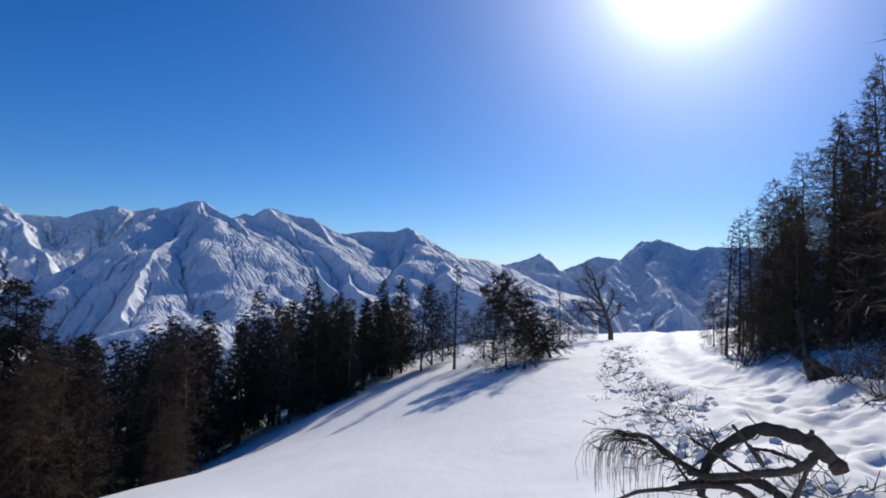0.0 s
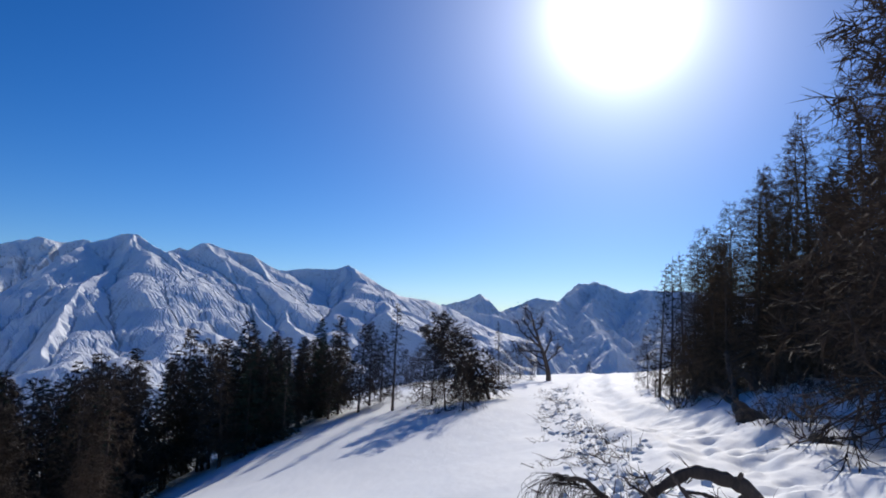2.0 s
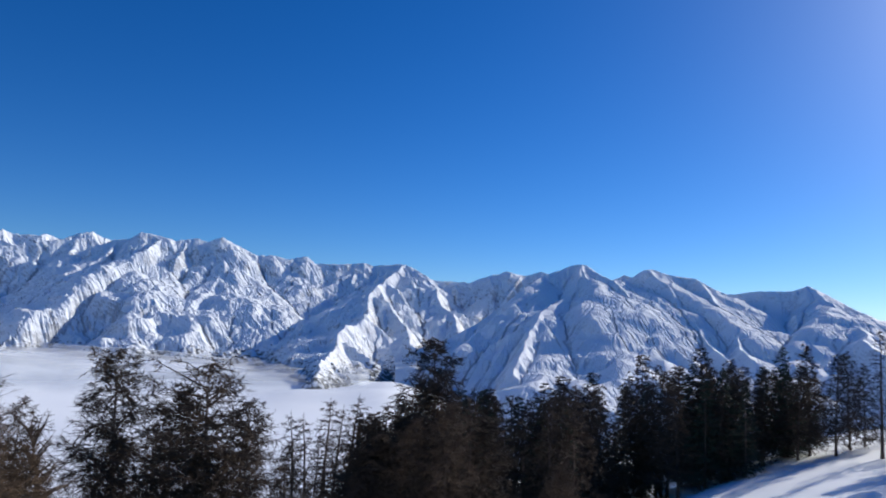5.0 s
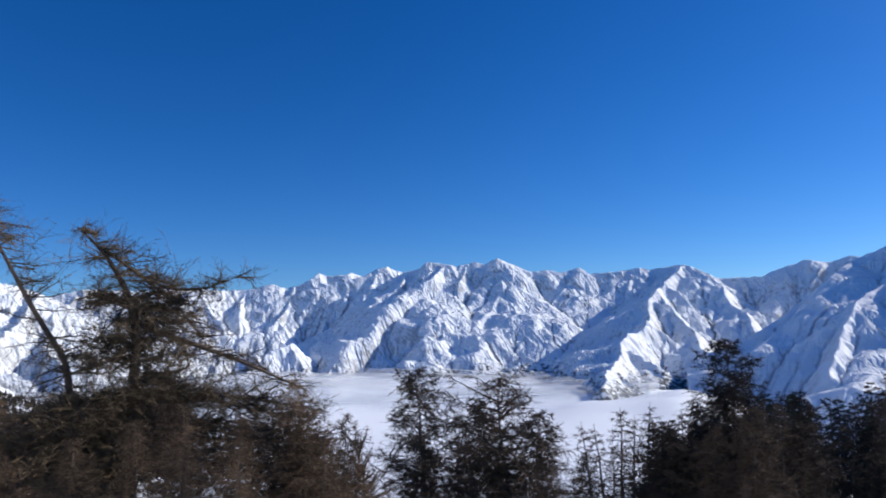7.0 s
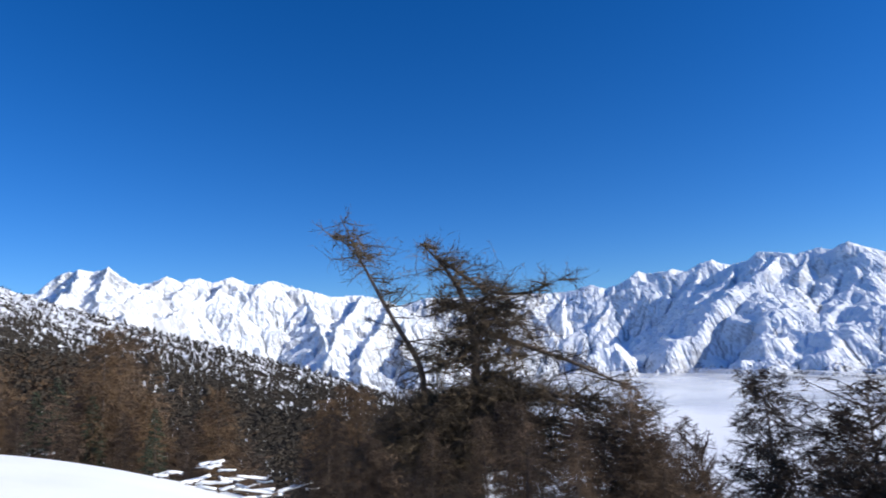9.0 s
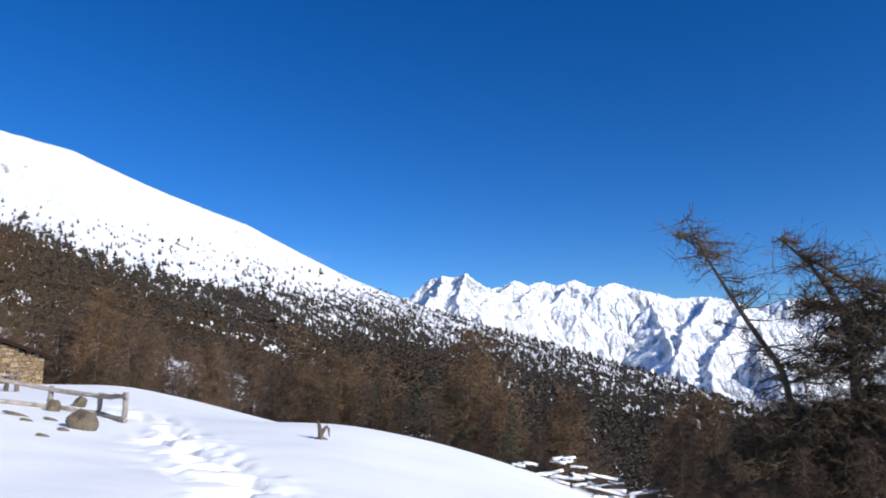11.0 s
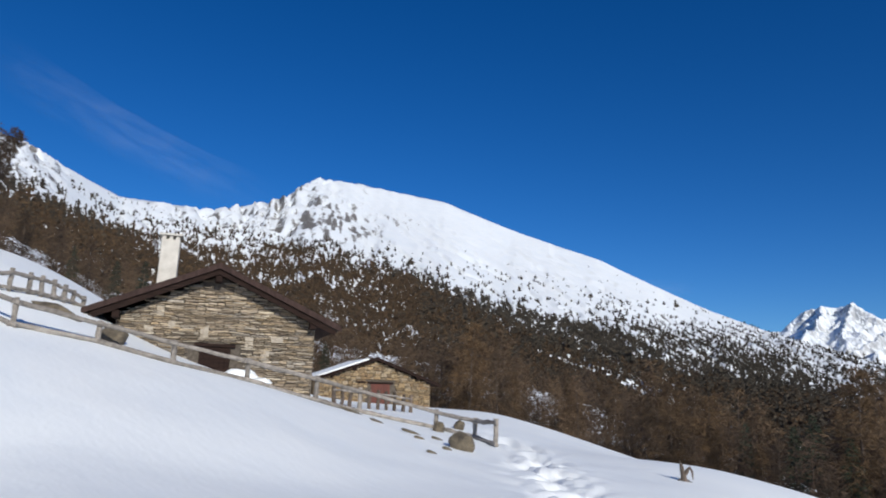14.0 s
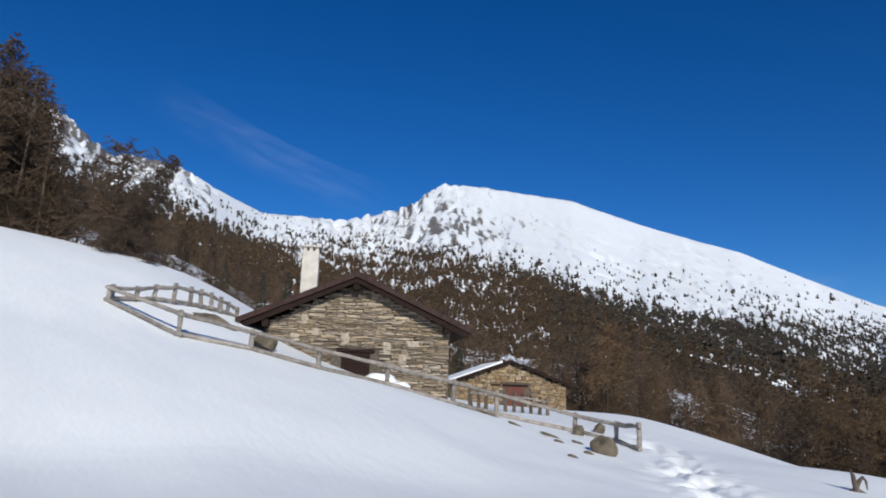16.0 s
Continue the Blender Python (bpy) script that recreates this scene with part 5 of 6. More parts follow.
STONE = wall_stone("slab_stone", [(0.50, 0.40, 0.28), (0.34, 0.265, 0.18), (0.62, 0.54, 0.42), (0.46, 0.345, 0.21), (0.17, 0.135, 0.10), (0.56, 0.46, 0.33), (0.42, 0.375, 0.31), (0.27, 0.215, 0.155)], 4.0, (1, 1, 7.0))
STONE_WARM = wall_stone("ochre_stone", [(0.40, 0.29, 0.16), (0.27, 0.18, 0.095), (0.46, 0.36, 0.22), (0.34, 0.22, 0.11), (0.19, 0.135, 0.08), (0.38, 0.30, 0.20)], 5.0, None)
MORTAR = two_scale("dark_joints", (0.04, 0.034, 0.027), (0.14, 0.115, 0.09), 8.0, 0.95, None, 0.6, 0.02)
PALE_STONE = two_scale("pale_block_stone", (0.26, 0.22, 0.17), (0.46, 0.41, 0.33), 4.0, 0.9, None, 0.6, 0.02)
PLASTER = two_scale("pale_plaster", (0.46, 0.43, 0.38), (0.66, 0.63, 0.57), 2.5, 0.9, None, 0.4, 0.01)
TIMBER = two_scale("dark_stained_timber", (0.012, 0.008, 0.007), (0.034, 0.020, 0.016), 4.0, 0.95, (0.3, 3, 3), 0.4, 0.006)
ROOF_BROWN = two_scale("brown_roof_sheet", (0.028, 0.018, 0.016), (0.066, 0.042, 0.036), 2.0, 0.9, (4, 0.4, 1), 0.3, 0.01)
RED_DOOR = two_scale("red_brown_planks", (0.06, 0.015, 0.01), (0.14, 0.035, 0.02), 3.0, 0.7, (6, 6, 0.6), 0.4, 0.006)
GREY_WOOD = two_scale("weathered_grey_wood", (0.13, 0.115, 0.10), (0.36, 0.325, 0.285), 6.0, 0.85, None, 0.6, 0.012, per_object=0.2)
for dull in (TIMBER, ROOF_BROWN):
    dull.node_tree.nodes["Principled BSDF"].inputs["Specular IOR Level"].default_value = 0.12
ROCK = two_scale("lichen_rock", (0.045, 0.038, 0.03), (0.19, 0.155, 0.105), 3.0, 0.95, None, 0.9, 0.05)


def box(bm, x0, x1, y0, y1, z0, z1, bevel=0.0):
    verts = [bm.verts.new((x, y, z)) for z in (z0, z1) for x, y in ((x0, y0), (x1, y0), (x1, y1), (x0, y1))]
    faces = [bm.faces.new([verts[i] for i in q]) for q in ((3, 2, 1, 0), (4, 5, 6, 7), (0, 1, 5, 4), (1, 2, 6, 5), (2, 3, 7, 6), (3, 0, 4, 7))]
    if bevel:
        edges = list({e for f in faces for e in f.edges})
        bmesh.ops.bevel(bm, geom=edges, offset=bevel, segments=1, affect="EDGES")
    return bm


def prism(outline, y0, y1):
    """A solid whose front outline (x, z) is pushed from y0 to y1."""
    bm = bmesh.new()
    front = [bm.verts.new((x, y0, z)) for x, z in outline]
    rear = [bm.verts.new((x, y1, z)) for x, z in outline]
    bm.faces.new(front)
    bm.faces.new(rear[::-1])
    n = len(outline)
    for i in range(n):
        bm.faces.new((front[(i + 1) % n], front[i], rear[i], rear[(i + 1) % n]))
    bmesh.ops.recalc_face_normals(bm, faces=bm.faces)
    return bm


def stone_shapes(mat, rng):
    """A few unit stones with chipped corners, shared by all the stones of a wall."""
    shapes = []
    for _ in range(6):
        bm = box(bmesh.new(), -0.5, 0.5, -0.5, 0.5, -0.5, 0.5)
        for v in bm.verts:
            if v.co.y < 0:
                v.co.x *= rng.uniform(0.80, 1.0)
                v.co.z *= rng.uniform(0.55, 1.0)
                v.co.y += rng.uniform(0, 0.3)
        bmesh.ops.recalc_face_normals(bm, faces=bm.faces)
        me = bpy.data.meshes.new("stone")
        bm.to_mesh(me)
        bm.free()
        me.materials.append(mat)
        shapes.append(me)
    return shapes


def lay_stones(wall, shapes, x0, x1, z0, roof_z, course, length, rng, holes=(), proud=0.05, gap=0.022, belt=(0, 0)):
    """Rough courses of stones on the face of a wall, under the roof line roof_z(x); thick places take two thin stones.
    Stones whose height lies in the belt are parts of their own, the rest of the wall's stones are joined."""
    z, rest = z0, []
    while z < roof_z((x0 + x1) / 2):
        h = course * rng.choice((0.6, 0.8, 1.0, 1.3, 1.9))
        x = x0
        while x < x1:
            w = min(length * rng.uniform(0.35, 1.8), x1 - x)
            split = h > course * 0.95 and rng.random() < 0.55
            cut = h * rng.uniform(0.35, 0.65)
            for low, high in ((0, cut), (cut, h)) if split else ((0, h),):
                mid, slip = x + w / 2, rng.uniform(-0.014, 0.014)
                free = all(not (a - 0.02 < x + w and x < b + 0.02 and c - 0.02 < z + high and z + low < d + 0.02) for a, b, c, d in holes)
                if free and z + high < roof_z(mid) + 0.12 and w > 0.08:
                    m = pose(mid, -0.015 - rng.uniform(0, 0.06), z + (low + high) / 2 + slip, 0, rng.uniform(-3.5, 3.5), 0) @ Matrix.Diagonal((w - gap, proud * 2, (high - low) - gap * 0.6, 1))
                    shape = rng.choice(shapes)
                    if belt[0] < z + low < belt[1]:
                        ob = new("stone", shape)
                        ob.parent = wall
                        ob.matrix_basis = m
                    else:
                        rest.append((np.array([m @ v.co for v in shape.vertices]), [list(f.vertices) for f in shape.polygons]))
            x += w
        z += h
    part("stonework", mesh_from("stonework", *joined(rest), shapes[0].materials[0]), None, wall)["kind"] = "stuff"


def stone_house():
    rng = random.Random(3)
    thing = new("stone_hut")
    thing.matrix_basis = Matrix.Translation(way_to(156.5) * 28.0) @ Matrix.Rotation(radians(156.5), 4, "Z")
    left, right, base, eave, ridge, depth = -3.50, 3.90, 0.2, 4.06, 5.78, 8.5
    centre = 0.0
    line = lambda x: ridge - abs(x - centre) * (ridge - eave) / (3.9 if x > centre else 3.5)
    front = part("front_wall", prism([(left, base), (right, base), (right, eave), (centre, ridge), (left, eave)], 0.0, 0.55), MORTAR, thing, "thin-slab dry stone gable wall")
    for x in (left, right - 0.5):
        part("side_wall", box(bmesh.new(), x, x + 0.5, 0.552, depth - 0.552, base, eave - 0.05), STONE, thing)
    part("rear_wall", prism([(left, base), (right, base), (right, eave), (centre, ridge), (left, eave)], depth - 0.55, depth), STONE, thing)
    # door with its lintel, set into the snow
    door = part("door", box(bmesh.new(), -0.46, 0.69, -0.06, 0.02, 0.9, 2.98, 0.01), TIMBER, thing, "dark brown plank door")
    for k in range(6):
        x = -0.45 + k * 0.19
        part("plank", box(bmesh.new(), x, x + 0.178, -0.085, -0.062, 0.92, 2.96, 0.006), TIMBER, door)
    part("lintel", box(bmesh.new(), -0.66, 0.86, -0.12, 0.1, 3.0, 3.13, 0.015), TIMBER, thing, "dark timber lintel")
    shapes = stone_shapes(STONE, rng)
    lay_stones(front, shapes, left, right, 1.35, lambda x: line(x) - 0.05, 0.064, 0.40, rng, [(-0.66, 0.86, 0.0, 3.13), (-0.16, 0.16, 5.2, 5.8)], belt=(2.6, 3.5))
    pale = stone_shapes(PALE_STONE, rng)
    for x, z, w, h in ((-2.0, 4.25, 0.28, 0.45), (-0.35, 3.55, 0.34, 0.6), (-2.35, 3.55, 0.36, 0.30), (1.35, 3.2, 0.34, 0.55), (2.0, 2.75, 0.36, 0.5), (-2.65, 2.75, 0.30, 0.5),
                       (-1.55, 3.75, 0.26, 0.4), (2.4, 3.4, 0.5, 0.28)):
        ob = new("stone", rng.choice(pale))
        ob.parent = front
        ob.matrix_basis = pose(x, -0.035, z, 0, rng.uniform(-4, 4), 0) @ Matrix.Diagonal((w, 0.14, h, 1))
    # roof: two slopes with a deep overhang, boarded verge and timbers
    over, out = 0.72, 0.92
    fall = (ridge - eave) / 3.7
    for sgn, run in ((-1, 3.5 + out + 0.15), (1, 3.9 + out)):
        top = ridge + 0.40
        low = top - run * fall * 0.97
        part("roof_slope", prism([(0, top), (0, top - 0.13), (sgn * run, low - 0.13), (sgn * run, low)], -over, depth + 0.5), ROOF_BROWN, thing, "dark brown roof slope")
        verge = part("verge_board", prism([(0, top + 0.025), (0, top - 0.2), (sgn * (run + 0.03), low - 0.2), (sgn * (run + 0.03), low + 0.025)], -over - 0.045, -over - 0.003), ROOF_BROWN, thing,
                     "brown timber verge board")
        part("rake_board", prism([(0, top - 0.14), (0, top - 0.42), (sgn * (run - 0.2), low - 0.36), (sgn * (run - 0.2), low - 0.14)], -over + 0.06, -over + 0.12), TIMBER, thing)
        for k in range(4):
            x = sgn * (0.85 + k * 0.95)
            z = top - abs(x) * fall * 0.97
            part("rafter", box(bmesh.new(), x - 0.05, x + 0.05, -0.30, depth + 0.3, z - 0.30, z - 0.16), TIMBER, thing)
    for x, z in ((0.0, ridge - 0.12), (left + 0.02, eave - 0.02), (right - 0.16, eave - 0.02)):
        part("purlin", box(bmesh.new(), x - 0.13, x + 0.13, -over + 0.14, 0.3, z - 0.17, z + 0.12, 0.02), TIMBER, thing, "dark beam end")
    # chimney
    chimney = part("chimney", box(bmesh.new(), -2.46, -1.72, 2.4, 3.1, 4.4, 7.55, 0.03), PLASTER, thing, "pale plastered chimney")
    for x, w in ((-2.44, 0.16), (-2.16, 0.14), (-1.90, 0.16)):
        part("pier", box(bmesh.new(), x, x + w, 2.42, 3.08, 7.552, 7.70), PLASTER, chimney)
    part("cap", box(bmesh.new(), -2.56, -1.62, 2.30, 3.2, 7.702, 7.79, 0.02), PLASTER, chimney, "stone slab chimney cap")
    return tagged(thing, "stone mountain hut with brown roof, half buried in snow", "hut")


def shed():
    rng = random.Random(5)
    thing = new("stone_shed")
    # stands a little turned from the hut, its front corner towards the valley
    foot = way_to(144.5) * 45.0 + Vector((math.cos(radians(144.5)), math.sin(radians(144.5)), 0)) * 0.85
    thing.matrix_basis = Matrix.Translation(foot) @ Matrix.Rotation(radians(144.5 + 12), 4, "Z")
    half, base, eave, ridge, depth = 3.75, -1.2, 2.02, 3.38, 6.2
    line = lambda x: ridge - abs(x) * (ridge - eave) / half
    front = part("front_wall", prism([(-half, base), (half, base), (half, eave), (0, ridge), (-half, eave)], 0.0, 0.5), MORTAR, thing, "ochre rubble stone gable wall")
    for x in (-half, half - 0.5):
        part("side_wall", box(bmesh.new(), x, x + 0.5, 0.502, depth - 0.502, base, eave - 0.03), STONE_WARM, thing)
    part("rear_wall", prism([(-half, base), (half, base), (half, eave), (0, ridge), (-half, eave)], depth - 0.5, depth), STONE_WARM, thing)
    door = part("door", box(bmesh.new(), -0.25, 1.0, -0.05, 0.02, -0.1, 1.92, 0.01), RED_DOOR, thing, "red-brown plank door")
    for k in range(6):
        x = -0.24 + k * 0.206
        part("plank", box(bmesh.new(), x, x + 0.19, -0.075, -0.052, -0.08, 1.9, 0.006), RED_DOOR, door)
    part("lintel", box(bmesh.new(), -1.25, 1.2, -0.10, 0.1, 1.94, 2.06, 0.015), TIMBER, thing)
    lay_stones(front, stone_shapes(STONE_WARM, rng), -half, half, 0.0, lambda x: line(x) - 0.04, 0.13, 0.27, rng, [(-0.4, 1.1, -1, 2.06)], 0.06, belt=(0.9, 2.6))
    fall = (ridge - eave) / half
    for sgn in (-1, 1):
        top, run = ridge + 0.22, half + 0.6
        low = top - run * fall
        part("roof_slope", prism([(0, top), (0, top - 0.14), (sgn * run, low - 0.14), (sgn * run, low)], -0.35, depth + 0.4), ROOF_BROWN, thing, "grey-brown slab roof slope")
        part("verge_board", prism([(0, top + 0.02), (0, top - 0.18), (sgn * (run + 0.02), low - 0.18), (sgn * (run + 0.02), low + 0.02)], -0.40, -0.353), TIMBER, thing)
        for x in (1.4, 2.8):
            z = top - x * fall
            part("purlin", box(bmesh.new(), sgn * x - 0.09, sgn * x + 0.09, -0.34, 0.2, z - 0.34, z - 0.15, 0.01), TIMBER, thing)
    top = ridge + 0.225
    part("snow_cover", prism([(-0.45, top - 0.45 * fall + 0.01), (-0.55, top - 0.5 * fall + 0.12), (-half - 0.4, top - (half + 0.45) * fall + 0.12), (-half - 0.55, top - (half + 0.55) * fall + 0.01)], -0.2, depth + 0.2),
         SNOW, thing, "flat layer of snow on the roof")
    return tagged(thing, "small ochre stone shed with snow on its roof", "shed")


HUT = stone_house()
shed()


def roof_snow():
    """Patches of old snow left along the eave of the hut's roof."""
    fall = (5.78 - 4.06) / 3.7 * 0.97
    for k, (u, v, w, d) in enumerate([(2.9, 0.9, 0.95, 0.5), (4.35, 0.1, 0.42, 0.4), (4.5, 2.2, 0.3, 0.7), (3.2, 3.6, 0.8, 0.9)]):
        bm = bmesh.new()
        bmesh.ops.create_icosphere(bm, subdivisions=3, radius=1.0)
        for q in bm.verts:
            q.co.z = max(q.co.z, -0.05)
            q.co = Vector((q.co.x * w, q.co.y * d, q.co.z * 0.13)) + noise.noise_vector(q.co * 2.3 + Vector((k, 0, 0))) * 0.05
        ob = part("snow_patch", bm, SNOW, None, "", True)
        ob.matrix_basis = HUT.matrix_basis @ pose(u, v, 5.78 + 0.41 - u * fall, 0, math.degrees(math.atan(fall)), 0)
        tagged(ob, "old snow patch on the brown hut roof", "snow patch", "snow on the hut roof")


roof_snow()


def snow_heap(az, r, w, d, h, seed, label):
    bm = bmesh.new()
    bmesh.ops.create_icosphere(bm, subdivisions=3, radius=1.0)
    for q in bm.verts:
        q.co.z = max(q.co.z, -0.2)
        q.co = Vector((q.co.x * w, q.co.y * d, q.co.z * h)) + noise.noise_vector(q.co * 2.0 + Vector((seed, 0, 0))) * 0.09
    ob = part("snow_mound", bm, SNOW, None, "", True)
    ob.matrix_basis = Matrix.Translation(at(az, r, 0.02)) @ Matrix.Rotation(radians(az), 4, "Z")
    tagged(ob, label, "snow mound")


snow_heap(154.2, 26.9, 0.7, 0.35, 0.28, 1, "mound of shovelled snow beside the hut door")
snow_heap(152.8, 26.5, 0.5, 0.3, 0.15, 4, "low snow mound below the hut wall")


def log(p0, p1, r0, r1, seed, sides=8):
    """A rough round pole between two places, as vertices and faces."""
    rng = np.random.default_rng(seed)
    p0, p1 = np.array(p0, float), np.array(p1, float)
    t = np.linspace(0, 1, 6)[:, None]
    pts = p0 + (p1 - p0) * t + rng.normal(0, 0.012, (6, 3)) * (np.sin(np.pi * t))
    d = (p1 - p0) / np.linalg.norm(p1 - p0)
    a = np.cross(d, [0.31, 0.95, 0.02])
    a /= np.linalg.norm(a)
    b = np.cross(d, a)
    turn = np.arange(sides) * 2 * np.pi / sides
    rad = np.linspace(r0, r1, 6)[:, None, None] * (1 + 0.09 * rng.normal(0, 1, (6, sides, 1)))
    v = pts[:, None] + (a * np.cos(turn)[:, None] + b * np.sin(turn)[:, None])[None] * rad
    f = grid_faces(6, sides, True).tolist() + [list(range(sides))[::-1], list(range(5 * sides, 6 * sides))]
    return v.reshape(-1, 3), f


def fence(name, posts, height, rails, seed, label, post_r=0.085, rail_r=0.07, mat=None):
    """Posts at (azimuth, distance) standing in the snow, and a pole for each stretch of each rail."""
    rng = np.random.default_rng(seed)
    thing = new(name)
    tops = []
    for k, (az, r, high) in enumerate(posts):
        p = np.array(at(az, r))
        top = p + np.array([rng.normal(0, 0.02), rng.normal(0, 0.02), high or height])
        v, f = log(p - [0, 0, 0.4], top + [0, 0, 0.06], post_r * rng.uniform(0.85, 1.15), post_r * 0.9, seed * 50 + k)
        part("post", mesh_from("post", v, f, mat or GREY_WOOD), None, thing)
        tops.append((p, top))
    for h in rails:
        for k in range(len(tops) - 1):
            (a0, a1), (b0, b1) = tops[k], tops[k + 1]
            q0, q1 = a0 + (a1 - a0) * h, b0 + (b1 - b0) * h
            side = np.array([*way_to((posts[k][0] + posts[k + 1][0]) / 2)]) * -0.09
            reach = (q1 - q0) * 0.05
            v, f = log(q0 + side - reach, q1 + side + reach, rail_r * rng.uniform(0.85, 1.2), rail_r * rng.uniform(0.8, 1.0), seed * 90 + k + int(100 * h))
            part("rail", mesh_from("rail", v, f, GREY_WOOD), None, thing)
    return tagged(thing, label, "fence")


fence("pole_fence", [(175.4, 24.4, 0.49), (170.3, 22.0, 0.73), (164.7, 22.6, 0.60), (159.3, 21.9, 0.64), (153.7, 22.2, 0.66), (148.1, 23.6, 0.80), (144.6, 24.6, 0.80), (138.3, 24.5, 0.60), (135.1, 23.4, 0.60), (133.4, 22.0, 0.78)],
      0.7, (0.08, 0.92), 1, "weathered grey log rail fence standing in snow")
fence("pole_fence", [(175.2, 24.7, 0.48), (173.6, 25.4, 0.46), (172.2, 26.2, 0.54), (170.8, 26.6, 0.72), (169.6, 27.2, 0.68), (168.8, 27.5, 0.68), (168.0, 27.8, 0.66), (167.3, 28.1, 0.58), (166.7, 28.5, 0.46), (166.0, 28.9, 0.36)],
      0.65, (0.15, 0.85), 2, "weathered wooden fence curving up behind the hut")
fence("picket_fence", [(146.6, 30, 0.7), (146.0, 30.4, 0.75), (145.4, 30.8, 0.75), (144.5, 31.2, 0.8), (143.8, 31.5, 0.8), (143.1, 32, 0.8), (142.4, 32.4, 0.8), (141.7, 32.8, 0.8), (141.0, 33, 0.75), (140.4, 33.3, 0.75)],
      0.75, (0.85,), 3, "short dark post fence in front of the shed", 0.09, 0.045, BARK)


def boulder(az, r, sx, sy, sz, seed, label, turn=0.0, name="boulder", mat=None):
    bm = bmesh.new()
    bmesh.ops.create_icosphere(bm, subdivisions=3, radius=1.0)
    off = Vector((seed * 3.1, seed * 1.7, 0))
    for v in bm.verts:
        k = 1 + 0.35 * noise.fractal(v.co * 1.1 + off, 1.0, 2.0, 4)
        v.co = Vector((v.co.x * sx, v.co.y * sy, v.co.z * sz)) * k
    ob = part(name, bm, mat or ROCK)
    ob.matrix_basis = Matrix.Translation(at(az, r, sz * 0.25)) @ Matrix.Rotation(radians(turn), 4, "Z") @ Matrix.Rotation(radians(20), 4, "Y")
    return tagged(ob, label, "rock")


boulder(136.2, 19.6, 0.36, 0.26, 0.34, 1, "lichen-covered boulder by the end of the fence", 110)
boulder(138.1, 23.6, 0.20, 0.18, 0.24, 2, "dark jagged stone beside the rail fence", 100)
boulder(136.4, 25.6, 0.22, 0.2, 0.26, 3, "dark stone under the rail fence", 60)
boulder(163.7, 23.6, 0.48, 0.35, 0.42, 4, "round mossy boulder at the hut corner", 40)
boulder(167.5, 25.6, 0.75, 0.3, 0.20, 5, "tawny rock showing through the snow bank", 160)
for k, (az, r, w) in enumerate([(145.1, 23.6, 0.45), (143.1, 22.1, 0.25), (140.2, 21.0, 0.38), (138.6, 17.6, 0.14), (138.1, 20.8, 0.18), (137.3, 18.9, 0.14), (139.6, 20.0, 0.16)]):
    boulder(az, r, w, 0.06, 0.05, 10 + k, "thin stone edge showing through the snow", az - 14 + 5 * k)

# wind-bent stump on the snowfield
def stump(az, r):
    thing = new("tree_stump")
    thing.matrix_basis = Matrix.Translation(at(az, r)) @ Matrix.Rotation(radians(az), 4, "Z") @ Matrix.Scale(0.49, 4)
    for pts, rad in (([(0.0, 0, -0.3), (-0.04, 0, 0.15), (-0.10, 0, 0.45), (-0.14, 0.02, 0.72), (-0.24, 0.03, 0.98)], (0.17, 0.14, 0.11, 0.09, 0.02)),
                     ([(-0.02, 0, 0.25), (0.12, 0, 0.52), (0.24, 0.0, 0.66), (0.34, -0.03, 0.50), (0.38, -0.05, 0.12)], (0.09, 0.09, 0.07, 0.06, 0.02)),
                     ([(-0.45, 0.1, -0.05), (-0.2, 0, 0.08), (0.1, 0.0, 0.05), (0.4, -0.05, -0.08)], (0.03, 0.06, 0.06, 0.02))):
        v, f = stem(pts, rad, 7)
        part("snag", mesh_from("snag", v, f, BARK), None, thing)
    return tagged(thing, "broken dark tree stump poking out of the snow", "stump")


stump(118.8, 18.3)


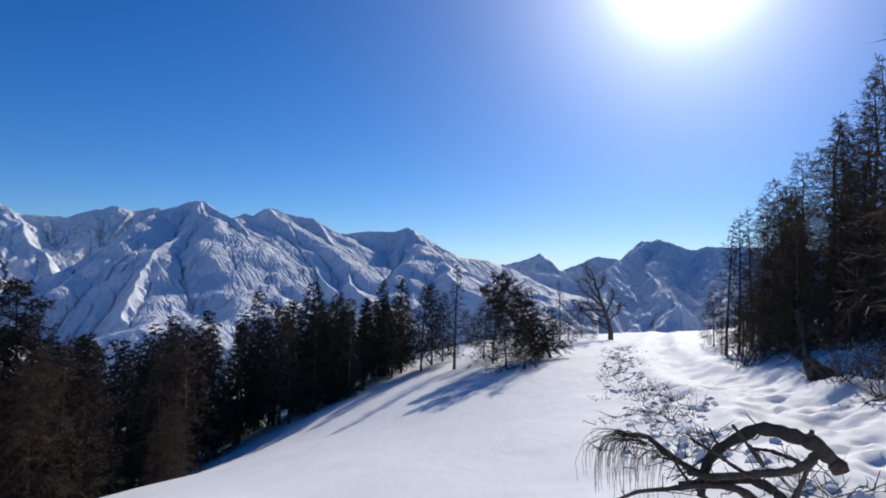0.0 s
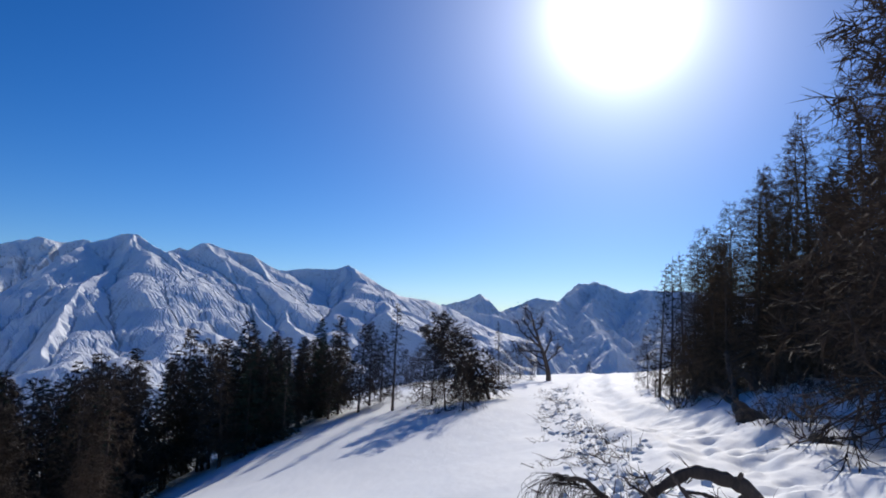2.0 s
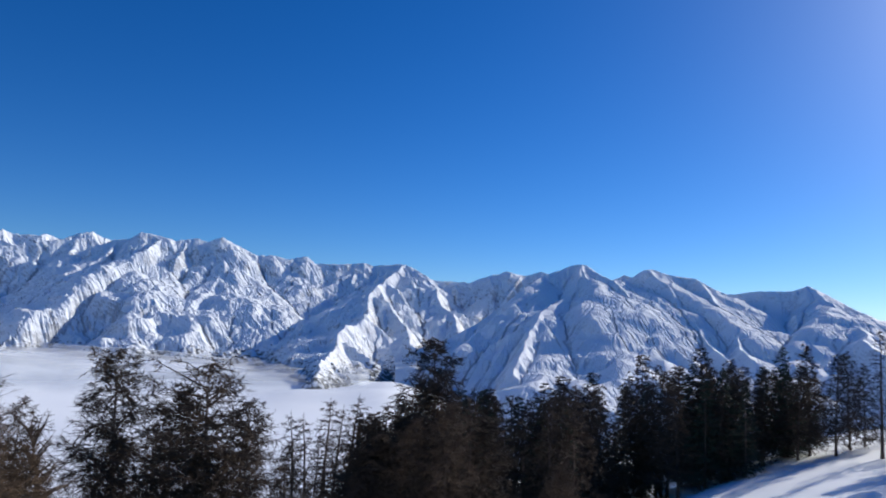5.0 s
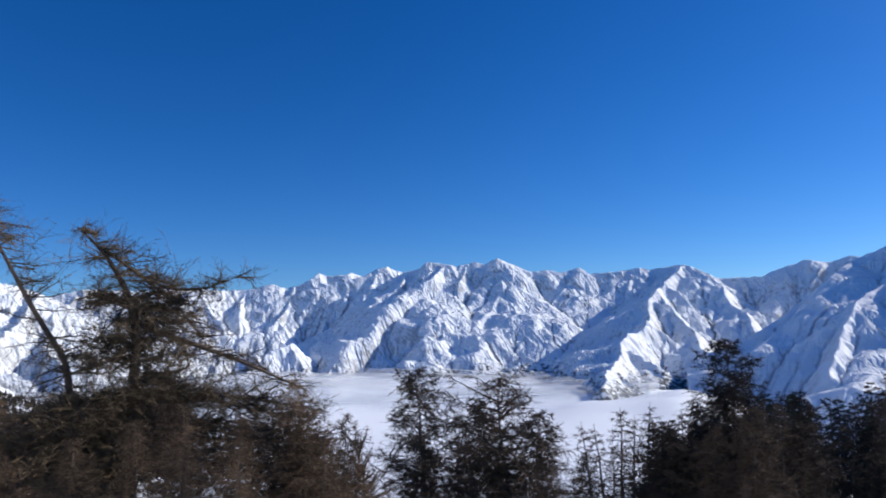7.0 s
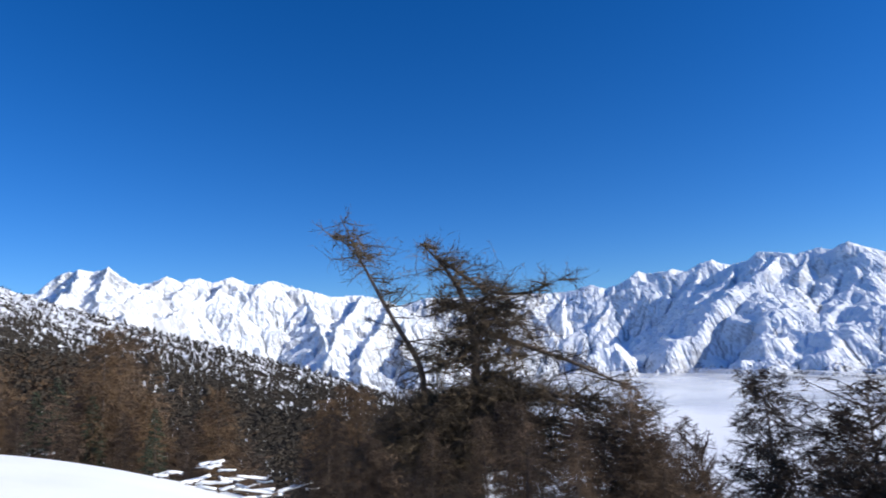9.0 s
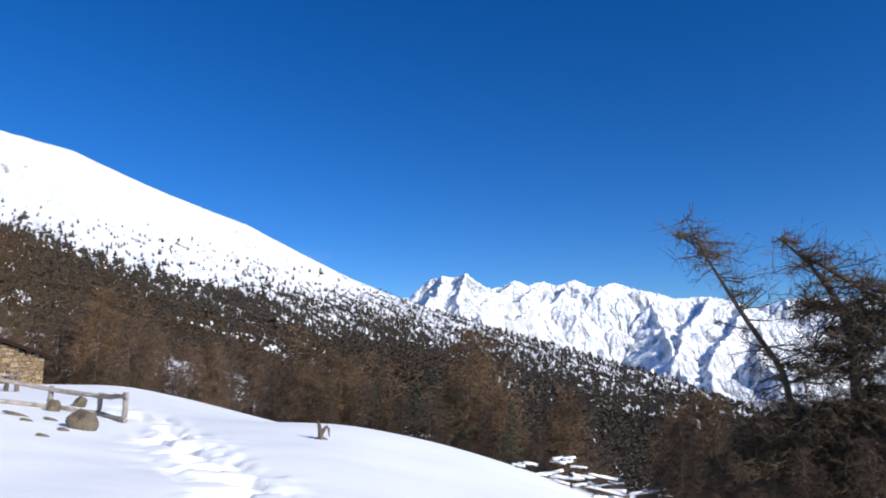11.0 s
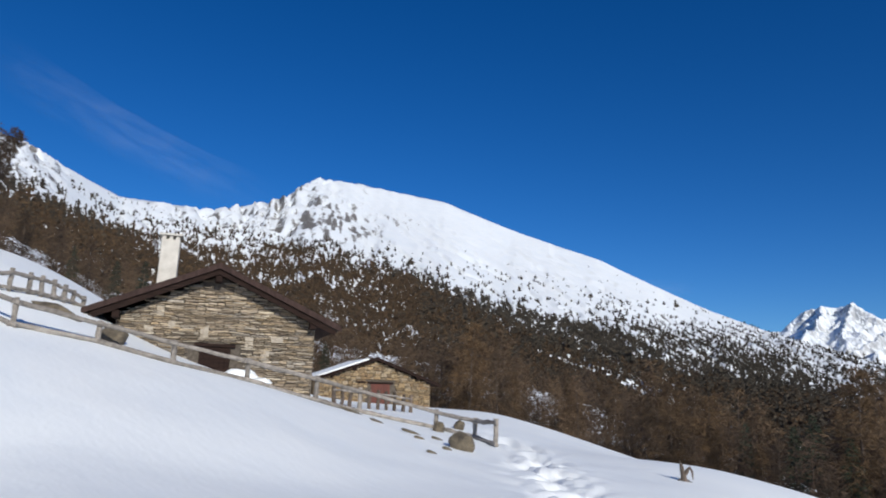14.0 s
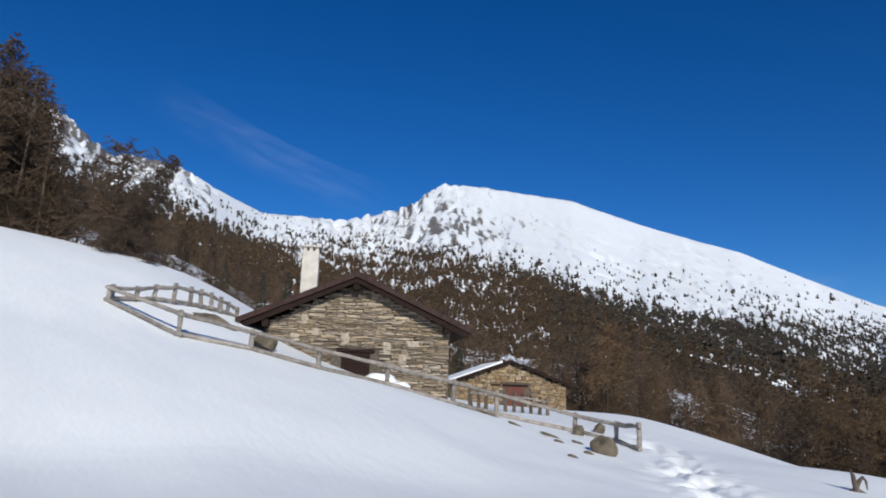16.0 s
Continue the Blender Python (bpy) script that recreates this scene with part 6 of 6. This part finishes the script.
# ---------------------------------------------------------------- fallen branch in the foreground
def fallen_branch():
    """A dead larch bough: one thick arch, crooked lesser limbs, dry sticks and a spray of fine twigs that hangs from its tip."""
    rng = np.random.default_rng(12)
    thing = new("fallen_branch")
    thing.matrix_basis = Matrix.Translation(way_to(-24.0) * 5.6) @ Matrix.Rotation(radians(-24.0), 4, "Z")
    floor = float(at(-24, 5.6).z)
    limbs = [                                             # (x, height) along each limb, its thickness at both ends, its depth at both ends
        ([(-0.30, 0.05), (-0.27, 0.28), (-0.2, 0.4), (-0.05, 0.52), (0.09, 0.61), (0.23, 0.6), (0.37, 0.57), (0.48, 0.51), (0.58, 0.44), (0.62, 0.36)], 0.030, 0.062, 0.0, 0.0),
        ([(-0.39, 0.25), (-0.22, 0.23), (-0.01, 0.27), (0.19, 0.31), (0.35, 0.35), (0.45, 0.42), (0.48, 0.5)], 0.022, 0.034, -0.12, 0.0),
        ([(-0.47, 0.09), (-0.28, 0.14), (-0.09, 0.2), (0.07, 0.22), (0.19, 0.19), (0.26, 0.12), (0.3, floor)], 0.020, 0.042, 0.1, -0.1),
        ([(-0.26, 0.19), (-0.41, 0.26), (-0.56, 0.36), (-0.68, 0.46), (-0.75, 0.48), (-0.84, 0.47)], 0.030, 0.014, 0.05, -0.1),
        ([(-0.92, floor), (-0.76, 0.05), (-0.61, 0.08), (-0.45, 0.11), (-0.26, 0.15), (-0.05, 0.16), (0.15, 0.02), (0.2, floor)], 0.010, 0.035, -0.15, 0.05),
        ([(0.43, 0.40), (0.37, 0.24), (0.31, 0.13), (0.25, floor)], 0.016, 0.024, 0.0, -0.1),
        ([(-0.36, 0.52), (-0.2, 0.42), (-0.05, 0.33), (0.03, 0.28)], 0.008, 0.015, -0.2, -0.1),
        ([(-0.08, 0.64), (0.01, 0.52), (0.13, 0.36)], 0.012, 0.016, -0.15, -0.08),
        ([(-0.24, 0.59), (-0.18, 0.46), (-0.15, 0.40)], 0.006, 0.010, -0.1, 0.0),
        ([(0.03, 0.43), (0.17, 0.44), (0.33, 0.4), (0.43, 0.36)], 0.010, 0.018, 0.1, 0.0),
        ([(-0.61, 0.36), (-0.47, 0.32), (-0.3, 0.23)], 0.006, 0.014, -0.2, 0.0),
        ([(-0.52, 0.11), (-0.39, 0.22), (-0.26, 0.35), (-0.12, 0.37)], 0.005, 0.010, 0.1, 0.0),
        ([(-0.5, 0.30), (-0.42, 0.18), (-0.3, 0.05), (-0.2, floor)], 0.007, 0.018, 0.0, 0.1),
    ]
    for pts, r0, r1, y0, y1 in limbs:
        t = np.linspace(0, 1, len(pts))
        tt = np.linspace(0, 1, 26)
        p = np.array([(x, y0 + (y1 - y0) * k, z) for (x, z), k in zip(pts, t)])
        q = np.stack([np.interp(tt, t, p[:, i]) for i in range(3)], -1)
        q[1:-1] = 0.25 * q[:-2] + 0.5 * q[1:-1] + 0.25 * q[2:]
        thick = r0 + (r1 - r0) * tt
        q += rng.normal(0, 0.10, q.shape) * thick[:, None]
        v, f = stem(q, thick * (1 + 0.13 * rng.normal(0, 1, 26)), 9)
        n = len(v)
        v, f = np.concatenate([v, q[:1], q[-1:]]), f + [[n, (i + 1) % 9, i] for i in range(9)] + [[n + 1, n - 9 + i, n - 9 + (i + 1) % 9] for i in range(9)]
        limb = part("limb", mesh_from("limb", v, f, BARK), None, thing)
        for _ in range(7 if r1 > 0.02 else 3):
            i = rng.integers(1, 24)
            d = np.array([rng.normal(-0.3, 0.7), rng.normal(-0.2, 0.5), rng.uniform(-0.6, 0.9)])
            d /= np.linalg.norm(d)
            ln = rng.uniform(0.08, 0.34)
            a, b = q[i], q[i] + d * ln * 0.4
            c = b + (d + rng.normal(0, 0.5, 3)) * ln * 0.35
            e = c + (d + rng.normal(0, 0.7, 3)) * ln * 0.3
            g = b + (d + rng.normal(0, 0.9, 3)) * ln * 0.35
            v, f = joined([sticks([a], [b], [0.006], [0.0045], 5), sticks([b], [c], [0.0045], [0.003], 5), sticks([c], [e], [0.003], None, 5), sticks([b], [g], [0.003], None, 5)])
            part("twig", mesh_from("twig", v, f, BARK), None, limb)
    part("knot", mesh_from("knot", *sticks([[0.42, 0.0, 0.56]], [[0.445, -0.02, 0.635]], [0.022], [0.017], 7), BARK), None, thing)
    pieces = []
    for _ in range(110):                                  # the fine hanging twigs at its outer end
        along = rng.random()
        a = np.array([-0.84 + 0.36 * along ** 2, rng.normal(-0.08, 0.04), 0.47 - 0.13 * along ** 2 + rng.normal(0, 0.015)])
        throw, drop, deep = rng.normal(-0.14, 0.12), rng.uniform(0.12, 0.48), rng.normal(0, 0.12)
        prev = a
        for k in np.linspace(0.2, 1, 5):
            nxt = a + np.array([throw * math.sin(k * 1.9), deep * k, 0.05 * math.sin(k * 3.1) - drop * k**1.8])
            nxt = nxt + rng.normal(0, 0.006, 3)
            pieces.append(sticks([prev], [nxt], [0.0030 - 0.0014 * k], [0.0027 - 0.0014 * k], 3))
            prev = nxt
    v, f = joined(pieces)
    tagged(part("hanging_spray", mesh_from("hanging_spray", v, f, TWIGS), None, thing), kind="stuff")
    return tagged(thing, "fallen dead larch branch with crooked limbs on the snow", "branch")


fallen_branch()


# ---------------------------------------------------------------- the wind-bent double larch
def double_larch():
    rng = np.random.default_rng(77)
    thing = new("double_larch")
    root = at(80.5, 25.0, -0.1)
    thing.matrix_basis = Matrix.Translation(root) @ Matrix.Rotation(radians(80.5), 4, "Z")
    low = root.z - 1.65
    def up(az, el, r=25.0):
        d = math.radians(az - 80.5)
        return np.array([-math.sin(d) * r, (math.cos(d) - 1) * r + rng.normal(0, 0.15), r * math.tan(math.radians(el)) - low])
    stems = [
        ([np.array([-0.3, 0.1, 0]), up(82.4, -5), up(82.7, -1.5), up(83.3, -0.3), up(85.0, 2.6), up(86.9, 6.4), up(87.7, 7.9), up(89.1, 11.3)], (0.14, 0.11, 0.085, 0.08, 0.065, 0.045, 0.035, 0.01)),
        ([np.array([0.5, 0.1, 0]), up(78.4, -4), up(78.1, 0.5), up(78.7, 3.4), up(79.8, 5.8), up(81.1, 7.6), up(82.5, 8.9)], (0.18, 0.15, 0.12, 0.10, 0.07, 0.045, 0.012)),
        ([up(87.7, 7.9), up(88.9, 9.2), up(90.0, 9.6)], (0.03, 0.018, 0.007)),
        ([up(80.9, 7.5), up(78.3, 5.4), up(76.0, 4.2), up(73.2, 4.3), up(71.0, 5.2)], (0.055, 0.05, 0.04, 0.026, 0.008)),
        ([up(78.3, 5.4), up(75.6, 3.2), up(73.4, 0.3)], (0.06, 0.045, 0.015)),
        ([up(78.0, 1.6), up(76.7, 0.9), up(73.5, -0.3), up(70.8, -1.4), up(67.3, -3.1), up(65.2, -4.1)], (0.09, 0.08, 0.065, 0.05, 0.03, 0.01)),
        ([up(78.4, -5), up(74, -3.9), up(69, -5.5), up(65, -6.2)], (0.08, 0.06, 0.04, 0.012)),
        ([up(82.4, -7), up(85, -5.8), up(88, -7.5), up(89.5, -9)], (0.07, 0.05, 0.03, 0.012)),
        ([up(78.1, 0.5), up(80.3, -1.2), up(82.8, -2.0)], (0.06, 0.05, 0.02)),
    ]
    density = [22, 22, 9, 20, 18, 24, 34, 30, 16]
    for _ in range(16):                                   # boughs combed to one side by the wind, in a dense dark mass
        el = rng.uniform(-3.5, 4.6)
        side = rng.uniform(-3.2, 6.2) - 0.2 * el
        push = np.array([0, rng.uniform(-0.9, 0.9), 0])
        stems.append(([up(78.3, el), up(78.3 - side * 0.5, el + 0.5) + push * 0.5, up(78.3 - side, el + rng.uniform(-1.6, 0.9)) + push], (0.05, 0.034, 0.008)))
        density.append(9)
    for _ in range(50):                                   # the bushy skirt of low boughs
        el, down = rng.uniform(-10, -3.5), rng.uniform(1.0, 4.0)
        far = 77.5 + rng.choice([-1.25, 0.9]) * rng.uniform(2, 11.5)
        push = np.array([0, rng.uniform(-1.3, 1.0), 0])
        stems.append(([up(78.8, el), up((78.8 + far) / 2, el + 0.6) + push * 0.5, up(far, el - down) + push], (0.05, 0.034, 0.008)))
        density.append(16)
    for k, (pts, rad) in enumerate(stems):
        t = np.linspace(0, 1, len(pts))
        tt = np.linspace(0, 1, 24)
        q = np.stack([np.interp(tt, t, np.array(pts)[:, i]) for i in range(3)], -1)
        for _ in range(3):
            q[1:-1] = 0.25 * q[:-2] + 0.5 * q[1:-1] + 0.25 * q[2:]
        v, f = stem(q, 1.2 * np.interp(tt, t, rad), 8)
        trunk = part("trunk" if k < 2 else "limb", mesh_from("trunk", v, f, BARK, True), None, thing)
        pieces = []
        n = density[k] * (3 if k < 2 else 2)
        at_t = rng.uniform(0.12 if k < 2 else 0.0, 0.99, n)
        a = np.stack([np.interp(at_t, tt, q[:, i]) for i in range(3)], -1)
        big = (0.42 + 1.1 * (1 - at_t) ** 0.8 if k < 2 else 0.95 - 0.35 * at_t) * 1.55 * rng.uniform(0.5, 1.2, n)
        d = rng.normal(0, 1, (n, 3))
        d[:, 2] = rng.normal(0.05, 0.35, n)
        d[:, 0] += 0.35                                  # the wind combs the boughs one way
        d /= np.linalg.norm(d, axis=1, keepdims=True)
        b = a + d * (big * 0.55)[:, None]
        c = b + (d + rng.normal(0, 0.35, (n, 3)) + [0, 0, -0.15]) * (big * 0.5)[:, None]
        pieces += [sticks(a, b, np.full(n, 0.030), np.full(n, 0.019)), sticks(b, c, np.full(n, 0.019))]
        for (p, e, count, size) in ((a, b, 6, 0.6), (b, c, 7, 0.6)):
            rr = np.repeat(np.arange(n), count)
            fr = rng.uniform(0.1, 1, (len(rr), 1))
            s0 = p[rr] + (e[rr] - p[rr]) * fr
            w = d[rr] * 0.5 + rng.normal(0, 0.7, (len(rr), 3))
            w /= np.linalg.norm(w, axis=1, keepdims=True)
            ln = size * rng.uniform(0.4, 1.4, len(rr)) * (0.4 + 0.5 * big[rr])
            s1 = s0 + w * ln[:, None]
            pieces.append(sticks(s0, s1, np.full(len(rr), 0.011)))
            r2 = np.repeat(np.arange(len(rr)), 2)
            u0 = s0[r2] + (s1[r2] - s0[r2]) * rng.uniform(0.2, 1, (len(r2), 1))
            w2 = w[r2] + rng.normal(0, 0.7, (len(r2), 3))
            w2 /= np.linalg.norm(w2, axis=1, keepdims=True)
            pieces.append(slivers(u0, u0 + w2 * (ln[r2] * rng.uniform(0.25, 0.6, len(r2)))[:, None], 0.0072))
        v, f = joined(pieces)
        part("crown", mesh_from("crown", v, f, TWIGS_PALE), None, trunk)
    return tagged(thing, "wind-bent bare larch with two leaning tops", "larch")


double_larch()


# ---------------------------------------------------------------- clods and litter beside the path
def path_litter():
    rng = np.random.default_rng(31)
    line = polyline(PATH_LINE, 0.25)
    line = line[np.hypot(*line.T) < 40]
    bm = bmesh.new()
    bmesh.ops.create_icosphere(bm, subdivisions=1, radius=1.0)
    ball = np.array([v.co for v in bm.verts])
    tris = [[v.index for v in f.verts] for f in bm.faces]
    bm.free()
    sets, sticks_v = [], []
    for _ in range(420):
        p = line[rng.integers(len(line))]
        d = p / np.linalg.norm(p)
        left = np.array([-d[1], d[0]])
        off = left * rng.normal(1.75, 0.4) + rng.normal(0, 0.1, 2)
        x, y = p + off
        size = rng.uniform(0.02, 0.07)
        z = float(ground(x, y)) + size * 0.25
        shape = ball * (1 + rng.normal(0, 0.22, (len(ball), 1))) * size * np.array([1.4, 1.0, 0.75])
        sets.append((shape + [x, y, z], tris))
    v, f = joined(sets)
    tagged(new("snow_clods", mesh_from("snow_clods", v, f, SNOW)), "crumbled snow clods along the trodden path", "snow", kind="stuff")
    pieces = []
    for _ in range(210):                                  # tufts of dry stalks and twigs
        p = line[min(int(rng.random() ** 0.8 * len(line)), len(line) - 1)]
        d = p / np.linalg.norm(p)
        c = p + np.array([-d[1], d[0]]) * rng.normal(1.9, 0.40) + rng.normal(0, 0.2, 2)
        for _ in range(rng.integers(4, 10)):
            x, y = c + rng.normal(0, 0.09, 2)
            a = np.array([x, y, float(ground(x, y)) - 0.02])
            w = np.array([rng.normal(), rng.normal(), rng.uniform(0.0, 0.9)])
            b = a + w / np.linalg.norm(w) * rng.uniform(0.08, 0.30)
            e = b + (w / np.linalg.norm(w) + rng.normal(0, 0.6, 3)) * rng.uniform(0.05, 0.16)
            k = rng.uniform(0.004, 0.009)
            pieces += [sticks([a], [b], [k], [k * 0.6], 4), sticks([b], [e], [k * 0.6], None, 4)]
    v, f = joined(pieces)
    tagged(new("twig_litter", mesh_from("twig_litter", v, f, BARK)), "dark dead twigs strewn beside the snowy path", "twigs", kind="stuff")


path_litter()


# ---------------------------------------------------------------- dead wood and shrubs on the bank
def fallen_log(p0, p1, r0, r1, seed, label):
    """A dead trunk that lies or leans on the bank, with stubs of broken limbs."""
    rng = np.random.default_rng(seed)
    p0, p1 = np.array(p0), np.array(p1)
    thing = new("fallen_log")
    tt = np.linspace(0, 1, 16)[:, None]
    q = p0 + (p1 - p0) * tt + rng.normal(0, 0.03, (16, 3)) + [0, 0, 0.12] * np.sin(np.pi * tt)
    part("trunk", mesh_from("trunk", *stem(q, (r0 + (r1 - r0) * tt[:, 0]) * rng.uniform(0.9, 1.1, 16), 8), BARK), None, thing)
    for _ in range(9):
        a = q[rng.integers(2, 15)]
        b = a + rng.normal(0, 0.35, 3) + [0, 0, 0.15]
        c = b + rng.normal(0, 0.3, (3, 3))
        part("broken_limb", mesh_from("broken_limb", *joined([sticks([a], [b], [0.022], [0.012], 5), sticks([b] * 3, c, [0.010] * 3)]), BARK), None, thing)
    return tagged(thing, label, "dead wood")


fallen_log(at(-24.2, 30, 0.7), at(-28.2, 19.5, 0.0), 0.05, 0.10, 5, "dead trunk lying down the snowy bank")
fallen_log(at(-28.3, 18.6, -0.1), at(-27.5, 20.0, 1.3), 0.075, 0.05, 6, "leaning dead larch trunk above the path")
boulder(-28.6, 16.6, 0.24, 0.17, 0.16, 31, "dark uprooted stump half buried in snow", 30, "root_stump", BARK)
boulder(-29.6, 15.4, 0.42, 0.25, 0.20, 32, "dark rock in the snow beside the path", 10)
boulder(-33.7, 12.4, 0.20, 0.14, 0.12, 33, "small dark rock on the snowy bank", 50)
boulder(-34.8, 12.0, 0.14, 0.10, 0.09, 34, "small dark rock on the snowy bank", 80)


def dry_shrub(az, r, high, seed):
    """A leafless shrub: thin forked stems that stand out of the snow."""
    rng = np.random.default_rng(seed)
    n = 14
    a = np.stack([rng.normal(0, 0.12, n), rng.normal(0, 0.12, n), np.full(n, -0.06)], -1)
    b = a + np.stack([rng.normal(0, 0.35, n), rng.normal(0, 0.35, n), rng.uniform(0.35, 0.7, n)], -1) * high
    g = np.repeat(np.arange(n), 5)
    c = a[g] + (b[g] - a[g]) * rng.uniform(0.3, 1, (len(g), 1))
    d = c + rng.normal(0, 0.22, (len(g), 3)) * high + [0, 0, 0.18 * high]
    v, f = joined([sticks(a, b, np.full(n, 0.010), np.full(n, 0.006)), sticks(c, d, np.full(len(g), 0.006))])
    ob = new("dry_shrub", mesh_from("dry_shrub", v, f, BARK))
    ob.matrix_basis = Matrix.Translation(at(az, r))
    return tagged(ob, "leafless dark shrub standing in the snow", "shrub", "shrubs on the bank")


SHRUBS = random.Random(17)
for k in range(20):
    az = SHRUBS.uniform(-38, -24)
    dry_shrub(az, SHRUBS.uniform(12.5, 20) + max(0, az + 30) * 1.3, SHRUBS.uniform(0.5, 1.1), 200 + k)


def snowy_brushwood(az, r, seed):
    """Cut branches thrown together at the edge of the snowfield, each under a line of fresh snow."""
    rng = np.random.default_rng(seed)
    thing = new("brushwood_pile")
    base = np.array(at(az, r))
    across = np.array([*way_to(az + 90)])
    for k in range(11):
        a = base + across * rng.uniform(-1.6, 1.6) + rng.normal(0, 0.25, 3) * [1, 1, 0] + [0, 0, rng.uniform(0.0, 0.35)]
        d = across * rng.choice([-1, 1]) + rng.normal(0, 0.35, 3) * [1, 1, 0.5]
        b = a + d * rng.uniform(0.4, 1.2)
        rad = rng.uniform(0.015, 0.045)
        branch = part("branch", mesh_from("branch", *log(a, b, rad, rad * 0.6, seed * 20 + k, 6), BARK), None, thing)
        v, f = log(a + (b - a) * 0.1 + [0, 0, rad * 0.9], a + (b - a) * 0.85 + [0, 0, rad * 0.8], rad * 1.5, rad * 1.1, seed * 30 + k, 6)
        part("snow_cap", mesh_from("snow_cap", v, f, SNOW, True), None, branch, "line of snow on the branch")
    return tagged(thing, "pile of cut branches under fresh snow", "brushwood", "brushwood at the snow edge")


for az, r, k in ((102.4, 21.0, 1), (99.0, 20.5, 2), (96.6, 20.0, 3)):
    snowy_brushwood(az, r, k)


# ---------------------------------------------------------------- faint high cloud
def cloud_wisp(az, el, wide, high, tilt, thick, seed):
    m, n, l, b = material("thin_cirrus")
    tc = n.new("ShaderNodeTexCoord")
    sep = n.new("ShaderNodeSeparateXYZ")
    l.new(tc.outputs["Generated"], sep.inputs[0])
    fade = None
    for out in (sep.outputs[0], sep.outputs[2]):
        edge = math_node(n, l, "MULTIPLY", math_node(n, l, "MULTIPLY", out, math_node(n, l, "SUBTRACT", 1.0, out)), 4.0)
        fade = edge if fade is None else math_node(n, l, "MULTIPLY", fade, edge)
    streak = noise_node(n, l, 0.004, 5.0, 0.6, (1.0, 1.0, 4.0))
    soft = ramp_node(n, l, streak.outputs[0], [(0.3, (0, 0, 0)), (0.8, (thick,) * 3)])
    l.new(math_node(n, l, "MULTIPLY", soft.outputs[0], math_node(n, l, "MULTIPLY", fade, fade)), b.inputs["Alpha"])
    b.inputs["Base Color"].default_value = (0.9, 0.9, 0.92, 1)
    b.inputs["Roughness"].default_value = 1.0
    x, z = np.meshgrid(np.linspace(-wide / 2, wide / 2, 30), np.linspace(-high / 2, high / 2, 8))
    y = 40 * fractal(x / 300 + seed, z / 200, 3)
    v = np.stack([x, y, z + 0.00012 * x * x], -1).reshape(-1, 3)
    ob = new("cirrus_wisp", mesh_from("cirrus_wisp", v, grid_faces(8, 30), m, True))
    ob.matrix_world = Matrix.Translation(way_to(az, el) * 4400) @ Matrix.Rotation(radians(az), 4, "Z") @ Matrix.Rotation(radians(tilt), 4, "Y")
    return tagged(ob, "faint thin white cloud streak in the blue sky", "cloud", kind="stuff")


cloud_wisp(164, 18.0, 1900, 300, 22, 0.06, 3)
cloud_wisp(124, 8.6, 1100, 130, 3, 0.08, 8)
